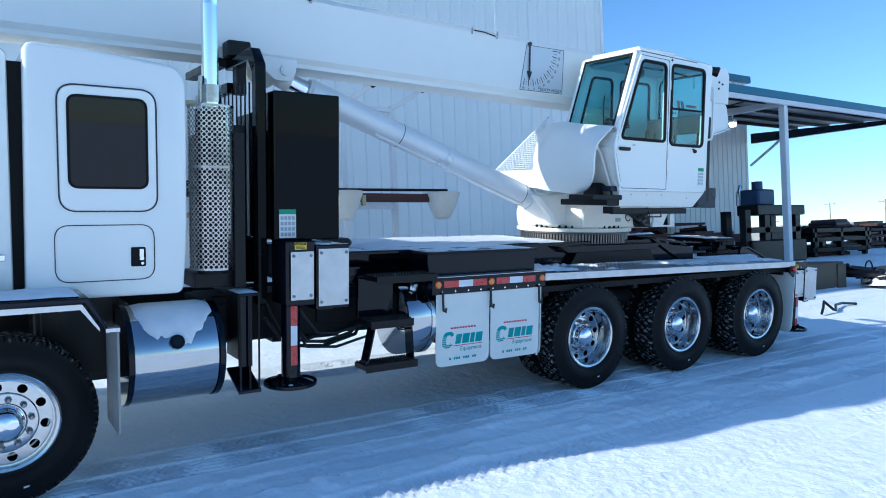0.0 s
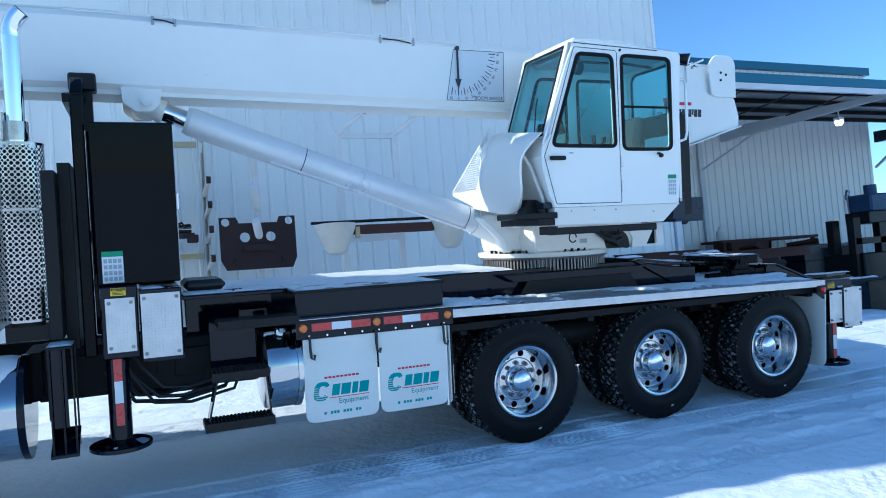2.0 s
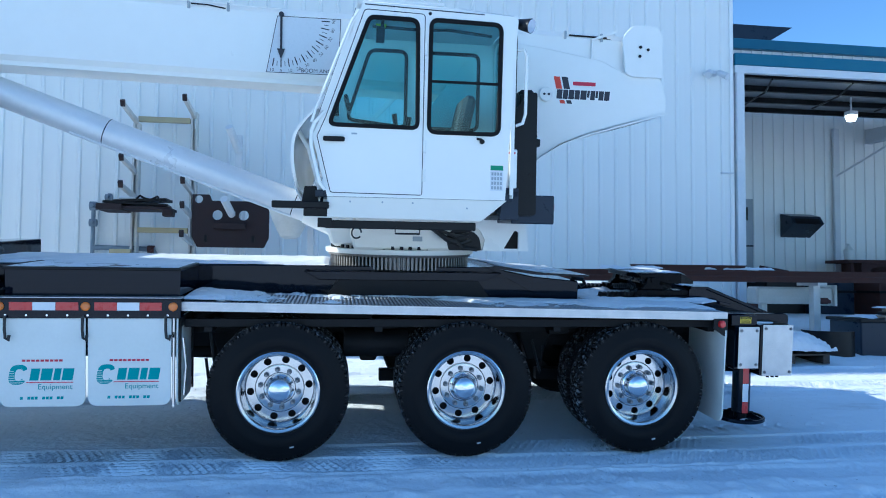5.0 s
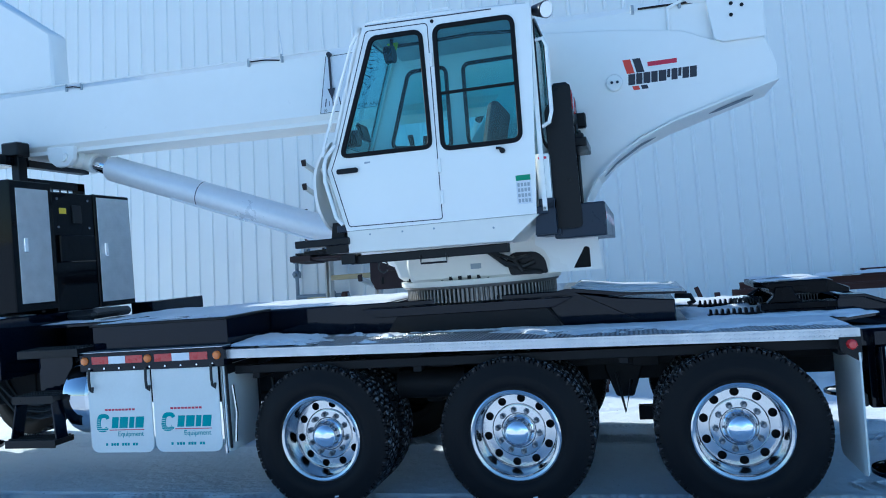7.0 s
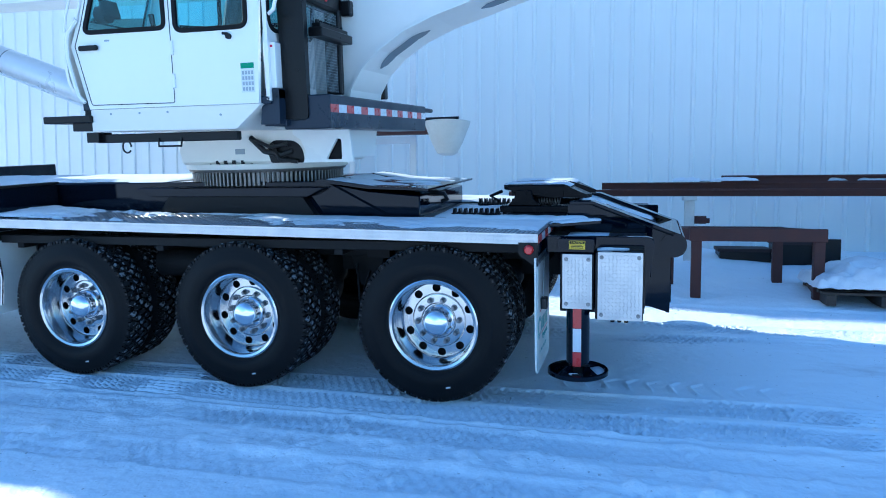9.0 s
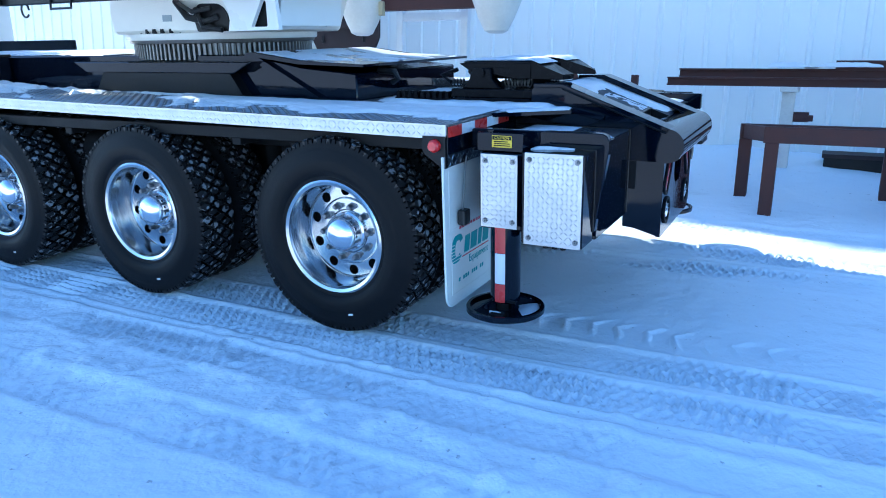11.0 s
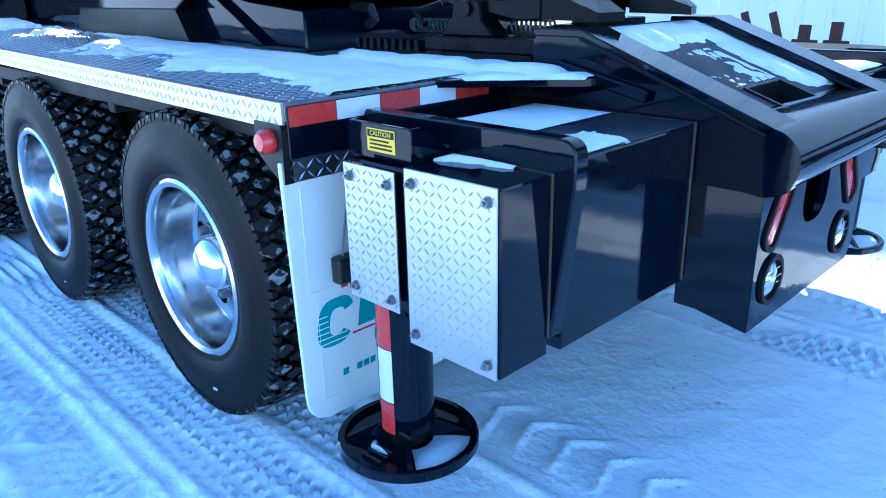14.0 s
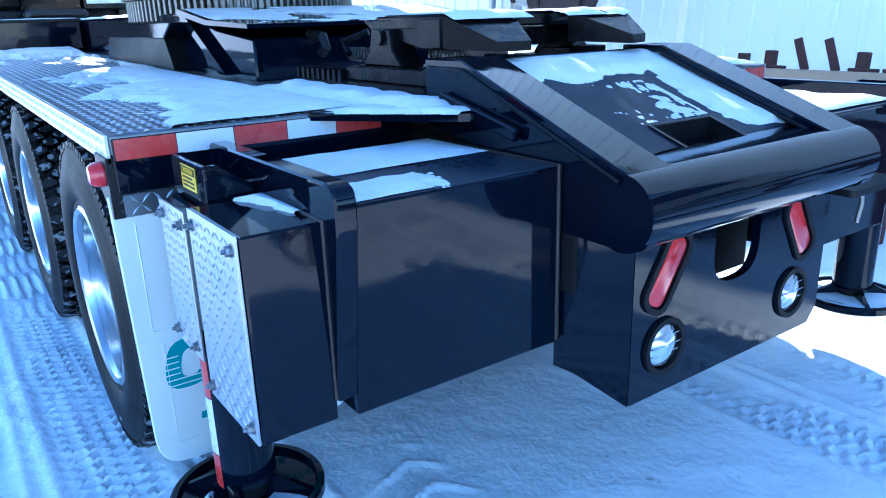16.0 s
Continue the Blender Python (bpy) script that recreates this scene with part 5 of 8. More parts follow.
# outriggers
def tread_cover(x0, x1, z0, z1, y, parent):
    p = part("cover_plate", MB().box(x0, x1, y, y + 0.006, z0, z1, 0.001), PLATE, parent, "bright tread-plate cover")
    part("cover_lugs", MB().lugs((x0, y - 0.0002, z0), (1, 0, 0), (0, 0, 1), x1 - x0, z1 - z0, 0.0215, 0.0195, 0.0018), PLATE, p)
    for x, z in ((x0 + 0.022, z1 - 0.03), (x1 - 0.022, z1 - 0.03), (x0 + 0.022, z0 + 0.03), (x1 - 0.022, z0 + 0.03)):
        part("cover_bolt", MB().cyl((x, y, z), (x, y - 0.003, z), 0.0125, n=16).cyl((x, y - 0.003, z), (x, y - 0.011, z), 0.0095, n=6).cyl((x, y - 0.011, z), (x, y - 0.018, z), 0.0045, n=8), BOLT, p, "dull steel bolt on a washer")


def decal(x0, x1, z0, z1, y, parent):
    d = part("caution_decal", MB().box(x0, x1, y - 0.0012, y, z0, z1, 0), YELLOW, parent, "yellow caution decal", smooth=0)
    h = z1 - z0
    part("decal_band", MB().box(x0 + .003, x1 - .003, y - 0.002, y - 0.0012, z1 - 0.36 * h, z1 - 0.05 * h, 0), BLACKM, d, smooth=0)
    lettering("lettering", "CAUTION", 0.30 * h, at(FRONT, (x0 + x1) / 2, y - 0.0026, z1 - 0.205 * h), YELLOW, d, "yellow lettering")
    for k in range(3):
        part("bar", MB().box(x0 + .01, x1 - .01 - .01 * (k == 2), y - 0.002, y - 0.0012, z0 + (0.12 + 0.17 * k) * h, z0 + (0.2 + 0.17 * k) * h, 0), BLACKM, d, smooth=0)


def foot(cx, cy, z, r, parent):
    f = part("jack_foot", MB().revolve([(0.0, z), (r - 0.008, z), (r, z + 0.006), (r, z + 0.027), (r - 0.004, z + 0.031), (r - 0.018, z + 0.031), (r - 0.022, z + 0.016), (0.0, z + 0.016)], (cx, cy, 0), 'z', 56), BLACK, parent, "round glossy black jack foot with ribs and snow")
    for k in range(4):
        a = -0.72 + k * math.pi / 2
        m = Matrix.Translation((cx, cy, z + 0.014)) @ Matrix.Rotation(a, 4, 'Z')
        t = MB().prism([(0.04, 0.0), (r - 0.024, 0.0), (r - 0.024, 0.012), (0.062, 0.058), (0.04, 0.058)], -0.007, 0.007, 'y')
        part("rib", MB().add([m @ Vector(p) for p in t.v], t.f), BLACK, f)
        t = MB().box(-0.004, 0.004, -0.03, 0.03, 0.0, 0.014).box(0.018, 0.026, -0.034, 0.034, 0.0, 0.014).box(0.040, 0.048, -0.036, 0.036, 0.0, 0.014)
        m2 = Matrix.Translation((cx, cy, z + 0.014)) @ Matrix.Rotation(a + math.pi / 4, 4, 'Z') @ Matrix.Translation((r - 0.095, 0, 0))
        if k == 3:
            part("grip_rib", MB().add([m2 @ Vector(p) for p in t.v], t.f), BLACKM, f)
    part("socket", MB().cyl((cx, cy, z + 0.014), (cx, cy, z + 0.072), 0.050), BLACKM, f)
    for sg in (1, -1):
        part("retainer", MB().box(cx + sg * 0.0125 - 0.0625, cx + sg * 0.0125 + 0.0625, cy - sg * 0.055 - 0.007, cy - sg * 0.055 + 0.007, z + 0.062, z + 0.074, 0.003), BLACKM, f)
    for a0, a1, r0, r1 in ((-0.62, 0.72, 0.066, r - 0.024), (-2.1, -1.25, 0.085, r - 0.065)):
        m = MB()
        n = 18
        for i in range(n):
            for j in range(6):
                q = []
                for aa, jj in ((i, j), (i + 1, j), (i + 1, j + 1), (i, j + 1)):
                    t_ = a0 + (a1 - a0) * aa / n
                    w_ = 1.0 if r1 - r0 > 0.07 else math.sin(math.pi * (0.08 + 0.84 * aa / n)) * (0.75 + 0.25 * math.sin(5 * t_))
                    rr = r0 + (r1 - r0) * jj / 6 * w_
                    q.append((cx + rr * math.cos(t_), cy + rr * math.sin(t_), z + 0.017 + 0.010 * math.sin(math.pi * jj / 6) * math.sin(math.pi * (0.1 + 0.8 * aa / n))))
                m.add(q, [(0, 1, 2, 3)])
        part("foot_snow", m.weld(), SNOW, f, "patch of snow", smooth=60)


def jack(cx, cy, z0, z1, parent, s=1, lift=0.0):
    r = 0.07
    j = part("jack_leg", MB().revolve([(0.0, z0), (r - 0.006, z0), (r, z0 + 0.006), (r, z1), (0.0, z1)], (cx, cy, 0), 'z', 36).cyl((cx, cy, z0 + 0.235), (cx, cy, z0 + 0.237), r + 0.0006, n=36), BLACK, parent, "round glossy black jack leg")
    for k in range(3):
        a, b = max(z0 + 0.006, z0 - 0.05 + lift + 0.147 * k), min(z1, z0 - 0.05 + lift + 0.147 * (k + 1))
        vs = []
        for i in range(9):
            t_ = s * radians(-111 + 42 * i / 8)
            vs += [(cx + (r + 0.001) * math.cos(t_), cy + (r + 0.001) * math.sin(t_), zz) for zz in (a + 0.001, b - 0.001)]
        part("tape", MB().add(vs, [(2 * i, 2 * i + 2, 2 * i + 3, 2 * i + 1) for i in range(8)]), RED if k % 2 == 0 else TAPEW, j, smooth=60)


# rear pair
for s in (1, -1):
    def my(y):
        return y if s == 1 else 2 * 6.93 - y

    def mx(x):
        return x if s == 1 else 18.13 - x
    def slab(x0, x1, y0, y1, z0, z1, bev=0.0):
        return MB().box(min(mx(x0), mx(x1)), max(mx(x0), mx(x1)), min(my(y0), my(y1)), max(my(y0), my(y1)), z0, z1, bev)
    arm = part("outrigger_box", slab(9.03, 9.307, 5.672, 5.828, 0.594, 0.998, 0.004), BLACK, TRUCK, "glossy black outrigger box")
    part("sleeve", slab(8.80, 9.313, 5.868, 6.41, 0.590, 1.016, 0.004), BLACK, arm)
    # thin top sheet, coloured lighter than the box for the sky's reflection
    part("lid", slab(8.805, 9.309, 5.875, 6.405, 1.0165, 1.0205, 0.001), GREYB, arm, "lid with the sky's blue-grey sheen in its colour")
    # stiffening collar over the top and down the rear side, tapering to a point
    c0, c1 = sorted((my(5.826), my(5.870)))
    part("collar", MB().prism(rpoly([(mx(x), z) for x, z in ((8.72, 0.97), (9.30, 0.97), (9.302, 0.635), (9.314, 0.635), (9.364, 0.99), (9.364, 1.072), (8.72, 1.072))], [0, 0, 0, 0.004, 0.02, 0.045, 0.015]), c0, c1, 'y', bev=0.004), BLACK, arm)
    part("weld_bead", MB().tube([(mx(9.309), my(5.826), 0.64), (mx(9.309), my(5.826), 0.998), (mx(9.03), my(5.826), 1.000)], 0.005, 6), WELD, arm)
    part("weld_bead", MB().tube([(mx(9.315), my(6.405), 0.60), (mx(9.315), my(6.405), 1.02), (mx(8.90), my(6.405), 1.022)], 0.006, 6), WELD, arm)
    hs = part("jack_housing", slab(8.82, 9.024, 5.695, 5.826, 0.64, 0.985, 0.006), BLACK, TRUCK, "black jack housing")
    part("head_bracket", MB().prism(rpoly([(mx(8.80), 0.990), (mx(9.018), 0.990), (mx(9.018), 1.071), (mx(8.80), 1.071)], .010), *sorted((my(5.713), my(5.722))), 'y', bev=0.002), BLACK, hs)
    for xc in (8.802, 9.009):
        a, b = sorted((mx(xc), mx(xc + 0.009)))
        part("cheek", MB().prism([(my(5.722), 0.988), (my(5.722), 1.071), (my(5.740), 1.071), (my(5.815), 1.02), (my(5.815), 0.988)], a, b, 'x'), BLACK, hs)
    if s == 1:
        tread_cover(8.838, 9.012, 0.655, 0.985, 5.664, hs)
        tread_cover(9.045, 9.302, 0.595, 1.001, 5.664, arm)
        decal(8.872, 8.967, 1.008, 1.060, 5.7125, hs)
        for x_ in (9.13, 9.17, 9.21):
            part("plug", MB().cyl((x_, 5.72, 0.595), (x_, 5.72, 0.572), 0.013), BLACKM, arm)
    jack(mx(8.924), my(5.752), 0.285, 0.68, TRUCK, s)
    foot(mx(8.924), my(5.752), 0.230, 0.185, TRUCK)
    if s == -1:
        part("foot_cap_snow", MB().revolve([(0.0, 0.262), (0.10, 0.26), (0.150, 0.256), (0.162, 0.247)], (mx(8.924), my(5.752), 0), 'z', 28), SNOW, TRUCK, "disc of snow on the jack foot", smooth=60)
        hk = part("hook_plate", MB().prism(rpoly([(9.38, 7.32), (9.38, 7.55), (9.42, 7.60), (9.50, 7.60), (9.53, 7.55), (9.53, 7.32)], 0.02), 0.83, 0.85, 'z'), BLACKM, TRUCK, "black hook plate with a hanging chain")
        part("chain", MB().tube([(9.44, 7.55, 0.83), (9.445, 7.555, 0.76), (9.44, 7.55, 0.70)], 0.008, 6), GEAR, hk)

# rear mud flaps
for s, ys in ((1, (5.588, 6.18)), (-1, (7.64, 8.22))):
    f = part("mud_flap", MB().prism(rpoly([(ys[0], 0.970), (ys[0] + 0.016, 0.238), (ys[1], 0.238), (ys[1], 0.970)], [0, .085, .085, 0]), 8.680, 8.692, 'x', bev=0.003), POLY, TRUCK, "white plastic mud flap with teal print")
    logo((8.692, ys[0] + 0.004, 0.296), (0, 1, 0), (0, 0, 1), 0.56, 0.605, f)
    for a, b, c, d in ((0.05, 0.54, 0.62, 0.90), (0.07, 0.54, 0.30, 0.58)):
        part("crease", MB().tube([(8.692, ys[0] + a, d), (8.692, ys[0] + a, c), (8.692, ys[0] + b, c), (8.692, ys[0] + b, d)], 0.0022, 5), POLY, f)
    part("flap_hanger", MB().box(8.693, 8.698, ys[0] + 0.004, ys[1], 0.918, 0.972), DECKP, f, "dark tread-plate hanger strip")
    part("hanger_lugs", MB().lugs((8.6982, ys[0] + 0.006, 0.918), (0, 1, 0), (0, 0, 1), 0.56, 0.054, 0.027, 0.030, 0.002), LUG, f)
    part("flap_cable", MB().tube([(8.715, ys[0] + 0.19, 0.95), (8.715, ys[0] + 0.145, 0.70)], 0.003, 5), LUG, f)
    part("flap_weight", MB().prism(rpoly([(8.70, ys[0] + 0.115), (8.74, ys[0] + 0.115), (8.74, ys[0] + 0.18), (8.70, ys[0] + 0.18)], 0.012), 0.635, 0.705, 'z', bev=0.004), HOSE, f, "black rubber block on a cable")

# tail: sloping side plates, round nose and lamp panel
NR = 0.084
for y0 in (6.415, 7.285):
    sp_ = part("tail_plate", MB().prism(rpoly([(8.79, 1.06), (9.297, 0.98), (9.297, 0.865), (9.50, 0.862), (9.56, 0.875), (9.58, 0.985), (8.95, 1.218), (8.79, 1.218)], [0, 0, 0, 0, .05, .08, .04, .03]), y0, y0 + 0.03, 'y'), BLACK, TRUCK, "glossy black sloping tail plate")
    ins = 0.062 if y0 < 7 else -0.030
    part("fold_plate", MB().add([(9.297, y0, 0.522), (9.350, y0 + 0.3 * ins, 0.512), (9.478, y0 + ins, 0.463), (9.478, y0 + ins, 0.90), (9.297, y0, 0.90),
                                 (9.297, y0 + 0.02, 0.522), (9.350, y0 + 0.02 + 0.3 * ins, 0.512), (9.46, y0 + 0.02 + ins, 0.47), (9.46, y0 + 0.02 + ins, 0.90), (9.297, y0 + 0.02, 0.90)],
                                [(0, 1, 2, 3, 4), (9, 8, 7, 6, 5), (0, 5, 6, 1), (1, 6, 7, 2), (2, 7, 8, 3), (3, 8, 9, 4), (4, 9, 5, 0)]), BLACK, sp_, smooth=0)
    cap0, cap1 = (y0 - 0.01, y0 + 0.13) if y0 < 7 else (y0 - 0.10, y0 + 0.04)
    part("slope_cap", MB().prism([(8.95, 1.214), (9.50, 1.006), (9.51, 1.027), (8.96, 1.236), (8.80, 1.236), (8.80, 1.214)], cap0, cap1, 'y', bev=0.004), BLACK, sp_)
    part("weld_bead", MB().tube([(8.96, cap0 - 0.002, 1.212), (9.49, cap0 - 0.002, 1.008)], 0.006, 6), BLACKM, sp_)
part("nose_tube", MB().cyl((9.495, 6.405, 0.945), (9.495, 7.325, 0.945), NR, n=40).box(9.38, 9.50, 6.45, 7.28, 1.015, 1.029, 0.002), BLACK, TRUCK, "glossy black round tail bar")
ov = lambda cy, cz, a, w=0.042, l=0.098: rpoly([(cy + math.cos(a) * l * u - math.sin(a) * w * v, cz + math.sin(a) * l * u + math.cos(a) * w * v) for u, v in ((-1, -1), (1, -1), (1, 1), (-1, 1))], 0.040, 7)
O1, O2 = ov(6.592, 0.772, radians(58)), ov(7.145, 0.772, radians(122))
slot = rpoly([(6.77, 0.865), (6.77, 0.69), (6.96, 0.69), (6.96, 0.865)], [0.01, .085, .085, .01], 7)
panel = part("lamp_panel", MB().prism(rpoly([(6.480, 0.90), (6.480, 0.463), (7.25, 0.463), (7.290, 0.51), (7.290, 0.90)], 0.006), 9.455, 9.478, 'x',
                                      holes=[inset(O1, -0.004), inset(O2, -0.004), circ(6.597, 0.585, 0.072, 28), circ(7.138, 0.585, 0.072, 28), slot]), BLACK, TRUCK, "glossy black lamp panel")
part("inner_web", MB().box(9.22, 9.25, 6.45, 6.74, 0.56, 0.93).box(9.22, 9.25, 6.90, 7.28, 0.575, 0.93).box(9.22, 9.25, 6.74, 6.90, 0.80, 0.93), UNDER, panel)
for o in (O1, O2):
    lamp = part("tail_lamp", MB().prism(inset(o, 0.009), 9.44, 9.482, 'x', bev=0.008, seg=2), REDL, panel, "oval red tail lamp in a black ring")
    part("lamp_ring", MB().prism(inset(o, -0.008), 9.452, 9.485, 'x', holes=[inset(o, 0.007)]), RUBBER, lamp)
for y in (6.597, 7.138):
    lamp = part("reverse_lamp", MB().revolve([(0.0, 9.489), (0.03, 9.486), (0.052, 9.476), (0.057, 9.455), (0.0, 9.45)], (0, y, 0.585), 'x', 32), CLEARL, panel, "round clear reversing lamp")
    part("lamp_ring", MB().revolve([(0.056, 9.45), (0.058, 9.487), (0.072, 9.487), (0.074, 9.45)], (0, y, 0.585), 'x', 32), RUBBER, lamp)
    part("lens_ribs", MB().box(9.476, 9.485, y - 0.046, y + 0.046, 0.611, 0.613, 0).box(9.478, 9.4885, y - 0.05, y + 0.05, 0.589, 0.591, 0).box(9.476, 9.485, y - 0.046, y + 0.046, 0.567, 0.569, 0), ALU, lamp)
# sloping floor between the tail plates with a tow opening
SL = lambda x: 1.185 - (x - 8.95) * 0.36


def floor_strip(x0, x1, y0, y1):
    return [(x0, SL(x0) - 0.02), (x1, SL(x1) - 0.02), (x1, SL(x1)), (x0, SL(x0))], y0, y1, 'y'


for q_ in ((8.84, 9.44, 6.44, 6.74), (8.84, 9.44, 6.98, 7.29), (8.84, 9.285, 6.74, 6.98), (9.405, 9.44, 6.74, 6.98)):
    part("tail_floor", MB().prism(*floor_strip(*q_)), FLOORB, TRUCK, "dark sloping tail floor, tinted for reflected sky, beside a square opening")
lip = MB().box(9.279, 9.291, 6.735, 6.985, SL(9.285) - 0.10, SL(9.285) + 0.006)
for ya, yb in ((6.735, 6.745), (6.975, 6.985)):
    lip.prism([(9.285, SL(9.285) - 0.08), (9.405, SL(9.405) - 0.08), (9.405, SL(9.405) + 0.006), (9.285, SL(9.285) + 0.006)], ya, yb, 'y')
part("opening_lip", lip, BLACKM, TRUCK)
part("gusset_bar", MB().obox(look((9.03, 6.40, 1.105), (9.32, 6.40, 1.04)), 0.02, 0.03, 0.31), BLACK, TRUCK)

# fifth wheel
FY = 6.87
fw = part("fifth_wheel", MB().prism(rpoly([(8.30, 6.61), (8.37, 6.50), (8.60, 6.487), (8.755, 6.50), (8.755, 6.755), (8.67, 6.80), (8.63, 6.87), (8.67, 6.94), (8.755, 6.985), (8.755, 7.24), (8.60, 7.253), (8.37, 7.24), (8.30, 7.13)], [.05, .05, .05, 0, 0, .03, .05, .03, 0, 0, .05, .05, .05]), 1.305, 1.345, 'z', bev=0.006), GREASE, TRUCK, "greasy black fifth-wheel coupling plate")
for s in (1, -1):
    ym = lambda y: y if s == 1 else 2 * FY - y
    vs = [(8.753, ym(6.50), 1.344), (8.753, ym(6.755), 1.344), (8.935, ym(6.665), 1.272), (8.905, ym(6.57), 1.272),
          (8.753, ym(6.50), 1.255), (8.753, ym(6.755), 1.255), (8.935, ym(6.665), 1.246), (8.905, ym(6.57), 1.246)]
    fs = [(0, 1, 2, 3), (7, 6, 5, 4), (0, 3, 7, 4), (3, 2, 6, 7), (2, 1, 5, 6), (1, 0, 4, 5)]
    part("ramp_horn", MB().add(vs, fs if s == -1 else [f[::-1] for f in fs]), GREASE, fw, smooth=0)
    a, b = sorted((ym(6.491), ym(6.515)))
    part("skirt", MB().prism([(8.33, 1.335), (8.40, 1.29), (8.55, 1.272), (8.66, 1.252), (8.753, 1.255), (8.753, 1.335)], a, b, 'y', bev=0.003), GREASE, fw)
    a, b = sorted((ym(6.465), ym(6.55)))
    part("saddle", MB().prism([(8.36, 1.20), (8.59, 1.20), (8.54, 1.25), (8.53, 1.31), (8.42, 1.31), (8.405, 1.25)], a, b, 'y', bev=0.005).cyl((8.475, a - 0.012, 1.285), (8.475, b + 0.012, 1.285), 0.024), GREASE, fw)
    a, b = sorted((ym(6.43), ym(6.60)))
    part("pedestal", MB().box(8.31, 8.80, a, b, 1.155, 1.20).box(8.33, 8.78, a - 0.015, b + 0.015, 1.105, 1.155), GREASE, fw)
    a, b = sorted((ym(6.412), ym(6.47)))
    part("slide_rack", MB().box(7.955, 8.315, a, b, 1.108, 1.150), GREASE, fw)
    teeth = MB()
    for k in range(9):
        teeth.prism([(7.965 + 0.039 * k, 1.148), (7.99 + 0.039 * k, 1.148), (7.985 + 0.039 * k, 1.184), (7.972 + 0.039 * k, 1.184)], a, b, 'y')
    part("rack_teeth", teeth, GREASE, fw)
part("stop_block", MB().box(8.50, 8.655, 7.09, 7.27, 1.11, 1.23), GREASE, fw)
part("locking_gear", MB().box(8.42, 8.66, 6.62, 7.12, 1.245, 1.30).cyl((8.40, 6.5, 1.29), (8.40, 7.0, 1.29), 0.018).tube([(8.31, 6.52, 1.30), (8.24, 6.46, 1.27), (8.30, 6.45, 1.235)], 0.012), GREASE, fw)
sp2 = [(8.13 + 0.21 * k / 90, 6.55 + 0.020 * math.cos(k * 0.75), 1.225 + 0.020 * math.sin(k * 0.75)) for k in range(91)]
part("coil_hose", MB().tube(sp2, 0.005, 5), HOSE, fw, "coiled black air hose")
sp2 = [(8.56 + 0.16 * k / 70, 6.60 + 0.022 * math.cos(k * 0.75), 1.225 + 0.022 * math.sin(k * 0.75)) for k in range(71)]
part("lock_spring", MB().tube(sp2, 0.004, 5), GEAR, fw, "coiled steel spring")
shift()

# ---- crane on the truck ----
# slewing ring
shift(0, 0.20, -0.06)
RX, RY, RZ = 6.245, 6.70, 1.40
ring = part("slewing_ring", MB().revolve([(0.0, RZ), (0.60, RZ), (0.62, RZ + 0.015), (0.585, RZ + 0.02), (0.585, RZ + 0.12), (0.635, RZ + 0.125), (0.645, RZ + 0.15), (0.0, RZ + 0.15)], (RX, RY, 0), 'z', 80), GEAR, TRUCK, "toothed steel slewing ring")
shift()
ME_TOOTH = MB().prism([(-0.0125, 0.0), (0.0125, 0.0), (0.007, 0.032), (-0.007, 0.032)], 0.0, 0.10, 'z').mesh("tooth", 30)
ME_TOOTH.materials.append(GEAR)
shift(0, 0.20, -0.06)
for k in range(110):
    a = 2 * math.pi * k / 110
    o = new("tooth", ME_TOOTH)
    o.parent = ring
    o.location, o.rotation_euler = Vector((RX + 0.585 * math.cos(a), RY + 0.585 * math.sin(a), RZ + 0.02)) + SHIFT, (0, 0, a - math.pi / 2)

# turret: flange, pedestal and side plates
turret = part("turret", MB().revolve([(0.0, 1.545), (0.655, 1.545), (0.66, 1.555), (0.66, 1.585), (0.0, 1.59)], (RX, RY, 0), 'z', 64)
              .prism(rpoly([(5.82, 1.585), (6.90, 1.585), (7.02, 1.90), (5.84, 1.95), (5.79, 1.72)], 0.03), 6.10, 7.22, 'y', bev=0.02), BOUNCEW, TRUCK, "white crane turret, tinted warm for bounced light")
nb = 26
for k in range(nb):
    a = math.pi * (1.0 + (k + 0.5) / nb)
    part("ring_bolt", MB().cyl((RX + 0.60 * math.cos(a), RY + 0.60 * math.sin(a), 1.587), (RX + 0.60 * math.cos(a), RY + 0.60 * math.sin(a), 1.615), 0.016, n=6), BLACKM, turret)
part("maker_tag", MB().box(6.30, 6.38, 6.096, 6.10, 1.66, 1.70, 0), GREYD, turret)
# the wall is not cut; a black plate paints the opening's dark inside
part("port", MB().prism(rpoly([(6.60, 1.592), (6.875, 1.592), (6.86, 1.70), (6.80, 1.755), (6.62, 1.76), (6.57, 1.70)], [.02, .02, .04, .04, .04, .04]), 6.094, 6.099, 'y'), BLACKM, turret, "flat black plate for the shade inside a hose opening")
part("port_hose", MB().tube([(6.45, 6.080, 1.78), (6.58, 6.040, 1.68), (6.70, 6.070, 1.65), (6.78, 6.100, 1.68)], 0.022).tube([(6.5, 6.060, 1.76), (6.64, 6.020, 1.71), (6.76, 6.060, 1.73)], 0.014).tube([(6.62, 6.07, 1.73), (6.70, 6.04, 1.62), (6.83, 6.07, 1.60)], 0.016), HOSE, turret)
shift(0, 0.24, -0.06)
PLT = rpoly([(5.95, 1.60), (6.90, 1.60), (7.08, 1.62), (7.14, 1.95), (7.16, 2.08), (7.26, 2.25), (7.41, 2.40), (7.60, 2.53), (7.83, 2.62), (8.23, 2.74), (8.55, 2.82), (8.56, 2.93), (8.50, 3.13), (8.16, 3.16),
              (7.95, 3.26), (7.45, 3.34), (6.90, 3.40), (6.3, 2.6)], 0.03, 3)
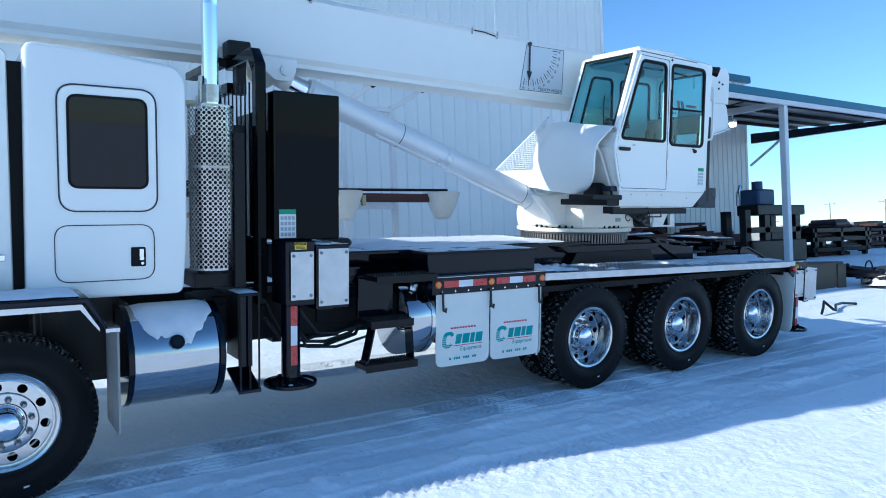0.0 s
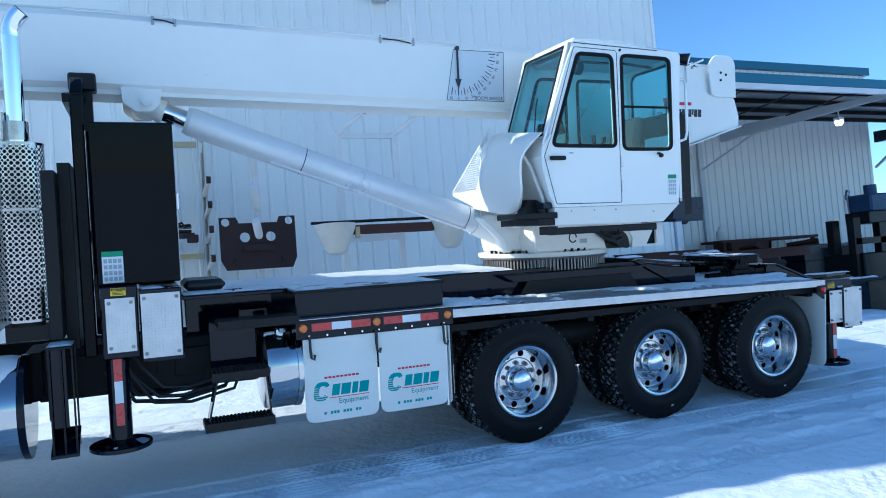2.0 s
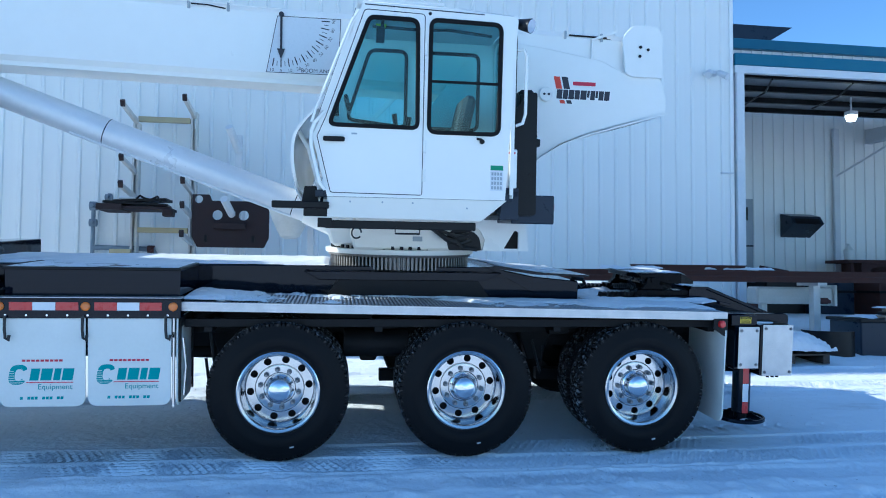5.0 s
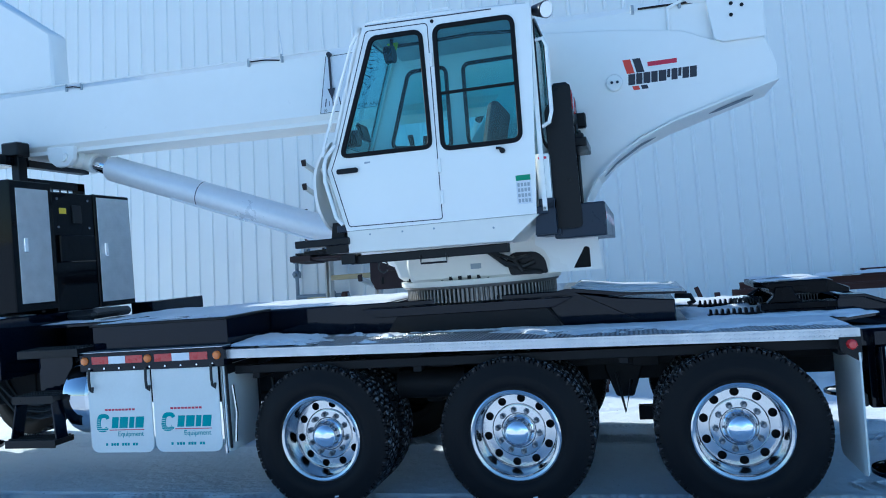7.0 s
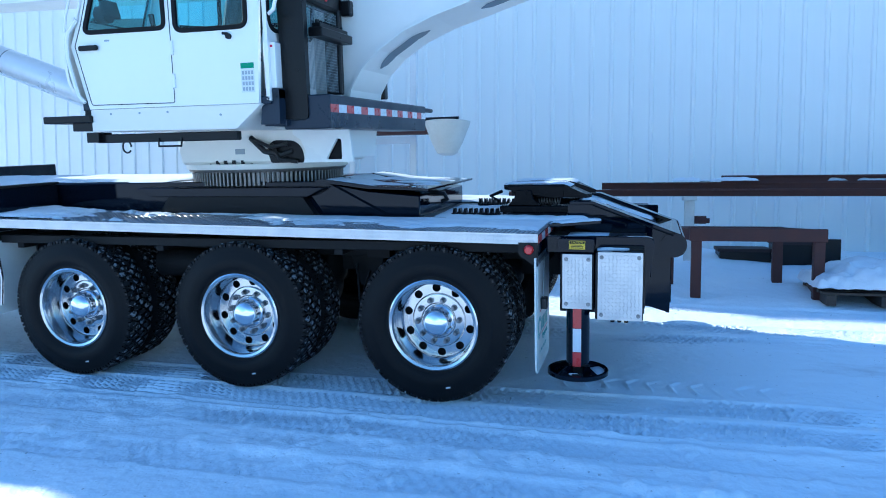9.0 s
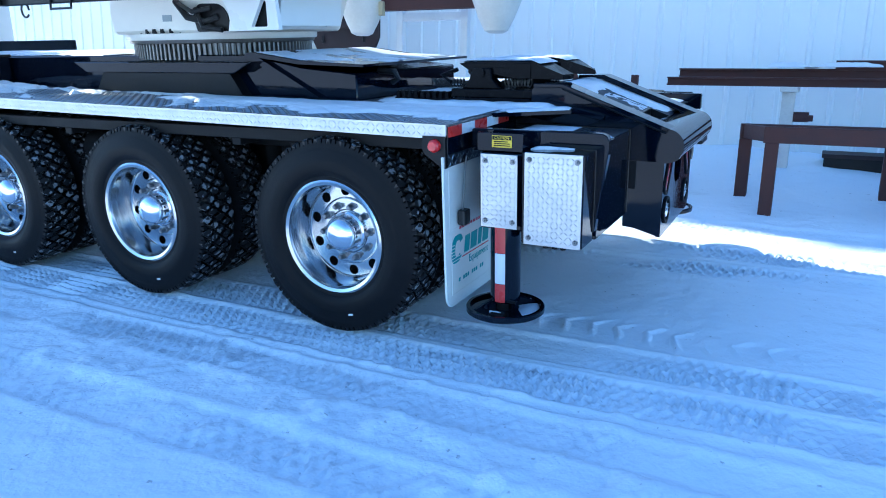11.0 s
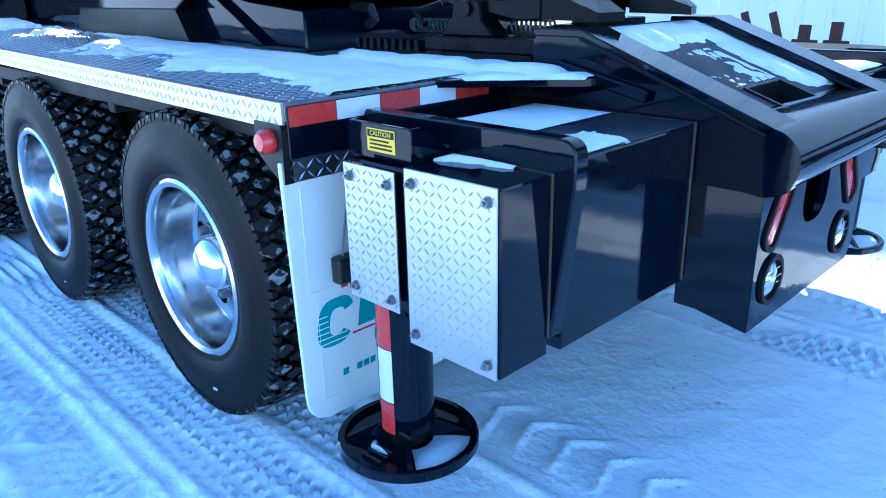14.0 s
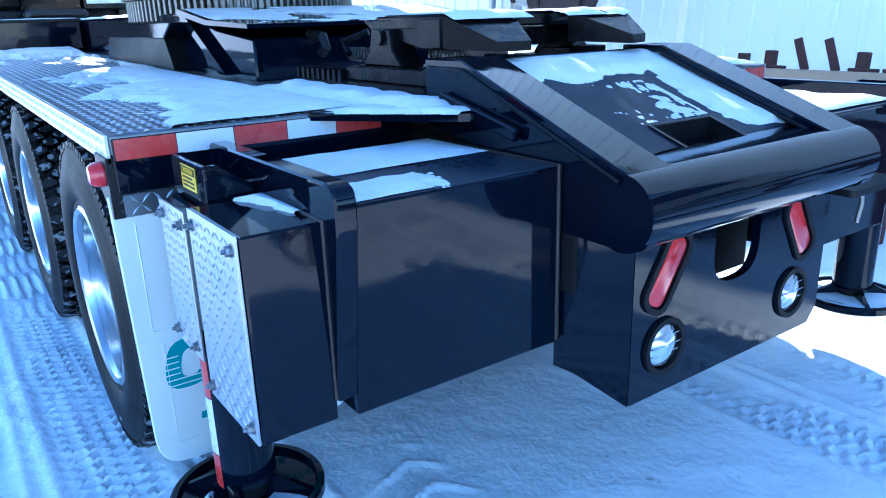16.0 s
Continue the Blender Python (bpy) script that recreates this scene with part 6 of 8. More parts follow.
for y0 in (6.265, 6.80):
    sp_ = part("side_plate", MB().prism(PLT, y0, y0 + 0.035, 'y', bev=0.004), BOOMW, TRUCK, "white turret side plate with curved lower edge")
    if y0 > 6.5:
        continue
    # one flange along the curve under both plates; long slots are painted-on grey shade
    cur = [(7.10, 1.62), (7.15, 1.98), (7.18, 2.12), (7.27, 2.27), (7.41, 2.40), (7.60, 2.52), (7.83, 2.615), (8.05, 2.68), (8.30, 2.755), (8.56, 2.83)]
    fl = MB()
    for (xa, za), (xb, zb) in zip(cur[:-1], cur[1:]):
        n = Vector((zb - za, 0, -(xb - xa))).normalized() * 0.014
        ya, yb = y0 - 0.035, 6.87
        fl.add([(xa, ya, za), (xb, ya, zb), (xb, yb, zb), (xa, yb, za), (xa + n.x, ya, za + n.z), (xb + n.x, ya, zb + n.z), (xb + n.x, yb, zb + n.z), (xa + n.x, yb, za + n.z)],
               [(0, 1, 2, 3), (7, 6, 5, 4), (0, 4, 5, 1), (1, 5, 6, 2), (2, 6, 7, 3), (3, 7, 4, 0)])
    part("curved_flange", fl.weld(), BOOMW, sp_)
    for i0, i1 in ((3, 6), (7, 9)):
        k = MB()
        pts = []
        for q in range(i0 * 4 + 1, i1 * 4 - 1):
            i_, f_ = divmod(q, 4)
            (xa, za), (xb, zb) = cur[i_], cur[i_ + 1]
            n = Vector((zb - za, 0, -(xb - xa))).normalized() * 0.017
            e_ = (q - i0 * 4 - 1) / (i1 * 4 - 3 - i0 * 4)
            wv = 0.085 * math.sqrt(max(0.02, 1 - abs(2 * e_ - 1) ** 4))
            pts.append((xa + (xb - xa) * f_ / 4 + n.x, za + (zb - za) * f_ / 4 + n.z, wv))
        for (p, q, w0), (r, s_, w1) in zip(pts[:-1], pts[1:]):
            k.add([(p, 6.54 - w0, q), (r, 6.54 - w1, s_), (r, 6.54 + w1, s_), (p, 6.54 + w0, q)], [(3, 2, 1, 0)])
        part("flange_slot_shade", k, PIPEG, sp_, "grey face painted as the shade inside a flange slot", smooth=0)
part("rear_web", MB().box(6.90, 7.06, 6.30, 6.80, 1.60, 1.95, 0.02), BOOMW, turret)
part("head_web", MB().box(7.95, 8.52, 6.30, 6.80, 2.80, 3.12, 0.02), BOOMW, turret)
part("leg_gusset", MB().prism([(6.80, 1.90), (7.24, 1.90), (7.27, 1.592), (6.88, 1.592), (6.90, 1.68), (6.86, 1.76), (6.80, 1.80)], 6.03, 6.06, 'y', holes=[rpoly([(7.06, 1.612), (7.185, 1.612), (7.185, 1.755), (7.15, 1.765)], 0.012)]).prism([(6.85, 1.59), (6.97, 1.59), (7.05, 1.92), (6.80, 1.92)], 6.10, 6.28, 'y', bev=0.01), BOOMW, turret)
# black block set behind the gusset's hole as its shade
part("gusset_shade", MB().box(7.03, 7.20, 6.075, 6.085, 1.60, 1.78), UNDER, turret)
hinge = part("pivot_pin", MB().revolve([(0.0, 6.235), (0.055, 6.235), (0.062, 6.243), (0.062, 6.265), (0.0, 6.265)], (7.45, 0, 2.945), 'y', 28), BOOMW, TRUCK)
for dx in (-0.018, 0.022):
    part("pin_bolt", MB().cyl((7.45 + dx, 6.236, 2.945), (7.45 + dx, 6.228, 2.945), 0.011, n=6), GREYB, hinge)
tailp = part("sheave_plate", MB().prism(rpoly([(8.16, 3.16), (8.22, 3.13), (8.50, 3.13), (8.50, 3.50), (8.44, 3.58), (8.22, 3.58), (8.12, 3.47)], [.02, .0, .0, .04, .05, .05, .05]), 6.235, 6.262, 'y', bev=0.005), BOOMW, TRUCK, "white winch side plate with bolts")
for x, z in ((8.29, 3.39), (8.36, 3.37), (8.285, 3.31)):
    part("plate_bolt", MB().cyl((x, 6.236, z), (x, 6.226, z), 0.014, n=6), BLACKM, tailp)
wd = part("winch_drum", MB().cyl((8.02, 6.30, 3.36), (8.02, 6.98, 3.36), 0.10, n=28), BLACKM, TRUCK, "dark cable drum behind a bent guard")
part("drum_hood", MB().revolve([(0.125, 6.30), (0.135, 6.30), (0.135, 6.98), (0.125, 6.98)], (8.02, 0, 3.335), 'y', 16, radians(95), radians(215)), WOOD, wd, "tan bent drum hood")
part("drum_guard", MB().box(7.855, 7.875, 6.265, 6.29, 3.27, 3.44, 0.004).prism([(7.855, 3.425), (8.09, 3.515), (8.09, 3.535), (7.855, 3.445)], 6.265, 6.29, 'y').box(7.855, 7.875, 6.99, 7.01, 3.27, 3.44, 0.004).box(7.855, 7.875, 6.29, 6.99, 3.425, 3.445, 0.004), BOOMW, wd)
part("guard_rod", MB().cyl((7.66, 6.30, 3.475), (8.0, 6.30, 3.468), 0.008, n=8), BLACKM, wd)

# boom
BX0, BX1, BY0, BY1 = -6.4, 8.2, 6.295, 6.76
sec = lambda x: [(BY0 + 0.035, 3.02 - 0.012 * 0), (BY0, 3.06), (BY0, 3.55), (BY0 + 0.04, 3.60), (BY1 - 0.04, 3.60), (BY1, 3.55), (BY1, 3.06), (BY1 - 0.035, 3.02)]
bv = MB()
zs = lambda x: 0.03 if x < 2 else 0.03 - 0.022 * (x - 2)
k8 = 8
vs = []
for x in (BX0, 2.0, 4.5, 7.0, BX1):
    vs += [(x, y, z + zs(x)) for y, z in sec(x)]
fs = [tuple(range(k8 - 1, -1, -1)), tuple(range(4 * k8, 5 * k8))]
for i in range(4):
    fs += [(i * k8 + j, i * k8 + (j + 1) % k8, (i + 1) * k8 + (j + 1) % k8, (i + 1) * k8 + j) for j in range(k8)]
bv.add(vs, [f[::-1] for f in fs])
boom = part("boom", bv, BOOMW, TRUCK, "long white telescopic boom")
part("boom_nose", MB().box(BX0 - 0.6, BX0, BY0 + 0.05, BY1 - 0.05, 3.05, 3.55, 0.02), BOOMW, boom)
# added plate, out of view, that blocks the sun over the near ground
part("unseen_shade_plate", MB().prism([(-2.3, 3.64), (2.4, 3.64), (2.4, 4.15), (1.5, 4.78), (-2.3, 4.78)], BY0 + 0.08, BY0 + 0.30, 'y', bev=0.02), BOOMW, boom, "unseen white plate added on the boom to cast shade")
part("bottom_strip", MB().prism([(0.3, 2.985 + 0.03), (2.0, 2.985 + 0.03), (7.0, 2.985 - 0.08), (7.0, 3.02 - 0.08), (2.0, 3.02 + 0.03), (0.3, 3.02 + 0.03)], BY0 + 0.04, BY1 - 0.04, 'y'), BOOMW, boom, "white strip along the underside of the boom")
part("cable_run", MB().tube([(2.0, BY0 - 0.008, 3.62), (2.75, BY0 - 0.01, 3.615), (2.80, BY0 - 0.012, 3.60), (4.45, BY0 - 0.01, 3.565), (5.2, BY0 - 0.008, 3.545)], 0.007, 6), BOOMW, boom)
for x in (2.78, 2.62, 4.47, 4.78, 7.62, 7.95):
    part("cable_clip", MB().box(x - 0.012, x + 0.012, BY0 - 0.016, BY0, 3.53 + zs(x), 3.60 + zs(x)), GREYD, boom)
for xa, xb in ((2.62, 2.78), (4.49, 4.76)):
    part("cable_loop", MB().tube([(xa, BY0 - 0.012, 3.57 + zs(xa)), ((xa + xb) / 2, BY0 - 0.014, 3.565 + zs(xa)), (xb, BY0 - 0.012, 3.55 + zs(xb))], 0.006, 6), BLACKM, boom)
part("whip_aerial", MB().tube([(4.78, BY0 + 0.02, 3.55), (4.76, BY0 + 0.02, 3.78)], 0.004, 5), TAPEW, boom)

# boom angle dial
dial = part("angle_dial", MB().prism([(5.085, 3.025), (5.675, 3.025), (5.69, 3.49), (5.17, 3.49)], BY0 - 0.004, BY0 - 0.0005, 'y'), TAPEW, boom, "white boom angle dial with black graduations", smooth=0)
O = [(5.085, 3.025), (5.675, 3.025), (5.69, 3.49), (5.17, 3.49)]
part("dial_border", MB().prism(O, BY0 - 0.0055, BY0 - 0.004, 'y', holes=[inset(O, 0.005)]), DARKD, dial, smooth=0)
PX, PZ_ = 5.205, 3.485
for deg in range(-10, 91, 5):
    a = radians(deg)
    d = Vector((math.sin(a), 0, -math.cos(a)))
    n = Vector((math.cos(a), 0, math.sin(a)))
    r0, r1, w = (0.325, 0.395, 0.0045) if deg % 10 == 0 else (0.345, 0.385, 0.0025)
    c = Vector((PX, BY0 - 0.0045, PZ_ - 0.02))
    part("graduation", MB().add([c + d * r0 - n * w, c + d * r1 - n * w, c + d * r1 + n * w, c + d * r0 + n * w], [(0, 1, 2, 3)]), DARKD, dial, smooth=0)
    if deg % 10 == 0:
        p = c + d * 0.425
        lettering("lettering", str(abs(deg)), 0.036, at(FRONT, p.x, BY0 - 0.0048, p.z, max(0, deg) * 0.85), DARKD, dial)
lettering("lettering", "BOOM ANGLE", 0.046, at(FRONT, 5.515, BY0 - 0.0048, 3.052), DARKD, dial, "black lettering")
part("pointer", MB().prism([(PX - 0.009, 3.49), (PX + 0.009, 3.49), (PX + 0.009, 3.22), (PX + 0.032, 3.22), (PX, 3.13), (PX - 0.032, 3.22), (PX - 0.009, 3.22)], BY0 - 0.02, BY0 - 0.014, 'y'), DARKD, dial, "black hanging pointer", smooth=0)
part("pointer_pivot", MB().cyl((PX, BY0, 3.50), (PX, BY0 - 0.026, 3.50), 0.02), DARKD, dial)

# maker's mark on the turret plate, as plain shapes
mk = part("brand_panel", MB().box(7.50, 8.10, 6.2625, 6.2645, 2.87, 3.11, 0), BOOMW, TRUCK, "red and dark brand mark shapes", smooth=0)


def qd(pts, m, nm="mark_block"):
    part(nm, MB().add([(x, 6.2615, z) for x, z in pts], [tuple(range(len(pts)))]), m, mk, smooth=0)


qd([(7.545, 3.00), (7.60, 3.00), (7.575, 3.105), (7.52, 3.105)], ORANGED)
qd([(7.615, 3.00), (7.67, 3.00), (7.645, 3.105), (7.59, 3.105)], DARKD)
qd([(7.585, 2.875), (7.63, 2.875), (7.62, 2.905), (7.575, 2.905)], ORANGED)
qd([(7.645, 2.875), (7.69, 2.875), (7.68, 2.905), (7.635, 2.905)], DARKD)
qd([(7.695, 3.035), (7.90, 3.035), (7.90, 3.068), (7.695, 3.068)], REDD)
for x, w in ((7.548, 0.05), (7.604, 0.045), (7.655, 0.05), (7.711, 0.045), (7.762, 0.055), (7.823, 0.022), (7.852, 0.042), (7.90, 0.022), (7.928, 0.045), (7.979, 0.048)):
    qd([(x, 2.915 if w > 0.03 else 2.935), (x + w, 2.915 if w > 0.03 else 2.935), (x + w + 0.006, 2.995), (x + 0.006, 2.995)], DARKD)

# lift cylinder
CY = 6.53
P0, P1, P2, P3 = Vector((2.53, CY, 2.97)), Vector((2.68, CY, 2.91)), Vector((2.865, CY, 2.838)), Vector((5.42, CY, 1.915))
cylinder = part("lift_cylinder", MB().cyl(P2, P3, 0.118, n=40).cyl(P2 - (P3 - P2).normalized() * 0.03, P2, 0.105, 0.112, n=40), SILVERP, TRUCK, "pale silver hydraulic lift cylinder")
part("rod", MB().cyl(P1, P2, 0.075, n=32), CHROME, cylinder, "polished steel rod")
part("rod_eye", MB().cyl(P0 + Vector((0, -0.16, 0)), P0 + Vector((0, 0.16, 0)), 0.10).cyl(P0, P1, 0.085, 0.10), BOOMW, cylinder)
for ya in (CY - 0.25, CY + 0.20):
    part("rod_lug", MB().prism(rpoly([(2.36, 3.06), (2.66, 3.05), (2.64, 2.93), (2.58, 2.87), (2.46, 2.87), (2.37, 2.94)], 0.02), ya, ya + 0.05, 'y', bev=0.005), BOOMW, boom)
part("lug_pin", MB().cyl((2.545, CY - 0.28, 2.958), (2.545, CY - 0.20, 2.958), 0.045).cyl((2.545, CY - 0.285, 2.958), (2.545, CY - 0.28, 2.958), 0.03, n=8), BOOMW, boom)
for f in (0.36, 0.96):
    q = P2.lerp(P3, f)
    d = (P3 - P2).normalized()
    part("seam_band", MB().cyl(q - d * 0.004, q + d * 0.004, 0.1195, n=40, caps=False), GREYB, cylinder)
part("cylinder_foot", MB().cyl(P3, P3.lerp(Vector((5.75, CY, 1.80)), 1.0), 0.13, 0.16).prism([(5.35, 1.95), (5.9, 2.0), (5.95, 1.60), (5.64, 1.60), (5.6, 1.72)], CY - 0.2, CY + 0.2, 'y', bev=0.03), BOOMW, TRUCK)
part("side_tube", MB().tube([tuple(P2.lerp(P3, f) + Vector((0, -0.06, -0.115))) for f in (0.25, 0.5, 0.75, 0.95)], 0.012), SILVERP, cylinder)

shift(0.025, 0.17, 0.028)
# operator's cab
CB0, CB1 = 5.445, 6.19
side = [(5.585, 1.905), (6.885, 1.905), (6.955, 3.225), (6.93, 3.25), (5.83, 3.29), (5.795, 3.27), (5.535, 2.47), (5.475, 2.33)]
W1 = rpoly([(5.575, 2.405), (6.235, 2.40), (6.225, 3.195), (5.86, 3.20)], [.07, .06, .07, .05], 6)
W2 = rpoly([(6.295, 2.375), (6.835, 2.375), (6.84, 3.195), (6.30, 3.205)], .07, 6)
cab = part("operator_cab", MB().prism(side, CB0, CB0 + 0.03, 'y', holes=[inset(W1, 0.02), inset(W2, 0.02)]), WHITE, TRUCK, "white steel operator's cab with tinted windows")
FW = rpoly([(5.72, 2.55), (6.2, 2.5), (6.2, 3.12), (5.9, 3.12)], .06, 6)
FW2 = rpoly([(6.33, 2.5), (6.80, 2.5), (6.80, 3.12), (6.33, 3.12)], .06, 6)
part("far_wall", MB().prism(side, CB1 - 0.03, CB1, 'y', holes=[FW, FW2]), WHITE, cab)
part("roof", MB().prism([(5.80, 3.262), (6.93, 3.235), (6.93, 3.26), (6.50, 3.29), (5.83, 3.305)], CB0 + 0.005, CB1, 'y', bev=0.01).box(5.86, 6.42, CB0 + 0.05, CB1 - 0.05, 3.296, 3.335, 0.012), WHITE, cab)
RW = rrect(CB0 + 0.045, 2.36, CB1 - 0.045, 3.18, 0.10, 6)
part("rear_wall", MB().prism([(CB0 + 0.031, 1.92), (CB1 - 0.031, 1.92), (CB1 - 0.031, 3.23), (CB0 + 0.031, 3.23)], 6.925, 6.953, 'x', holes=[RW]), WHITE, cab)
part("rear_gasket_ring", MB().prism(inset(RW, -0.006), 6.948, 6.962, 'x', holes=[inset(RW, 0.02)]), RUBBER, cab)
part("rear_pane", MB().prism(inset(RW, 0.004), 6.938, 6.944, 'x'), GLASS, cab, "tinted rear window").visible_shadow = False
part("floor", MB().box(5.5, 6.95, CB0 + 0.031, CB1 - 0.031, 1.90, 1.95), GREYB, cab)
part("skirt", MB().prism([(5.585, 1.755), (6.71, 1.745), (6.90, 1.903), (5.585, 1.903)], CB0 + 0.004, CB1, 'y', bev=0.004), BOUNCEW, cab, "white lower skirt, tinted warm for bounced light")
for x in (5.75, 5.98, 6.2, 6.6):
    part("rivet", MB().cyl((x, CB0 + 0.004, 1.87 - 0.03 * (x > 6.5)), (x, CB0 - 0.001, 1.87 - 0.03 * (x > 6.5)), 0.007, n=8), GREYD, cab)
for nm, o in (("front_gasket", W1), ("rear_gasket", W2)):
    part(nm, MB().prism(inset(o, -0.004), CB0 - 0.010, CB0 + 0.012, 'y', holes=[inset(o, 0.026)], bev=0.003), RUBBER, cab, "black rubber window gasket")
for nm, o in (("front_pane", W1), ("rear_side_pane", W2)):
    part(nm, MB().prism(inset(o, 0.022), CB0 + 0.006, CB0 + 0.011, 'y'), GLASS, cab, "blue-green tinted glass").visible_shadow = False
part("slider_rail", MB().box(6.32, 6.82, CB0 - 0.006, CB0 + 0.014, 2.745, 2.763, 0.002), RUBBER, cab)
for nm, o in (("far_pane", FW), ("far_rear_pane", FW2)):
    part(nm, MB().prism(o, CB1 - 0.016, CB1 - 0.011, 'y'), GLASS, cab).visible_shadow = False
    part("far_gasket", MB().prism(inset(o, -0.012), CB1 - 0.04, CB1 - 0.028, 'y', holes=[inset(o, 0.016)]), RUBBER, cab)
# door outline, handle, hinges
DO = rpoly([(5.605, 1.93), (6.268, 1.925), (6.268, 3.232), (5.83, 3.245), (5.565, 2.47), (5.505, 2.33)], [.02, .02, .03, .03, 0, 0])
part("door_seam", MB().prism(DO, CB0 - 0.0015, CB0 + 0.001, 'y', holes=[inset(DO, 0.006)]), DARKD, cab, smooth=0)
part("door_handle", MB().prism(rrect(5.55, 2.295, 5.705, 2.33, 0.016), CB0 - 0.025, CB0 - 0.008, 'y', bev=0.004).box(5.57, 5.60, CB0 - 0.01, CB0, 2.302, 2.322), BLACKM, cab, "black door handle")
for z in (2.07, 2.28, 2.98):
    part("hinge", MB().cyl((6.275, CB0 - 0.008, z - 0.045), (6.275, CB0 - 0.008, z + 0.045), 0.011, n=10), WHITE, cab)
part("lock", MB().cyl((6.70, CB0, 2.33), (6.70, CB0 - 0.02, 2.33), 0.018).cyl((6.695, CB0 - 0.01, 2.345), (6.66, CB0 - 0.014, 2.35), 0.009), BLACKM, cab)
part("fastener", MB().cyl((6.30, CB0, 3.235), (6.30, CB0 - 0.006, 3.235), 0.012, n=12), BLACKM, cab)
part("door_tag", MB().box(5.75, 5.79, CB0 - 0.0015, CB0, 2.35, 2.362, 0), GREYD, cab)
part("roof_gutter", MB().prism([(5.83, 3.272), (6.70, 3.248), (6.70, 3.254), (5.83, 3.279)], CB0 - 0.004, CB0 + 0.001, 'y'), DARKD, cab)
# windscreen with pillars, in the slanting front
FA, FB = Vector((5.535, 0, 2.47)), Vector((5.80, 0, 3.275))
fd = (FB - FA)


def front_quad(y0, y1, f0, f1, th, off=0.0):
    n = Vector((fd.z, 0, -fd.x)).normalized() * -1
    a, b = FA + fd * f0 + n * off, FA + fd * f1 + n * off
    vs = [(a.x, y0, a.z), (a.x, y1, a.z), (b.x, y1, b.z), (b.x, y0, b.z)]
    vs += [(x + n.x * th, y, z + n.z * th) for x, y, z in vs]
    return vs, [(0, 1, 2, 3), (7, 6, 5, 4), (0, 4, 5, 1), (1, 5, 6, 2), (2, 6, 7, 3), (3, 7, 4, 0)]


part("windscreen", MB().add(*front_quad(CB0 + 0.05, CB1 - 0.05, 0.04, 0.96, 0.006)), GLASS, cab, "tinted windscreen", smooth=0).visible_shadow = False
wp = MB()
for q in ((CB0, CB0 + 0.05, 0, 1), (CB1 - 0.05, CB1, 0, 1), (CB0, CB1, 0.0, 0.045), (CB0, CB1, 0.955, 1.0)):
    wp.add(*front_quad(*q, 0.03, -0.01))
part("front_pillar", wp, WHITE, cab)
wg = MB()
for q in ((CB0 + 0.045, CB0 + 0.065, 0.03, .97), (CB1 - 0.065, CB1 - 0.045, 0.03, .97), (CB0 + .05, CB1 - .05, 0.03, 0.055), (CB0 + .05, CB1 - .05, 0.945, 0.97)):
    wg.add(*front_quad(*q, 0.008, 0.018))
part("screen_gasket", wg, RUBBER, cab)
part("lower_front", MB().prism([(5.475, 2.33), (5.535, 2.47), (5.56, 2.46), (5.50, 2.33), (5.61, 1.91), (5.585, 1.905)], CB0 + 0.031, CB1 - 0.031, 'y'), WHITE, cab)
part("wiper", MB().tube([(5.52, 5.62, 2.50), (5.60, 5.70, 2.78), (5.63, 5.72, 2.85)], 0.006), BLACKM, cab)
part("dash_blower", MB().cyl((5.58, 5.62, 2.56), (5.66, 5.62, 2.56), 0.06), BLACKM, cab)
# inside
seat = part("operator_seat", MB().box(6.22, 6.62, 5.60, 6.02, 2.20, 2.32, 0.03).obox(Matrix.Translation((6.60, 5.81, 2.48)) @ pose(0, 0, 0, 0, 12, 0), 0.10, 0.40, 0.44, 0.03), SEAT, cab, "dark operator's seat")
part("seat_box", MB().box(6.25, 6.60, 5.62, 6.0, 1.95, 2.20), BLACKM, seat)
part("console", MB().box(6.0, 6.45, 5.50, 5.58, 2.2, 2.40, 0.02).cyl((6.08, 5.54, 2.40), (6.06, 5.54, 2.52), 0.014, 0.02).cyl((6.16, 5.54, 2.40), (6.17, 5.54, 2.50), 0.014, 0.02), BLACKM, cab)
part("monitor", MB().obox(Matrix.Translation((5.72, 5.56, 2.58)) @ pose(0, 0, 0, 0, -15, 0), 0.03, 0.16, 0.12, 0.008), BLACKM, cab)
part("cabin_lining", MB().box(5.86, 6.90, CB0 + 0.032, CB1 - 0.032, 3.205, 3.23), CABIN, cab)
part("roof_fan", MB().cyl((5.92, 5.58, 3.10), (5.98, 5.58, 3.10), 0.06).cyl((5.96, 5.58, 3.12), (5.97, 5.58, 3.21), 0.012), BLACKM, cab)
part("yellow_tag", MB().prism([(5.92, 3.19), (6.00, 3.19), (5.98, 3.14), (5.94, 3.12)], 5.62, 5.64, 'y'), HIVIS, cab, "bright yellow paper tag")
part("roof_wiring", MB().tube([(5.9, 5.7, 3.19), (6.2, 5.62, 3.16), (6.5, 5.7, 3.19), (6.8, 5.65, 3.15)], 0.012), HOSE, cab)
# grab rails
part("grab_rail", MB().tube([(6.955, 5.50, 3.02), (7.01, 5.47, 3.02), (7.03, 5.47, 2.97), (7.03, 5.47, 2.55), (7.01, 5.47, 2.48), (6.955, 5.5, 2.46)], 0.013), WHITE, cab, "white grab rail")
part("grab_rail", MB().tube([(5.56, 5.42, 2.50), (5.49, 5.41, 2.42), (5.47, 5.41, 2.36), (5.47, 5.41, 2.25), (5.53, 5.41, 2.0), (5.57, 5.42, 1.95)], 0.014), WHITE, cab, "white grab rail")
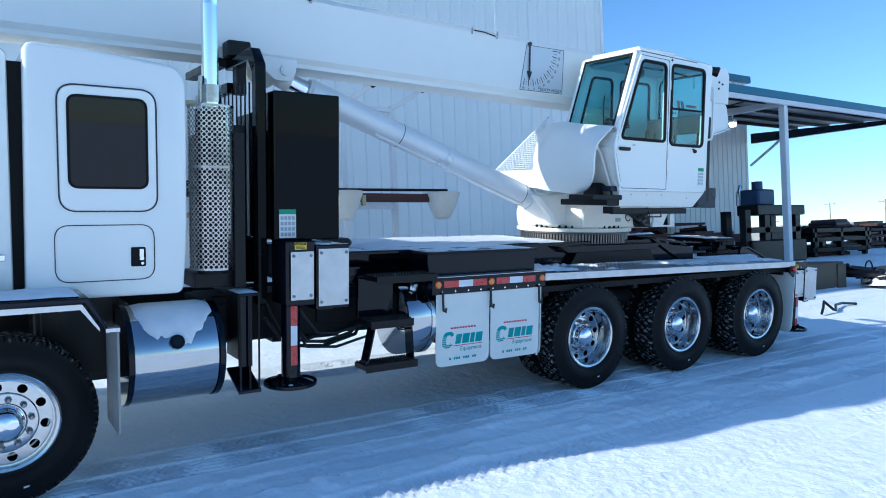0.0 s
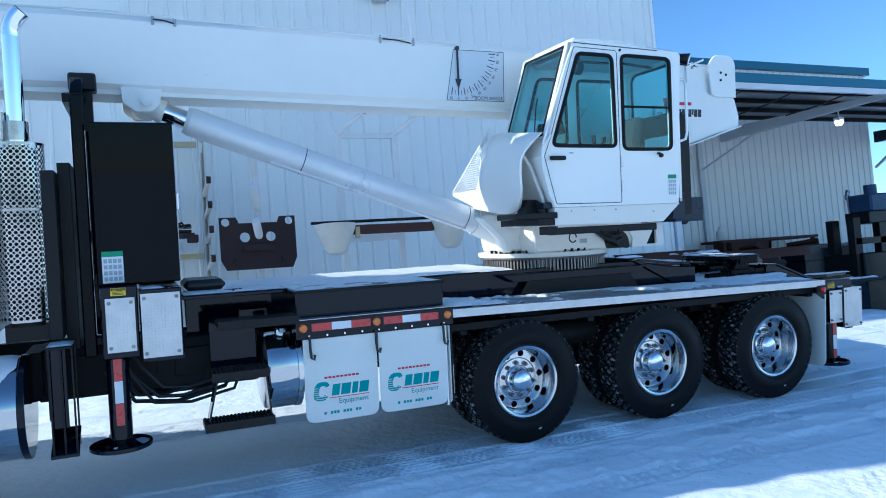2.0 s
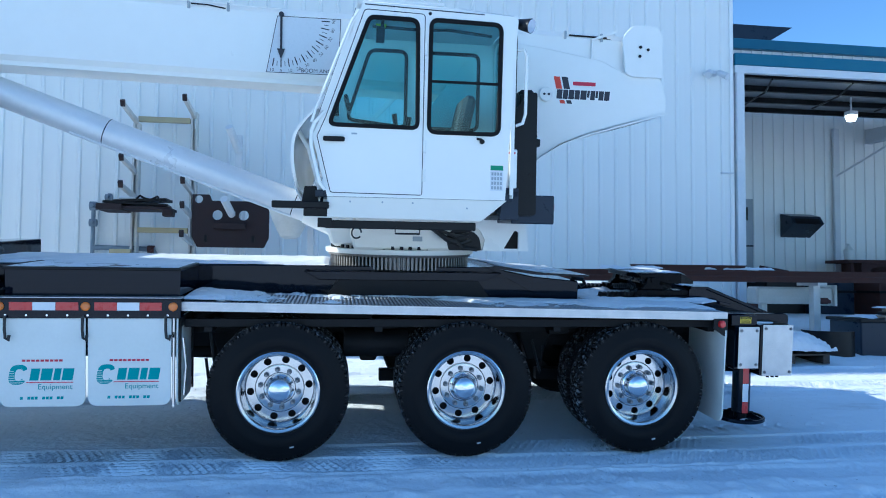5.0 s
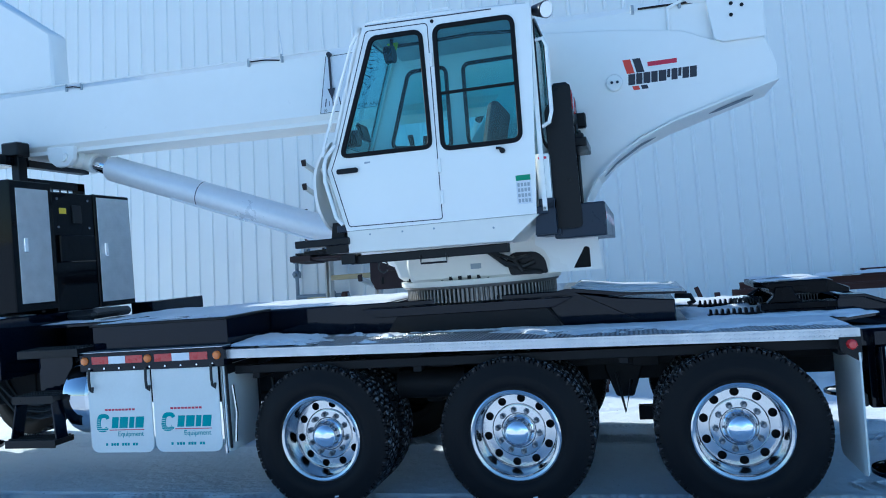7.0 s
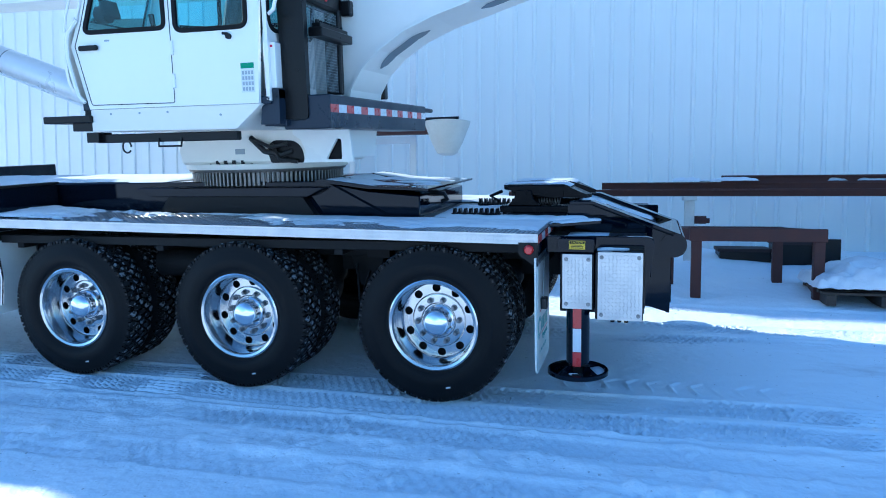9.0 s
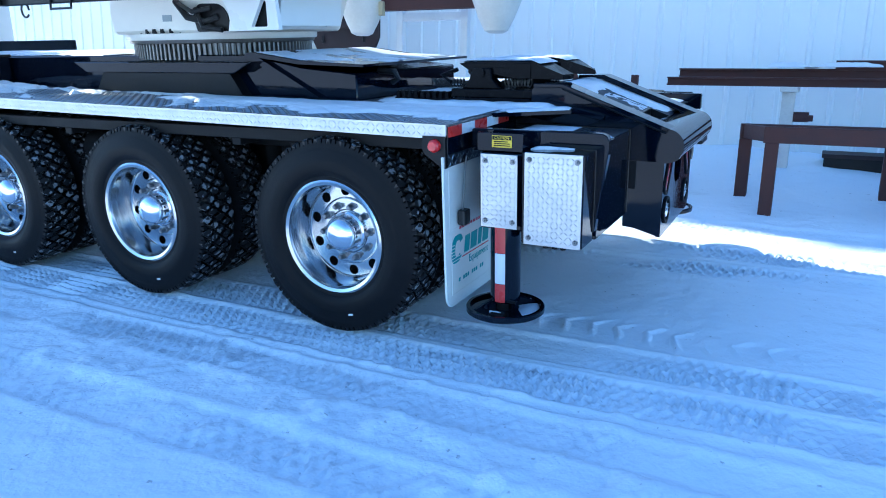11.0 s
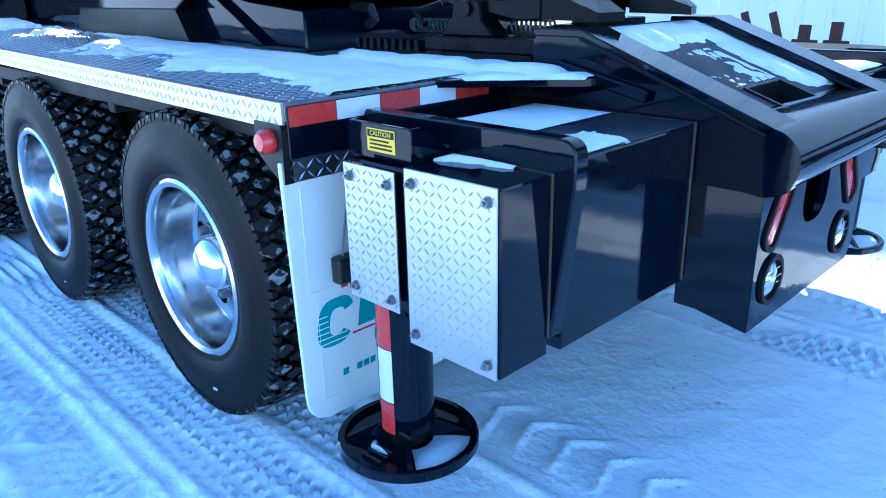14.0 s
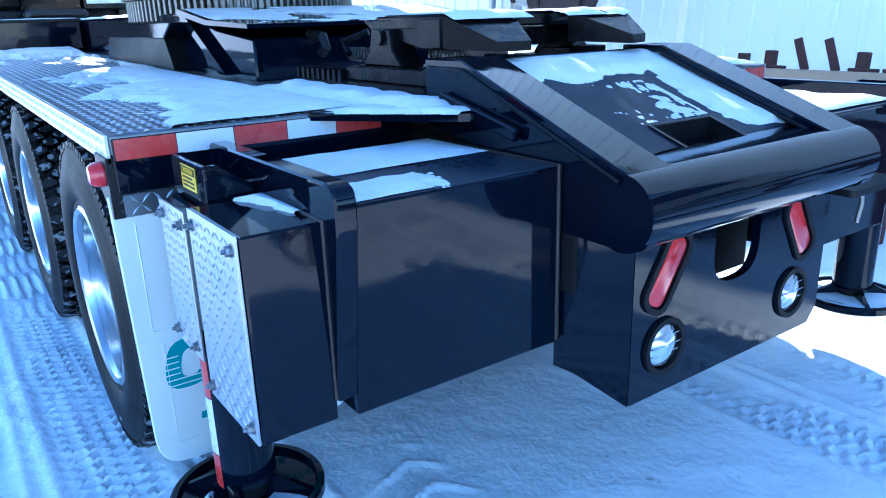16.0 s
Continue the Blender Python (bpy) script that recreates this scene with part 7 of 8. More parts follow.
part("grab_rail", MB().tube([(5.79, 5.40, 3.22), (5.74, 5.39, 3.14), (5.50, 5.39, 2.52), (5.47, 5.40, 2.42)], 0.010), WHITE, cab, "white grab rail")
# decals
dc = part("signal_decal", MB().box(6.77, 6.865, CB0 - 0.0015, CB0, 1.975, 2.16, 0), TAPEW, cab, "white and green printed decal", smooth=0)
part("decal_head", MB().box(6.77, 6.865, CB0 - 0.0025, CB0 - 0.0015, 2.125, 2.16, 0), GREEN, dc, smooth=0)
for r in range(4):
    for c in range(4):
        part("bar", MB().box(6.778 + 0.0215 * c, 6.793 + 0.0215 * c, CB0 - 0.0025, CB0 - 0.0015, 1.985 + 0.034 * r, 2.008 + 0.034 * r, 0), GREYD, dc, smooth=0)
mb_ = part("manual_box", MB().box(6.90, 6.985, CB0 + 0.06, CB0 + 0.20, 2.0, 2.29, 0.006), WHITE, cab, "white document box")
part("bar", MB().box(6.915, 6.97, CB0 + 0.0585, CB0 + 0.06, 2.255, 2.27, 0), REDD, mb_, smooth=0)
# work lamps on the cab corner
for x, z, dx in ((7.00, 3.22, 0.05),):
    lp = part("work_lamp", MB().cyl((x - 0.03, 5.52, z), (x + dx, 5.44, z - 0.03), 0.035, 0.055), BLACKM, cab, "black work lamp")
    part("lens", MB().cyl((x + dx, 5.44, z - 0.03), (x + dx + 0.003, 5.437, z - 0.0315), 0.05), CLEARL, lp)

shift()
# cowl under the windscreen: a thin shell bulging forward, with a mesh guard beyond it
COWL = (((5.515, 5.63, 2.555), (5.43, 5.655, 2.47), (5.362, 5.697, 2.37), (5.345, 5.71, 2.24), (5.356, 5.725, 2.11), (5.385, 5.80, 1.985), (5.43, 5.92, 1.92)),
        ((5.525, 6.00, 2.60), (5.43, 6.00, 2.53), (5.372, 6.02, 2.40), (5.347, 6.04, 2.24), (5.35, 6.042, 2.09), (5.37, 6.09, 1.975), (5.40, 6.14, 1.905)),
        ((5.535, 6.36, 2.65), (5.475, 6.41, 2.58), (5.432, 6.452, 2.486), (5.400, 6.52, 2.33), (5.386, 6.58, 2.18), (5.386, 6.62, 2.06), (5.395, 6.69, 1.97)),
        ((5.545, 6.66, 2.64), (5.50, 6.70, 2.52), (5.486, 6.74, 2.36), (5.476, 6.75, 2.25), (5.471, 6.756, 2.145), (5.43, 6.742, 2.05), (5.40, 6.73, 1.987)))


def shell(rows, depth, fine=4):
    """A smooth sheet through rows of points, with thickness towards +x."""
    def spline(ps, n):
        out_ = []
        for i in range(len(ps) - 1):
            p0, p1, p2, p3 = (Vector(ps[max(0, min(len(ps) - 1, j))]) for j in (i - 1, i, i + 1, i + 2))
            for q in range(n):
                u = q / n
                out_.append(0.5 * ((2 * p1) + (p2 - p0) * u + (2 * p0 - 5 * p1 + 4 * p2 - p3) * u * u + (3 * p1 - p0 - 3 * p2 + p3) * u ** 3))
        return out_ + [Vector(ps[-1])]
    across = [spline(r, fine) for r in rows]
    grid = [spline([r[j] for r in across], fine + 2) for j in range(len(across[0]))]
    m, n = len(grid), len(grid[0])
    vs = [p for r in grid for p in r] + [p + Vector((depth, 0, 0)) for r in grid for p in r]
    k = m * n
    fs = [(i * n + j, i * n + j + 1, i * n + n + j + 1, i * n + n + j) for i in range(m - 1) for j in range(n - 1)]
    fs += [tuple(q + k for q in f[::-1]) for f in fs]
    rim = [(0, j) for j in range(n)] + [(i, n - 1) for i in range(1, m)] + [(m - 1, j) for j in range(n - 2, -1, -1)] + [(i, 0) for i in range(m - 2, 0, -1)]
    rim = [i * n + j for i, j in rim]
    fs += [(rim[i], rim[(i + 1) % len(rim)], rim[(i + 1) % len(rim)] + k, rim[i] + k) for i in range(len(rim))]
    return MB().add(vs, fs)


hd_ = part("cowl", shell(COWL, 0.022), WHITE, TRUCK, "white moulded cowl under the windscreen", smooth=40)
for f_ in (0, 1):
    part("cowl_stay", MB().tube([(5.40 + 0.03 * f_, 5.76 + 0.5 * f_, 2.40), (5.47, 5.74 + 0.5 * f_, 2.28), (5.545, 5.70 + 0.5 * f_, 2.02), (5.56, 5.69 + 0.5 * f_, 1.95)], 0.016), CREAM, hd_, "cream stay")
GA, GC, GD = Vector((5.53, 6.567, 2.72)), Vector((5.50, 6.756, 2.15)), Vector((5.53, 7.50, 2.165))
part("guard_sheet", MB().add([GC, GD, Vector((5.52, 7.46, 2.13)), Vector((5.42, 6.735, 1.985)), GC + Vector((0.01, 0, 0)), GD + Vector((0.01, 0, 0)), Vector((5.53, 7.46, 2.13)), Vector((5.43, 6.735, 1.985))],
                                   [(0, 1, 2, 3), (7, 6, 5, 4), (0, 4, 5, 1), (1, 5, 6, 2), (2, 6, 7, 3), (3, 7, 4, 0)]), WHITE, hd_, "white folded edge of the mesh guard")
gr = MB()
for i in range(26):
    z = 2.16 + 0.0215 * i
    f_ = (2.72 - z) / (2.72 - 2.165)
    gr.tube([(5.50 + 0.03 * (1 - f_), 6.755 - 0.17 * (1 - f_), z), (5.53, 6.567 + (7.50 - 6.567) * f_, z)], 0.0042, 4)
for i in range(34):
    y = 6.60 + 0.0265 * i
    gr.tube([(5.512, y, 2.155 if y > 6.76 else 2.155 + (6.76 - y) * 3.2), (5.527, y, 2.72 - (y - 6.567) * 0.595)], 0.0042, 4)
part("mesh_grille", gr, TRIMW, hd_, "pale wire mesh")
part("mesh_frame", MB().tube([tuple(GA), tuple(GD)], 0.008, 6).tube([tuple(GC), tuple(GD)], 0.006, 6), WHITE, hd_)
shift(0.025, 0.17, 0.028)

# walkway rails and steps under the cab
part("under_rail", MB().box(5.57, 6.68, 5.50, 5.56, 1.675, 1.735, 0.006).box(5.52, 5.62, 5.46, 5.60, 1.68, 1.75), BLACKM, TRUCK, "black slide rail under the cab")
part("rail_handle", MB().tube([(6.08, 5.495, 1.70), (6.08, 5.49, 1.645), (6.26, 5.49, 1.645), (6.26, 5.495, 1.70)], 0.007), BLACKM, TRUCK)
part("hose_loop", MB().tube([(5.80 + 0.035 * math.cos(a), 5.52, 1.645 + 0.04 * math.sin(a)) for a in np.linspace(0, 5.6, 18)], 0.006), HOSE, TRUCK)
part("front_step", MB().box(5.20, 5.60, 5.42, 5.75, 1.815, 1.865, 0.006).box(5.42, 5.62, 5.45, 6.1, 1.76, 1.82), BLACKM, TRUCK, "black step in front of the cab")
part("step_bracket", MB().prism([(5.40, 1.865), (5.52, 1.865), (5.50, 1.98), (5.42, 1.98)], 5.6, 5.75, 'y').tube([(5.50, 5.6, 1.97), (5.55, 5.52, 1.9), (5.54, 5.5, 1.83)], 0.012), BLACKM, TRUCK)

# cooler frame and counterweight behind the cab
cw = part("counterweight", MB().box(6.975, 7.31, 5.60, 7.70, 1.735, 1.955, 0.008), GREYB, TRUCK, "charcoal counterweight bar")
for k in range(16):
    y = 5.605 + 0.131 * k
    part("tape", MB().box(7.3102, 7.3115, y, y + 0.130, 1.84, 1.893, 0), RED if k % 2 == 0 else TAPEW, cw, smooth=0)
part("stub_rod", MB().cyl((7.25, 7.69, 1.93), (7.25, 8.08, 1.93), 0.02), BLACKM, TRUCK)
cf = part("cooler_frame", MB().box(7.02, 7.14, 5.60, 5.68, 1.78, 2.72, 0.01).box(7.02, 7.14, 6.19, 6.25, 1.99, 2.74, 0.01).box(7.02, 7.14, 5.62, 6.25, 2.56, 2.76, 0.02), BLACKM, TRUCK, "black oil-cooler guard frame")
msh = MB()
for k in range(26):
    msh.box(7.115, 7.118, 5.69 + 0.0195 * k, 5.6912 + 0.0195 * k, 2.0, 2.55, 0)
for k in range(28):
    msh.box(7.116, 7.119, 5.68, 6.19, 2.01 + 0.0195 * k, 2.0112 + 0.0195 * k, 0)
part("wire_mesh", msh, GREYD, cf)
part("valve_bank", MB().box(7.12, 7.22, 5.72, 6.24, 2.34, 2.40, 0.006).box(7.14, 7.20, 5.74, 6.2, 2.40, 2.43), BLACKM, cf)
for k in range(8):
    part("valve_spool", MB().cyl((7.17, 5.76 + 0.055 * k, 2.40), (7.17, 5.76 + 0.055 * k, 2.45), 0.014), BLACKM, cf)
for y, tl in ((5.74, 14), (5.86, 0), (5.98, -14)):
    ov_ = [(0.024 * math.cos(a), 0.062 * math.sin(a)) for a in np.linspace(0, 2 * math.pi, 25)[:-1]]
    ov_ = [(y + p * math.cos(radians(tl)) - q * math.sin(radians(tl)), 2.66 + p * math.sin(radians(tl)) + q * math.cos(radians(tl))) for p, q in ov_]
    part("tail_reflector", MB().prism(ov_, 7.141, 7.149, 'x', holes=[inset(ov_, 0.011)]), REDL if tl else TAPEW, cf, "red oval reflector ring" if tl else "white oval reflector ring")
part("frame_lamp", MB().box(7.12, 7.20, 6.26, 6.33, 2.55, 2.66, 0.01), BLACKM, cf)
part("near_guard", MB().prism(rpoly([(6.97, 2.58), (7.08, 2.72), (7.15, 2.74), (7.16, 1.80), (6.99, 1.80)], .03), 5.585, 5.60, 'y'), BLACKM, TRUCK, "black side guard plate")
part("guard_bracket", MB().prism([(6.88, 1.92), (7.0, 1.99), (7.0, 1.77), (6.86, 1.77)], 5.5, 5.6, 'y').box(6.86, 7.02, 5.55, 6.25, 1.76, 1.80).box(6.9, 7.0, 5.5, 5.62, 1.93, 2.0), GREYB, TRUCK)
part("far_guard", MB().box(7.05, 7.14, 7.10, 7.18, 2.0, 2.45, 0.01).box(7.05, 7.12, 7.18, 7.7, 2.38, 2.45), BLACKM, TRUCK)

# ---- front half of the truck ----
shift(0, 0.13, 0)
SY0, SY1 = 5.535, 8.28
sl_side = [(0.56, 1.20), (1.485, 1.195), (1.515, 1.6), (1.52, 2.60), (1.46, 2.70), (0.9, 2.755), (0.58, 2.76)]
sleeper = part("sleeper_cab", MB().prism(rpoly(sl_side, [.06, .06, .3, .10, .12, .3, .06], 6), SY0, SY1, 'y', bev=0.028, seg=3), WHITE, TRUCK, "white rounded sleeper cab")
WO = rrect(0.745, 1.742, 1.328, 2.53, 0.11, 7)
part("window_moulding", MB().prism(WO, SY0 - 0.008, SY0 + 0.002, 'y', holes=[inset(WO, 0.008)]), DARKD, sleeper)
part("window_surround", MB().prism(inset(WO, 0.010), SY0 - 0.010, SY0 + 0.002, 'y', bev=0.004), WHITE, sleeper)
WG = rrect(0.80, 1.888, 1.27, 2.467, 0.065, 7)
part("window_gasket", MB().prism(WG, SY0 - 0.014, SY0, 'y', holes=[inset(WG, 0.016)]), RUBBER, sleeper)
part("pane", MB().prism(inset(WG, 0.014), SY0 - 0.012, SY0 - 0.006, 'y'), DARKG, sleeper, "dark tinted sleeper window")
HO = rrect(0.716, 1.303, 1.302, 1.663, 0.09, 7)
part("hatch_seam", MB().prism(HO, SY0 - 0.004, SY0 + 0.001, 'y', holes=[inset(HO, 0.006)]), DARKD, sleeper)
lt = part("hatch_latch", MB().prism(rrect(1.155, 1.39, 1.245, 1.515, 0.012), SY0 - 0.008, SY0 + 0.002, 'y', bev=0.003), RUBBER, sleeper, "black latch recess with chrome paddle")
part("paddle", MB().prism(rrect(1.205, 1.43, 1.232, 1.505, 0.005), SY0 - 0.016, SY0 - 0.007, 'y', bev=0.002).cyl((1.222, SY0 - 0.008, 1.41), (1.222, SY0 - 0.014, 1.41), 0.009), CHROME, lt)
cabb = part("driver_cab", MB().prism(rpoly([(-1.3, 1.15), (0.50, 1.15), (0.50, 2.72), (-0.5, 2.68), (-0.85, 2.0), (-1.3, 1.9)], [.03, .03, .06, .15, .05, .05]), SY0 + 0.06, SY1 - 0.06, 'y', bev=0.03, seg=2), WHITE, TRUCK, "white driver's cab")
part("engine_hood", MB().prism(rpoly([(-2.8, 0.8), (-1.3, 0.9), (-1.3, 1.88), (-2.7, 1.65)], .1), 5.95, 7.85, 'y', bev=0.05, seg=2), WHITE, TRUCK)
part("cab_gap", MB().box(0.48, 0.60, SY0 + 0.12, SY1 - 0.12, 1.25, 2.65), RUBBER, TRUCK)
part("door_handle", MB().box(0.38, 0.46, SY0 + 0.03, SY0 + 0.06, 1.45, 1.49), CHROME, cabb)
shift(0, 0.02, 0)
# front fender, flap
fen = part("fender", MB().prism([(-0.5, 1.225), (0.82, 1.225), (0.93, 1.06), (0.945, 1.07), (0.845, 1.262), (-0.5, 1.262)], 5.22, 5.66, 'y', bev=0.008), BLACK, TRUCK, "black fender shelf with bright trim")
part("fender_trim", MB().prism([(-0.5, 1.185), (0.80, 1.19), (0.90, 1.055), (0.90, 1.075), (0.81, 1.222), (-0.5, 1.222)], 5.235, 5.26, 'y'), ALU, fen)
flp = part("mud_flap", MB().prism(rpoly([(5.22, 1.05), (5.22, 0.42), (5.62, 0.42), (5.62, 1.05)], [0, .04, .04, 0]), 0.99, 1.002, 'x'), FLAPG, TRUCK, "grey plastic front mud flap")
part("flap_hanger", MB().box(0.93, 1.01, 5.215, 5.63, 1.045, 1.075), ALU, flp)
shift(0, 0.13, 0)
# exhaust
EX, EY = 1.73, 5.72
ex = part("exhaust_pipe", MB().cyl((EX, EY, 2.45), (EX, EY, 2.62), 0.068, n=28).cyl((EX, EY, 2.62), (EX, EY, 3.17), 0.058, n=28), CHROME, TRUCK, "chrome exhaust stack with curved tip")
tip = [(EX, EY, 3.165), (EX + 0.004, EY, 3.21), (EX + 0.018, EY - 0.002, 3.255), (EX + 0.042, EY - 0.006, 3.295), (EX + 0.075, EY - 0.012, 3.33)]
part("stack_tip", MB().tube(tip, 0.058, 24), CHROME, ex)
part("tip_bore", MB().cyl((EX + 0.0752, EY - 0.0121, 3.3302), (EX + 0.0785, EY - 0.0126, 3.3335), 0.052, n=24), BLACKM, ex)
part("stack_clamp", MB().cyl((EX, EY, 2.5), (EX, EY, 2.62), 0.075, n=28).prism([(EX - 0.08, 2.5), (EX - 0.07, 2.5), (EX - 0.06, 2.68), (EX - 0.075, 2.68)], EY - 0.03, EY + 0.03, 'y'), PERF, ex)
muff = part("muffler", MB().cyl((EX, EY, 1.30), (EX, EY, 2.45), 0.105, n=32), UNDER, TRUCK, "stained muffler")


def perforated(cx, cy, z0, z1, r, a0, a1, n, m):
    """A rolled sheet with staggered round holes."""
    mb = MB()
    k = 8
    da, dz = (a1 - a0) / n, (z1 - z0) / m
    hr = min(r * da, dz) * 0.35
    for i in range(n):
        for j in range(m):
            ac, zc = a0 + (i + 0.5) * da, z0 + (j + 0.5) * dz
            s = 0.0
            out_, in_ = [], []
            for q in range(k):
                t = 2 * math.pi * (q + 0.5) / k
                sq = max(abs(math.cos(t)), abs(math.sin(t)))
                out_.append((math.cos(t) / sq * 0.5 * r * da, math.sin(t) / sq * 0.5 * dz))
                in_.append((math.cos(t) * hr, math.sin(t) * hr))
            vs = []
            for u, v in out_ + in_:
                a = ac + u / r
                vs.append((cx + r * math.cos(a), cy + r * math.sin(a), zc + v))
            fs = [(q, (q + 1) % k, k + (q + 1) % k, k + q) for q in range(k)]
            mb.add(vs, fs)
    return mb


part("heat_guard", perforated(EX, EY, 1.34, 2.47, 0.155, radians(140), radians(400), 20, 31), PERF, muff, "perforated stainless heat guard")
for z in (1.34, 2.47, 2.05):
    part("guard_band", MB().revolve([(0.153, z - 0.008), (0.157, z - 0.008), (0.157, z + 0.008), (0.153, z + 0.008)], (EX, EY, 0), 'z', 30, radians(140), radians(400)), PERF, muff)
part("muffler_bracket", MB().box(1.60, 1.92, 5.70, 6.05, 1.20, 1.31).box(1.86, 1.94, 5.62, 6.0, 1.2, 2.3), BLACKM, TRUCK)
shift(0, 0.02, 0)
# fuel tank
ft = part("fuel_tank", MB().revolve([(0.0, 1.135), (0.30, 1.137), (0.328, 1.14), (0.33, 1.145), (0.33, 1.67), (0.328, 1.675), (0.30, 1.678), (0.0, 1.68)], (0, 5.83, 0.775), 'x', 56), TANKA, TRUCK, "polished cylindrical fuel tank")
part("filler_cap", MB().cyl((1.40, 5.53, 0.885), (1.40, 5.495, 0.898), 0.048), BLACK, ft)
part("cap_lid", MB().cyl((1.40, 5.496, 0.898), (1.40, 5.484, 0.902), 0.034), DARKG, ft, "round glossy cap lid")
for a_, b_ in ((1.10, 1.137), (1.678, 1.720)):
    part("tank_end_band", MB().revolve([(0.0, a_), (0.334, a_), (0.338, a_ + 0.004), (0.338, b_ - 0.004), (0.334, b_), (0.0, b_)], (0, 5.83, 0.775), 'x', 48), BLACK, ft, "glossy black end band")
for x in (1.10, 1.68):
    part("tank_bracket", MB().box(x, x + 0.1, 5.95, 6.42, 0.8, 1.1), UNDER, TRUCK)
tn, tm = 48, 14
tv = []
for i in range(tn + 1):
    u_ = i / tn
    low = np.interp(u_, [0.0, 0.08, 0.2, 0.46, 0.52, 0.64, 0.72, 0.80, 0.86, 1.0], [58, 38, 29, 28, 18, 19, 28, 29, 46, 54]) + 7 * (vnoise(np.array([i * 0.45]), np.array([2.0]), 9)[0] - 0.5)
    for j in range(tm + 1):
        a = radians(low + (100 - low) * j / tm)
        r_ = 0.329 + 0.014 * math.sin(math.pi * min(1, (j + 0.2) / 2) / 2) * min(1, 6 * u_ + 0.1, 8 * (1 - u_) + 0.1)
        tv.append((1.17 + 0.50 * u_, 5.83 - r_ * math.cos(a), 0.775 + r_ * math.sin(a)))
ts = tagged(part("tank_snow", MB().add(tv, [(i * (tm + 1) + j, (i + 1) * (tm + 1) + j, (i + 1) * (tm + 1) + j + 1, i * (tm + 1) + j + 1) for i in range(tn) for j in range(tm)]), SNOW, None, smooth=60), "crust of snow on the fuel tank", "snow", "", "stuff")
ts.matrix_world = LEAN
# step bracket beside the tank
shift(-0.09, 0.02, 0)
sb = part("step_bracket", MB().box(1.93, 2.085, 5.60, 5.88, 1.150, 1.166, 0.003), BLACKM, TRUCK, "black steel step bracket with thin rods")
for x, y in ((1.945, 5.61), (2.012, 5.61), (2.078, 5.61), (2.078, 5.87)):
    part("rod", MB().box(x - 0.006, x + 0.006, y - 0.006, y + 0.006, 0.47, 1.15, 0.001), BLACKM, sb)
part("side_panel", MB().box(1.93, 1.94, 5.62, 5.88, 0.70, 1.15, 0.002), BLACKM, sb)
part("back_panel", MB().box(1.942, 2.04, 5.64, 5.655, 0.64, 1.149, 0.002), BLACK, sb)
part("foot_plate", MB().prism([(5.60, 0.455), (5.88, 0.575), (5.88, 0.595), (5.60, 0.48)], 1.925, 2.09, 'x', bev=0.003), BLACK, sb)
shift(0, 0.06, 0)
# front outrigger
fo = part("outrigger_box", MB().box(2.40, 2.665, 5.50, 6.4, 1.02, 1.50, 0.008), BLACK, TRUCK, "glossy black front outrigger box")
fh = part("jack_housing", MB().box(2.17, 2.395, 5.51, 5.8, 1.06, 1.53, 0.008), BLACK, TRUCK, "black front jack housing")
tread_cover(2.20, 2.375, 1.105, 1.455, 5.492, fh)
tread_cover(2.41, 2.652, 1.05, 1.472, 5.482, fo)
decal(2.235, 2.325, 1.470, 1.520, 5.508, fh)
jack(2.25, 5.63, 0.515, 1.10, TRUCK, 1, 0.15)
foot(2.245, 5.63, 0.46, 0.195, TRUCK)
part("far_outrigger_box", MB().box(2.40, 2.665, 7.4, 8.3, 1.02, 1.50, 0.008), BLACK, TRUCK)
shift(0, 0.15, 0)
# power pack
pk = part("oil_cabinet", MB().box(2.155, 2.675, 5.60, 6.05, 1.53, 2.615, 0.008), BLACKC, TRUCK, "tall glossy black oil cabinet")
part("cabinet_door", MB().box(2.6755, 2.683, 5.66, 6.0, 1.6, 2.55, 0.002), PLATE, pk, "bright tread-plate cabinet door")
part("latch", MB().box(2.683, 2.70, 5.70, 5.74, 2.02, 2.14, 0.004), CHROME, pk)
part("door_lugs", MB().lugs((2.6832, 5.67, 1.6), (0, 1, 0), (0, 0, 1), 0.32, 0.9, 0.026, 0.024, 0.002), PLATE, pk)
d2 = part("signal_decal", MB().box(2.19, 2.32, 5.5985, 5.60, 1.545, 1.755, 0), TAPEW, pk, "white and green printed decal", smooth=0)
part("decal_head", MB().box(2.19, 2.32, 5.597, 5.5985, 1.72, 1.755, 0), GREEN, d2, smooth=0)
for r in range(4):
    for c in range(4):
        part("bar", MB().box(2.20 + 0.029 * c, 2.222 + 0.029 * c, 5.597, 5.5985, 1.558 + 0.04 * r, 1.585 + 0.04 * r, 0), GREYD, d2, smooth=0)
p2 = part("valve_cabinet", MB().box(2.30, 2.655, 6.06, 6.56, 1.50, 2.55, 0.008), BLACKC, TRUCK, "black valve cabinet")
part("valve_cover", MB().box(2.655, 2.685, 6.10, 6.53, 1.93, 2.17, 0.008), BLACKC, p2)
part("switch_plate", MB().box(2.655, 2.667, 6.29, 6.40, 2.28, 2.44, 0.003), BLACKM, p2)
part("bar", MB().box(2.656, 2.659, 6.14, 6.22, 2.36, 2.41, 0), YELLOW, p2, smooth=0)
for y, z in ((6.12, 2.49), (6.49, 2.49), (6.12, 2.24), (6.49, 2.24)):
    part("bolt", MB().cyl((2.655, y, z), (2.664, y, z), 0.011, n=6), BOLT, p2)
p3 = part("tool_cabinet", MB().box(2.35, 2.650, 6.58, 7.07, 1.50, 2.56, 0.008), BLACKC, TRUCK, "black tool cabinet with bright door")
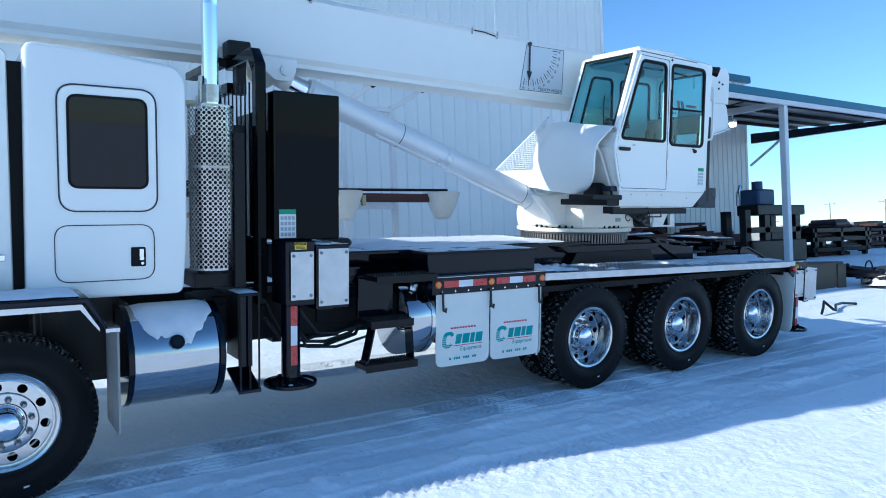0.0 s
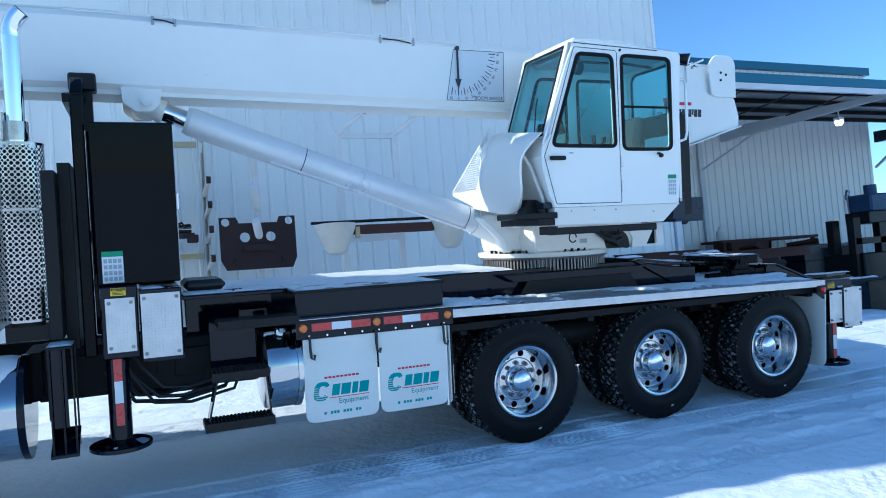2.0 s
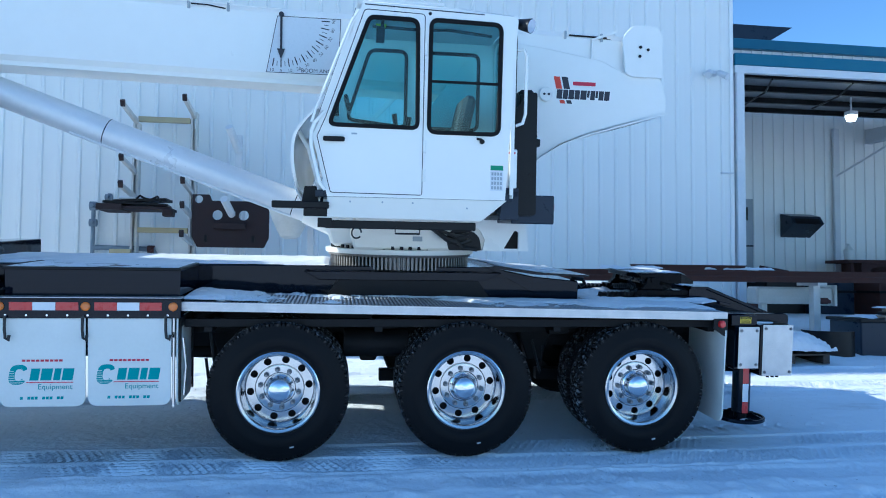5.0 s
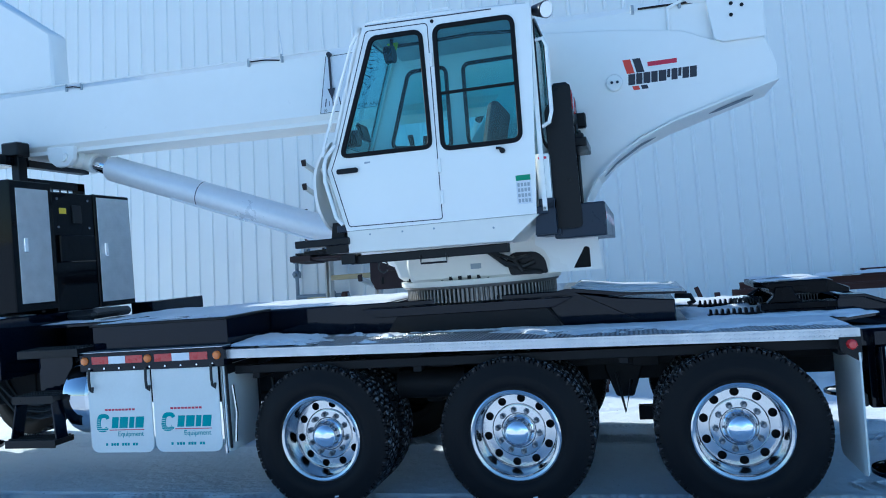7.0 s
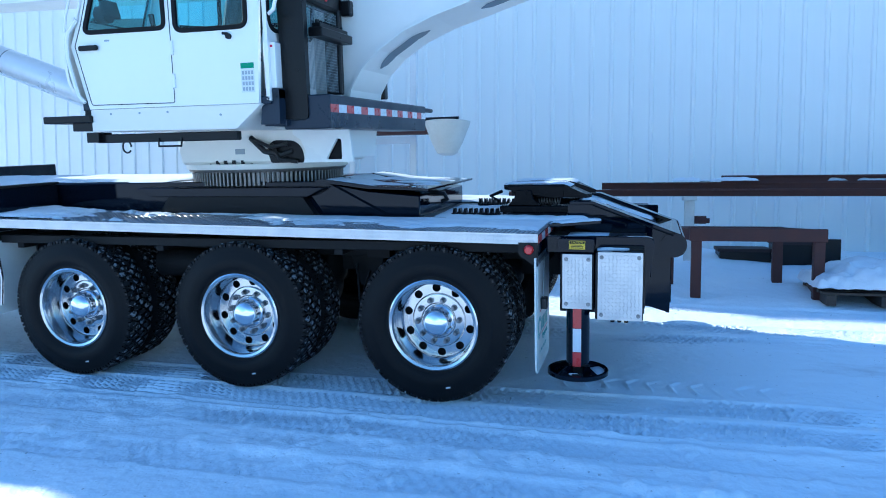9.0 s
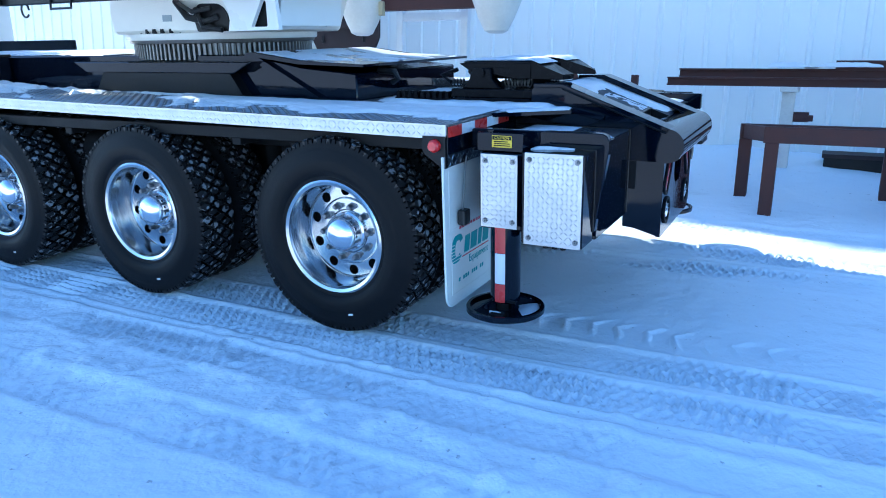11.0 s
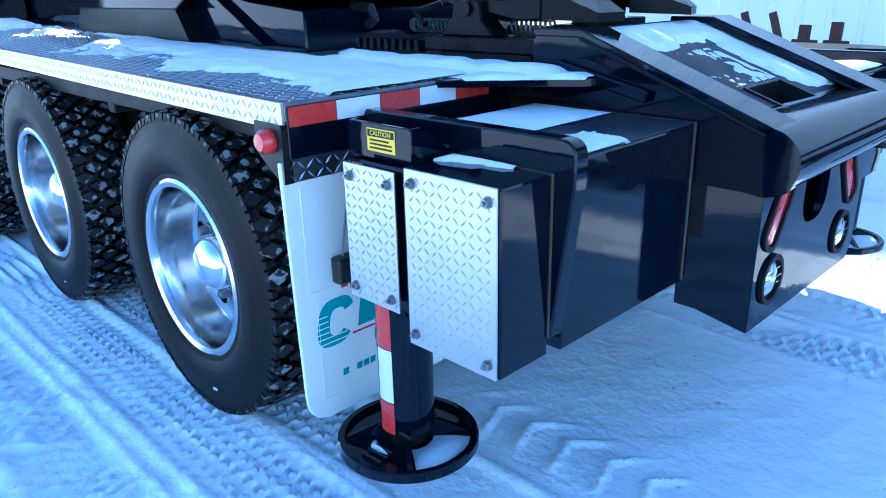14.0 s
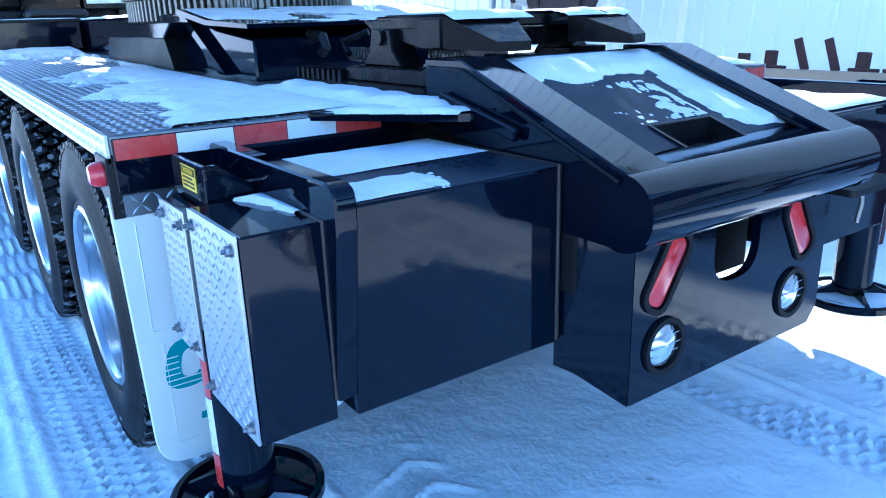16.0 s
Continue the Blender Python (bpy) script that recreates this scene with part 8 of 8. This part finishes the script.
part("cabinet_door", MB().box(2.650, 2.658, 6.61, 7.05, 1.55, 2.53, 0.002), PLATE, p3, "bright tread-plate cabinet door")
part("door_lugs", MB().lugs((2.6582, 6.62, 1.56), (0, 1, 0), (0, 0, 1), 0.42, 0.95, 0.028, 0.024, 0.0015), PLATE, p3)
part("latch", MB().box(2.658, 2.68, 6.66, 6.70, 1.98, 2.10, 0.004), CHROME, p3)
shift(0, 0.20, -0.05)
# headache rack and boom rest
part("rack_frame", MB().box(2.05, 2.13, 5.63, 5.72, 1.1, 2.86, 0.01).prism([(5.63, 2.86), (5.75, 2.99), (6.35, 2.99), (6.35, 2.90), (5.80, 2.90), (5.72, 2.80)], 2.05, 2.13, 'x', bev=0.008).box(2.05, 2.12, 6.95, 7.05, 1.1, 2.8).box(2.05, 2.12, 6.3, 7.05, 2.72, 2.80), BLACKC, TRUCK, "black headache rack")
gl = MB()
for k in range(13):
    gl.box(2.075, 2.085, 5.75 + 0.1 * k, 5.762 + 0.1 * k, 1.6, 2.75, 0)
part("rack_mesh", gl, BLACKM, TRUCK)
part("boom_rest", MB().box(2.015, 2.20, 6.15, 6.30, 2.98, 3.11, 0.012).box(2.09, 2.17, 6.18, 6.28, 2.7, 2.99).box(1.96, 2.06, 6.3, 7.2, 2.92, 2.985), BLACKM, TRUCK, "black boom rest block")
part("bulkhead", MB().box(1.94, 2.02, 5.78, 7.05, 1.15, 2.42), BLACKM, TRUCK)
shift(0, 0.1, -0.02)
rh = random.Random(5)
for k in range(9):
    y = 5.72 + 0.06 * k
    x0, x1 = rh.uniform(2.1, 2.5), rh.uniform(2.8, 3.15)
    z0, z1, sag = rh.uniform(0.92, 1.08), rh.uniform(0.80, 1.0), rh.uniform(0.66, 0.84)
    part("hose", MB().tube([(x0, y, z0), (x0 + 0.05, y - 0.02, (z0 + sag) / 2 + 0.05), (x0 + 0.18, y + 0.02, sag + 0.02), ((x0 + x1) / 2, y + rh.uniform(-0.05, 0.05), sag), (x1 - 0.12, y + 0.04, sag + 0.05), (x1, y + 0.08, z1)], rh.uniform(0.010, 0.016)), HOSE, TRUCK)
part("battery_box", MB().box(0.62, 1.14, 5.95, 6.4, 0.60, 1.24, 0.012).box(0.66, 1.10, 5.935, 5.95, 0.66, 1.18, 0.004), BLACKM, TRUCK, "black battery box under the sleeper")
part("valve_tray", MB().box(1.74, 3.16, 5.98, 6.40, 0.76, 1.12, 0.01).box(1.80, 2.5, 5.96, 5.98, 0.80, 1.06, 0.004).box(2.62, 3.1, 5.96, 5.98, 0.84, 1.04, 0.004), UNDER, TRUCK, "black valve tray between the frame rails")
part("pump", MB().cyl((2.5, 6.2, 0.8), (2.9, 6.2, 0.8), 0.12).box(2.3, 2.6, 6.1, 6.35, 0.7, 1.0), UNDER, TRUCK)
part("floor_plate", MB().box(2.66, 3.44, 5.82, 6.27, 1.40, 1.425), BLACK, TRUCK)
part("corner_pad", MB().box(2.72, 3.02, 6.1, 6.6, 1.44, 1.52, 0.03), HOSE, TRUCK)
shift()


# ---- snow lying on the truck ----
zd = lambda X, Y: zdeck(X) + 0.003
shift()
snow_patch("deck_snow", 5.2, 8.685, 5.66, 6.25, zd, 0.46, 51, 0.016, 0.010, 6.5,
           lambda X, Y: 0.42 * np.clip((Y - 5.86) / 0.28, -0.6, 1) + 0.10 * np.clip((X - 7.0) / 1.0, -1, 1) - 0.42 * np.clip((6.9 - X) / 0.8, 0, 1) + 0.12 * np.clip((Y - 6.15) / 0.1, 0, 1), lean=True)
shift()
snow_patch("deck_snow", 4.60, 5.75, 5.66, 6.26, lambda X, Y: zd(X, Y) + 0.015 * np.clip(1 - ((X - 4.68) / 0.28) ** 2, 0, 1) * np.clip((Y - 5.6) / 0.4, 0, 1), 0.53, 52, 0.03, 0.011, 7.0,
           lambda X, Y: 0.30 * np.clip((5.1 - X) / 0.5, -1, 1), lean=True)
shift()
snow_patch("deck_snow", 4.7, 8.7, 7.56, 8.12, zd, 0.62, 53, 0.03, 0.03, 1.6, lean=True)
shift()
snow_patch("deck_snow", 7.80, 8.95, 6.26, 7.5, lambda X, Y: 1.105 + 0 * X, 0.66, 54, 0.035, 0.015, 2.6, lean=True)
shift(0, 0.055, 0.01)
snow_patch("box_snow", 3.45, 4.58, 5.62, 6.26, lambda X, Y: 1.392 + 0 * X, 0.57, 55, 0.007, 0.009, 7.0, lambda X, Y: 0.10 * np.clip((Y - 5.8) / 0.3, -1, 1), lean=True)
shift(0, 0.08, -0.05)
snow_patch("subframe_snow", 2.8, 5.62, 6.29, 7.5, lambda X, Y: 1.437 + 0 * X, 0.62, 56, 0.020, 0.02, 2.2, lambda X, Y: 0.2 * np.clip((Y - 6.5) / 0.3, -0.6, 1), lean=True)
shift(0, 0.08, -0.05)
snow_patch("wedge_snow", 7.02, 7.80, 6.24, 7.5, lambda X, Y: np.interp(X, [7.0, 7.37, 7.82], [1.458, 1.407, 1.387]), 0.42, 57, 0.006, 0.010, 4.5, lambda X, Y: 0.15 * np.clip((7.6 - X) / 0.3, -1, 1), lean=True)
shift()
snow_patch("coupling_snow", 8.32, 8.80, 6.505, 6.8, lambda X, Y: 1.346 - 0.38 * np.clip(X - 8.755, 0, 1), 0.64, 58, 0.010, 0.012, 4.0, lean=True)
shift()
snow_patch("coupling_snow", 8.32, 8.80, 6.94, 7.235, lambda X, Y: 1.346 - 0.38 * np.clip(X - 8.755, 0, 1), 0.64, 59, 0.010, 0.012, 4.0, lean=True)
shift()
snow_patch("box_snow", 8.81, 9.075, 5.885, 6.40, lambda X, Y: 1.0205 + 0 * X, 0.80, 60, 0.010, 0.006, 3.0, None, lean=True)
shift()
snow_patch("box_snow", 9.15, 9.312, 5.88, 6.20, lambda X, Y: 1.0205 + 0 * X, 0.52, 70, 0.012, 0.005, 8.0,
           lambda X, Y: 0.40 * np.clip(np.minimum((X - 9.195) / 0.04, (6.09 - Y) / 0.07), -1, 1), lean=True)
shift()
snow_patch("box_snow", 9.035, 9.22, 5.755, 5.825, lambda X, Y: 0.999 + 0 * X, 0.52, 61, 0.014, 0.005, 11.0, lambda X, Y: 0.30 * np.clip((Y - 5.785 - 0.25 * (X - 9.10)) / 0.03, -1, 1), lean=True)
shift()
snow_patch("box_snow", 8.84, 9.30, 7.48, 7.98, lambda X, Y: 1.0205 + 0 * X, 0.75, 62, 0.02, 0.012, 4.0, lean=True)
shift()
snow_patch("tail_snow", 8.86, 9.39, 6.46, 7.27, lambda X, Y: SL(X) + 0.001, 0.50, 63, 0.016, 0.006, 6.0,
           lambda X, Y: np.maximum(0.42 * np.clip((9.015 - X) / 0.05, -1, 1), 0.42 * np.clip(np.minimum((Y - 7.06 - 0.35 * np.clip(X - 9.30, 0, 1)) / 0.06, (9.365 - X) / 0.02), -1, 1))
           - 1.0 * ((X > 9.265) & (X < 9.42) & (Y > 6.72) & (Y < 7.0)), lean=True)
shift()
snow_patch("tail_snow", 9.05, 9.27, 6.66, 7.00, lambda X, Y: SL(X) + 0.001, 0.41, 73, 0.003, 0.004, 30.0, lambda X, Y: 0.12 * np.clip((Y - 6.88) / 0.08, -1, 1), "scattered flecks of frozen snow", lean=True)
shift()
snow_patch("lip_snow", 8.71, 9.02, 6.14, 6.42, lambda X, Y: 1.114 + 0 * X, 0.8, 64, 0.012, 0.01, 4.0, lambda X, Y: -2.0 * (X - 8.69 > (Y - 6.08) * 1.2), lean=True)
shift(0, 0.02, 0)
snow_patch("fender_snow", 0.0, 0.80, 5.24, 5.64, lambda X, Y: 1.263 + 0 * X, 0.7, 65, 0.025, 0.012, 3.0, lean=True)
shift(-0.09, 0.02, -0.004)
snow_patch("bracket_snow", 1.935, 2.08, 5.605, 5.875, lambda X, Y: 1.171 + 0 * X, 0.75, 66, 0.015, 0.012, 4.0, lean=True)
shift(0, 0.06, 0)
snow_patch("box_snow", 2.41, 2.66, 5.50, 5.95, lambda X, Y: 1.501 + 0 * X, 0.55, 67, 0.01, 0.01, 6.0, None, lean=True)
shift(0, 0.1, -0.02)
snow_patch("floor_snow", 2.70, 3.43, 5.85, 6.26, lambda X, Y: 1.426 + 0 * X, 0.66, 68, 0.014, 0.012, 4.0, lean=True)

shift(0, 0, 0.5)
# ---- yard beyond the canopy ----
shift(-4.7, 0, 0.55)
fk = thing("yard_loader", (21.6, 13.6, 0.5), "dark rusty machine frame with a blue motor on top", "machine")
part("base", MB().box(23.9, 26.7, 13.0, 14.2, 0.1, 0.75, 0.03), BLACKM, fk)
for x, y in ((23.75, 13.1), (24.7, 13.1), (26.3, 13.1), (24.0, 13.9), (26.3, 13.9)):
    part("column", MB().box(x, x + 0.26, y, y + 0.20, 0.0, 1.65), BLACKM, fk)
part("head_beam", MB().box(24.3, 26.75, 13.05, 13.75, 1.50, 1.8, 0.02), BLACKM, fk)
part("side_plate", MB().box(25.1, 26.2, 13.15, 13.25, 0.75, 1.0, 0.02), BLACKM, fk)
part("cross_beam", MB().box(23.8, 26.6, 13.1, 13.3, 0.98, 1.14), BLACKM, fk)
part("motor", MB().box(24.9, 25.75, 13.4, 14.2, 1.8, 2.3, 0.05).cyl((25.45, 13.8, 2.3), (25.45, 13.8, 2.56), 0.16), BLUEP, fk, "dark blue motor")
part("exhaust_pipe", MB().tube([(24.5, 13.8, 1.8), (24.5, 13.8, 2.25), (24.58, 13.8, 2.42)], 0.06), CHROME, fk)
shift(0, 0, 0.5)
for k in range(9):
    x, y = 24.6 + 3.9 * k, 14.2 + 1.3 * k + 0.8 * (k % 3)
    rk = thing("steel_storage_rack", (x, y, 0), "dark weathered steel storage rack loaded with scrap", "rack", "yard racks")
    h = 1.12 + 0.2 * ((k * 7) % 3) / 2
    for dx in (0, 1.7, 3.4):
        part("upright", MB().box(x + dx, x + dx + 0.16, y, y + 0.16, 0, h), BLACKM, rk)
        part("upright", MB().box(x + dx, x + dx + 0.16, y + 1.6, y + 1.76, 0, h), BLACKM, rk)
    for z in (0.30, 0.66, h - 0.14):
        part("shelf", MB().box(x - 0.1, x + 3.7, y, y + 1.8, z, z + 0.14), RUST if k % 2 else BLACKM, rk)
    part("scrap_load", MB().box(x + 0.2, x + 1.5 + 0.3 * (k % 3), y + 0.2, y + 1.5, 0.80, 0.98, 0.05).box(x + 2.0, x + 3.2, y + 0.3, y + 1.5, h, h + 0.12 + 0.08 * (k % 3), 0.05).box(x + 0.6, x + 2.9, y + 0.3, y + 1.3, 0.05, 0.28, 0.05), BLACKM if k % 2 else RUST, rk)
for k, (x, y) in enumerate(((14.3, 8.8), (29.0, 11.2), (31.0, 11.4))):
    shift(0, 0, 0.27 if k == 0 else 0.5)
    cb = thing("timber_block", (x, y, 0), "dark heavy timber block in the snowy yard", "crate", "yard crates")
    part("crate_body", MB().box(x, x + 1.75, y, y + 0.9, 0.0, 0.55 + 0.1 * (k % 3), 0.02), TIMBERD if k % 2 == 0 else RUST, cb)
    part("crate_rail", MB().box(x + 1.45, x + 1.78, y - 0.03, y + 0.93, 0.0, 0.50), TIMBERD, cb)
shift(0, 0, 0.5)
for k in range(7):
    x, y = 14.6 + 1.25 * k + 0.2 * (k % 2), 16.0 + 0.35 * ((k * 5) % 3)
    b = thing("scrap_bin", (x, y, 0), "dark steel bin with odds and ends under the canopy", "bin", "canopy bins")
    part("bin_body", MB().box(x, x + 1.05, y, y + 0.9, 0.1, 0.8 + 0.25 * ((k * 3) % 4) / 2, 0.02), (RUST, BLACKM, GREYB)[k % 3], b)
    part("bin_rim", MB().box(x - 0.03, x + 1.08, y - 0.03, y + 0.93, 0.66, 0.72), BLACKM, b)
    part("scrap_load", MB().obox(Matrix.Translation((x + 0.5, y + 0.45, 1.0 + 0.2 * (k % 2))) @ pose(0, 0, 0, 10 * k, 5, 25 * k), 0.9, 0.25, 0.14, 0.01), RUST if k % 2 else PIPEG, b)
wb = thing("work_bench", (19.6, 17.4, 0), "rusty steel bench against the shed wall", "bench")
part("bench_top", MB().box(18.5, 22.5, 17.0, 17.9, 1.42, 1.5), RUST, wb)
for x in (18.6, 20.4, 22.3):
    part("leg", MB().box(x, x + 0.1, 17.05, 17.15, 0, 1.42), RUST, wb)
part("drawer_box", MB().box(18.9, 20.5, 17.05, 17.8, 1.03, 1.42), RUST, wb)
part("jug", MB().revolve([(0.0, 1.5), (0.12, 1.5), (0.13, 1.75), (0.05, 1.85), (0.04, 1.92), (0.0, 1.92)], (18.75, 17.3, 0), 'z', 16), POLY, wb)
tb_ = thing("pale_beam_stand", (13.2, 12.0, 0), "pale painted steel I-beam stand under the beams", "stand")
part("cross_head", MB().box(12.40, 13.75, 11.16, 11.48, 0.52, 0.80, 0.03).box(13.75, 13.80, 11.13, 11.51, 0.49, 0.83, 0.006), CREAM, tb_)
for x in (12.55, 13.50):
    part("leg", MB().box(x, x + 0.10, 11.28, 11.38, 0, 0.52), CREAM, tb_)
shift(0, 0, 0.32)
ch = thing("steel_chest", (12.95, 9.4, 0.32), "dark steel chest with snowy planks on its lid", "chest")
part("chest_body", MB().prism(rpoly([(12.9, 9.45), (14.7, 9.25), (14.8, 10.1), (13.0, 10.25)], 0.03), -0.05, 0.50, 'z', bev=0.01), GREYB, ch)
part("chest_lid", MB().prism(rpoly([(12.86, 9.41), (14.74, 9.21), (14.84, 10.14), (12.96, 10.29)], 0.03), 0.50, 0.545, 'z', bev=0.006), BLACKM, ch)
part("skid", MB().box(13.0, 13.15, 9.38, 10.1, -0.08, -0.04).box(14.4, 14.55, 9.25, 10.0, -0.08, -0.04), RUST, ch)
for k in range(3):
    part("plank", MB().obox(Matrix.Translation((13.75 + 0.05 * k, 9.6 + 0.06 * k, 0.565 + 0.045 * k)) @ pose(0, 0, 0, 0, 0, -6 + 7 * k), 0.85 - 0.12 * k, 0.30, 0.04, 0.006), (WOOD, BLACKM, WOOD)[k], ch)
snow_patch("chest_snow", 13.0, 14.7, 9.3, 10.1, lambda X, Y: 0.545 + 0 * X, 0.55, 76, 0.04, 0.025, 3.0)
snow_patch("chest_snow", 13.45, 14.15, 9.5, 9.95, lambda X, Y: 0.675 + 0 * X, 0.66, 77, 0.03, 0.02, 3.0, label="snow on the stacked planks")
bs = thing("bent_sheet", (12.4, 9.7, 0.32), "curved dark sheet of steel standing in snow", "scrap steel")
part("sheet", MB().revolve([(0.34, 0.0), (0.355, 0.0), (0.355, 0.42), (0.34, 0.42)], (12.62, 9.75, -0.05), 'z', 14, radians(150), radians(300)), BLACKM, bs)
shift(0, 0, 0.24)
x, y, r = 16.9, 8.75, 12
d = thing("scrap_pile", (x, y, 0), "heap of dark scrap steel half under snow", "scrap heap")
for q in range(7):
    part("scrap_bar", MB().obox(Matrix.Translation((x + 0.22 * (q % 3) - 0.3, y + 0.14 * (q // 2) - 0.2, 0.10 + 0.05 * q)) @ pose(0, 0, 0, 6 * q - 12, 8 - 3 * q, r + 31 * q), 0.8 + 0.2 * (q % 2), 0.14, 0.09, 0.008), (BLACKM, RUSTD, BLACKM)[q % 3], d)
part("scrap_sheet", MB().prism(rpoly([(x + 0.2, 0.02), (x + 1.1, 0.02), (x + 1.15, 0.18), (x + 0.8, 0.42), (x + 0.3, 0.40)], 0.08), y - 0.05, y + 0.02, 'y'), BLACKM, d)
part("scrap_hoop", MB().tube([(x - 0.1 + 0.15 * math.cos(a), y - 0.1, 0.40 + 0.16 * math.sin(a)) for a in np.linspace(0, math.pi, 9)], 0.018, 6), BLACKM, d)
snow_patch("scrap_snow", x - 0.6, x + 0.6, y - 0.75, y - 0.15, lambda X, Y, x=x, y=y: 0.04 + 0.22 * np.clip(1 - ((X - x) / 0.6) ** 2 - ((Y - y + 0.45) / 0.3) ** 2, 0, 1), 0.8, 70, 0.04, 0.03, 2.5)
dm = thing("steel_drum", (18.9, 8.7, 0.0), "dark rusty steel drum standing in the snow by a post", "drum")
part("drum_body", MB().revolve([(0.0, 0.0), (0.25, 0.0), (0.26, 0.02), (0.25, 0.28), (0.26, 0.29), (0.25, 0.30), (0.25, 0.58), (0.26, 0.59), (0.25, 0.60), (0.25, 0.86), (0.26, 0.88), (0.24, 0.88), (0.0, 0.85)], (18.9, 8.7, 0), 'z', 28), RUSTD, dm)
shift(0, 0, 0.12)
br = thing("bent_rod", (12.4, 7.1, 0.12), "bent dark rod lying on the snow", "rod")
part("rod", MB().tube([(11.77, 6.95, 0.02), (11.95, 7.02, 0.10), (12.08, 7.08, 0.19), (12.22, 7.0, 0.05), (12.3, 7.0, 0.03), (12.7, 7.22, 0.08), (13.1, 7.32, 0.08), (13.5, 7.28, 0.04)], 0.022), BLACKM, br)

shift()
# low table of brackets beside the far outrigger
shift(0, 0, 0.27)
bt = thing("bracket_table", (7.9, 9.6, 0.27), "low rusty steel table with upright brackets and plates", "table")
part("table_top", MB().box(6.9, 8.75, 9.5, 10.1, 0.98, 1.04, 0.005), WOOD, bt)
for x, y in ((7.0, 9.55), (8.6, 9.55), (7.0, 10.0), (8.6, 10.0)):
    part("leg", MB().box(x, x + 0.08, y, y + 0.08, 0.0, 0.98), RUST, bt)
for k in range(6):
    x = 7.60 + 0.19 * k
    if k in (2, 3):
        part("blade_bracket", MB().obox(Matrix.Translation((x, 9.7, 1.13)) @ pose(0, 0, 0, 0, -20, 10), 0.05, 0.02, 0.20, 0.004), RUST, bt)
    else:
        part("bracket", MB().box(x - 0.03, x + 0.03, 9.66, 9.72, 1.04, 1.13 + 0.02 * (k % 3)).box(x - 0.05, x + 0.06, 9.62, 9.78, 1.04, 1.06), RUST, bt)
part("flange", MB().cyl((7.35, 9.8, 1.04), (7.35, 9.8, 1.10), 0.07), RUST, bt)

shift(0, 0, 0.6)
# far horizon: low buildings and poles
for k in range(26):
    a = radians(18 + 50 * k / 26 + 0.7 * math.sin(k * 3.1))
    r = 190 + 40 * math.sin(k * 1.7)
    x, y = r * math.cos(a), r * math.sin(a) * 0.62
    w, h = 5 + 4 * (k % 4), 1.1 + 0.5 * ((k * 5) % 4)
    fb = thing("far_building", (x, y, 0), "distant low pale industrial building on the horizon", "building", "far buildings")
    part("wall", MB().box(x, x + 6, y - w / 2, y + w / 2, 0, h, 0), (SIDING, GREYD, CONC, GALV)[(k * 7) % 4], fb)
    part("roof", MB().prism([(y - w / 2 - .3, h), (y + w / 2 + .3, h), (y, h + 0.35)], x - 0.3, x + 6.3, 'x'), (GREYD, TRIMW, GALV)[k % 3], fb)
for k in range(14):
    a = radians(14 + 56 * k / 14)
    r = 150 + 30 * (k % 3)
    x, y = r * math.cos(a), r * math.sin(a) * 0.6
    pp = thing("utility_pole", (x, y, 0), "distant thin wooden utility pole", "pole", "far poles")
    part("pole", MB().cyl((x, y, 0), (x, y, 4.2 + 0.8 * (k % 4)), 0.12, 0.09, n=8), WOOD, pp)
    part("cross_arm", MB().box(x - 0.06, x + 0.06, y - 1.0, y + 1.0, 3.8 + 0.8 * (k % 4), 3.95 + 0.8 * (k % 4)), WOOD, pp)
shift()
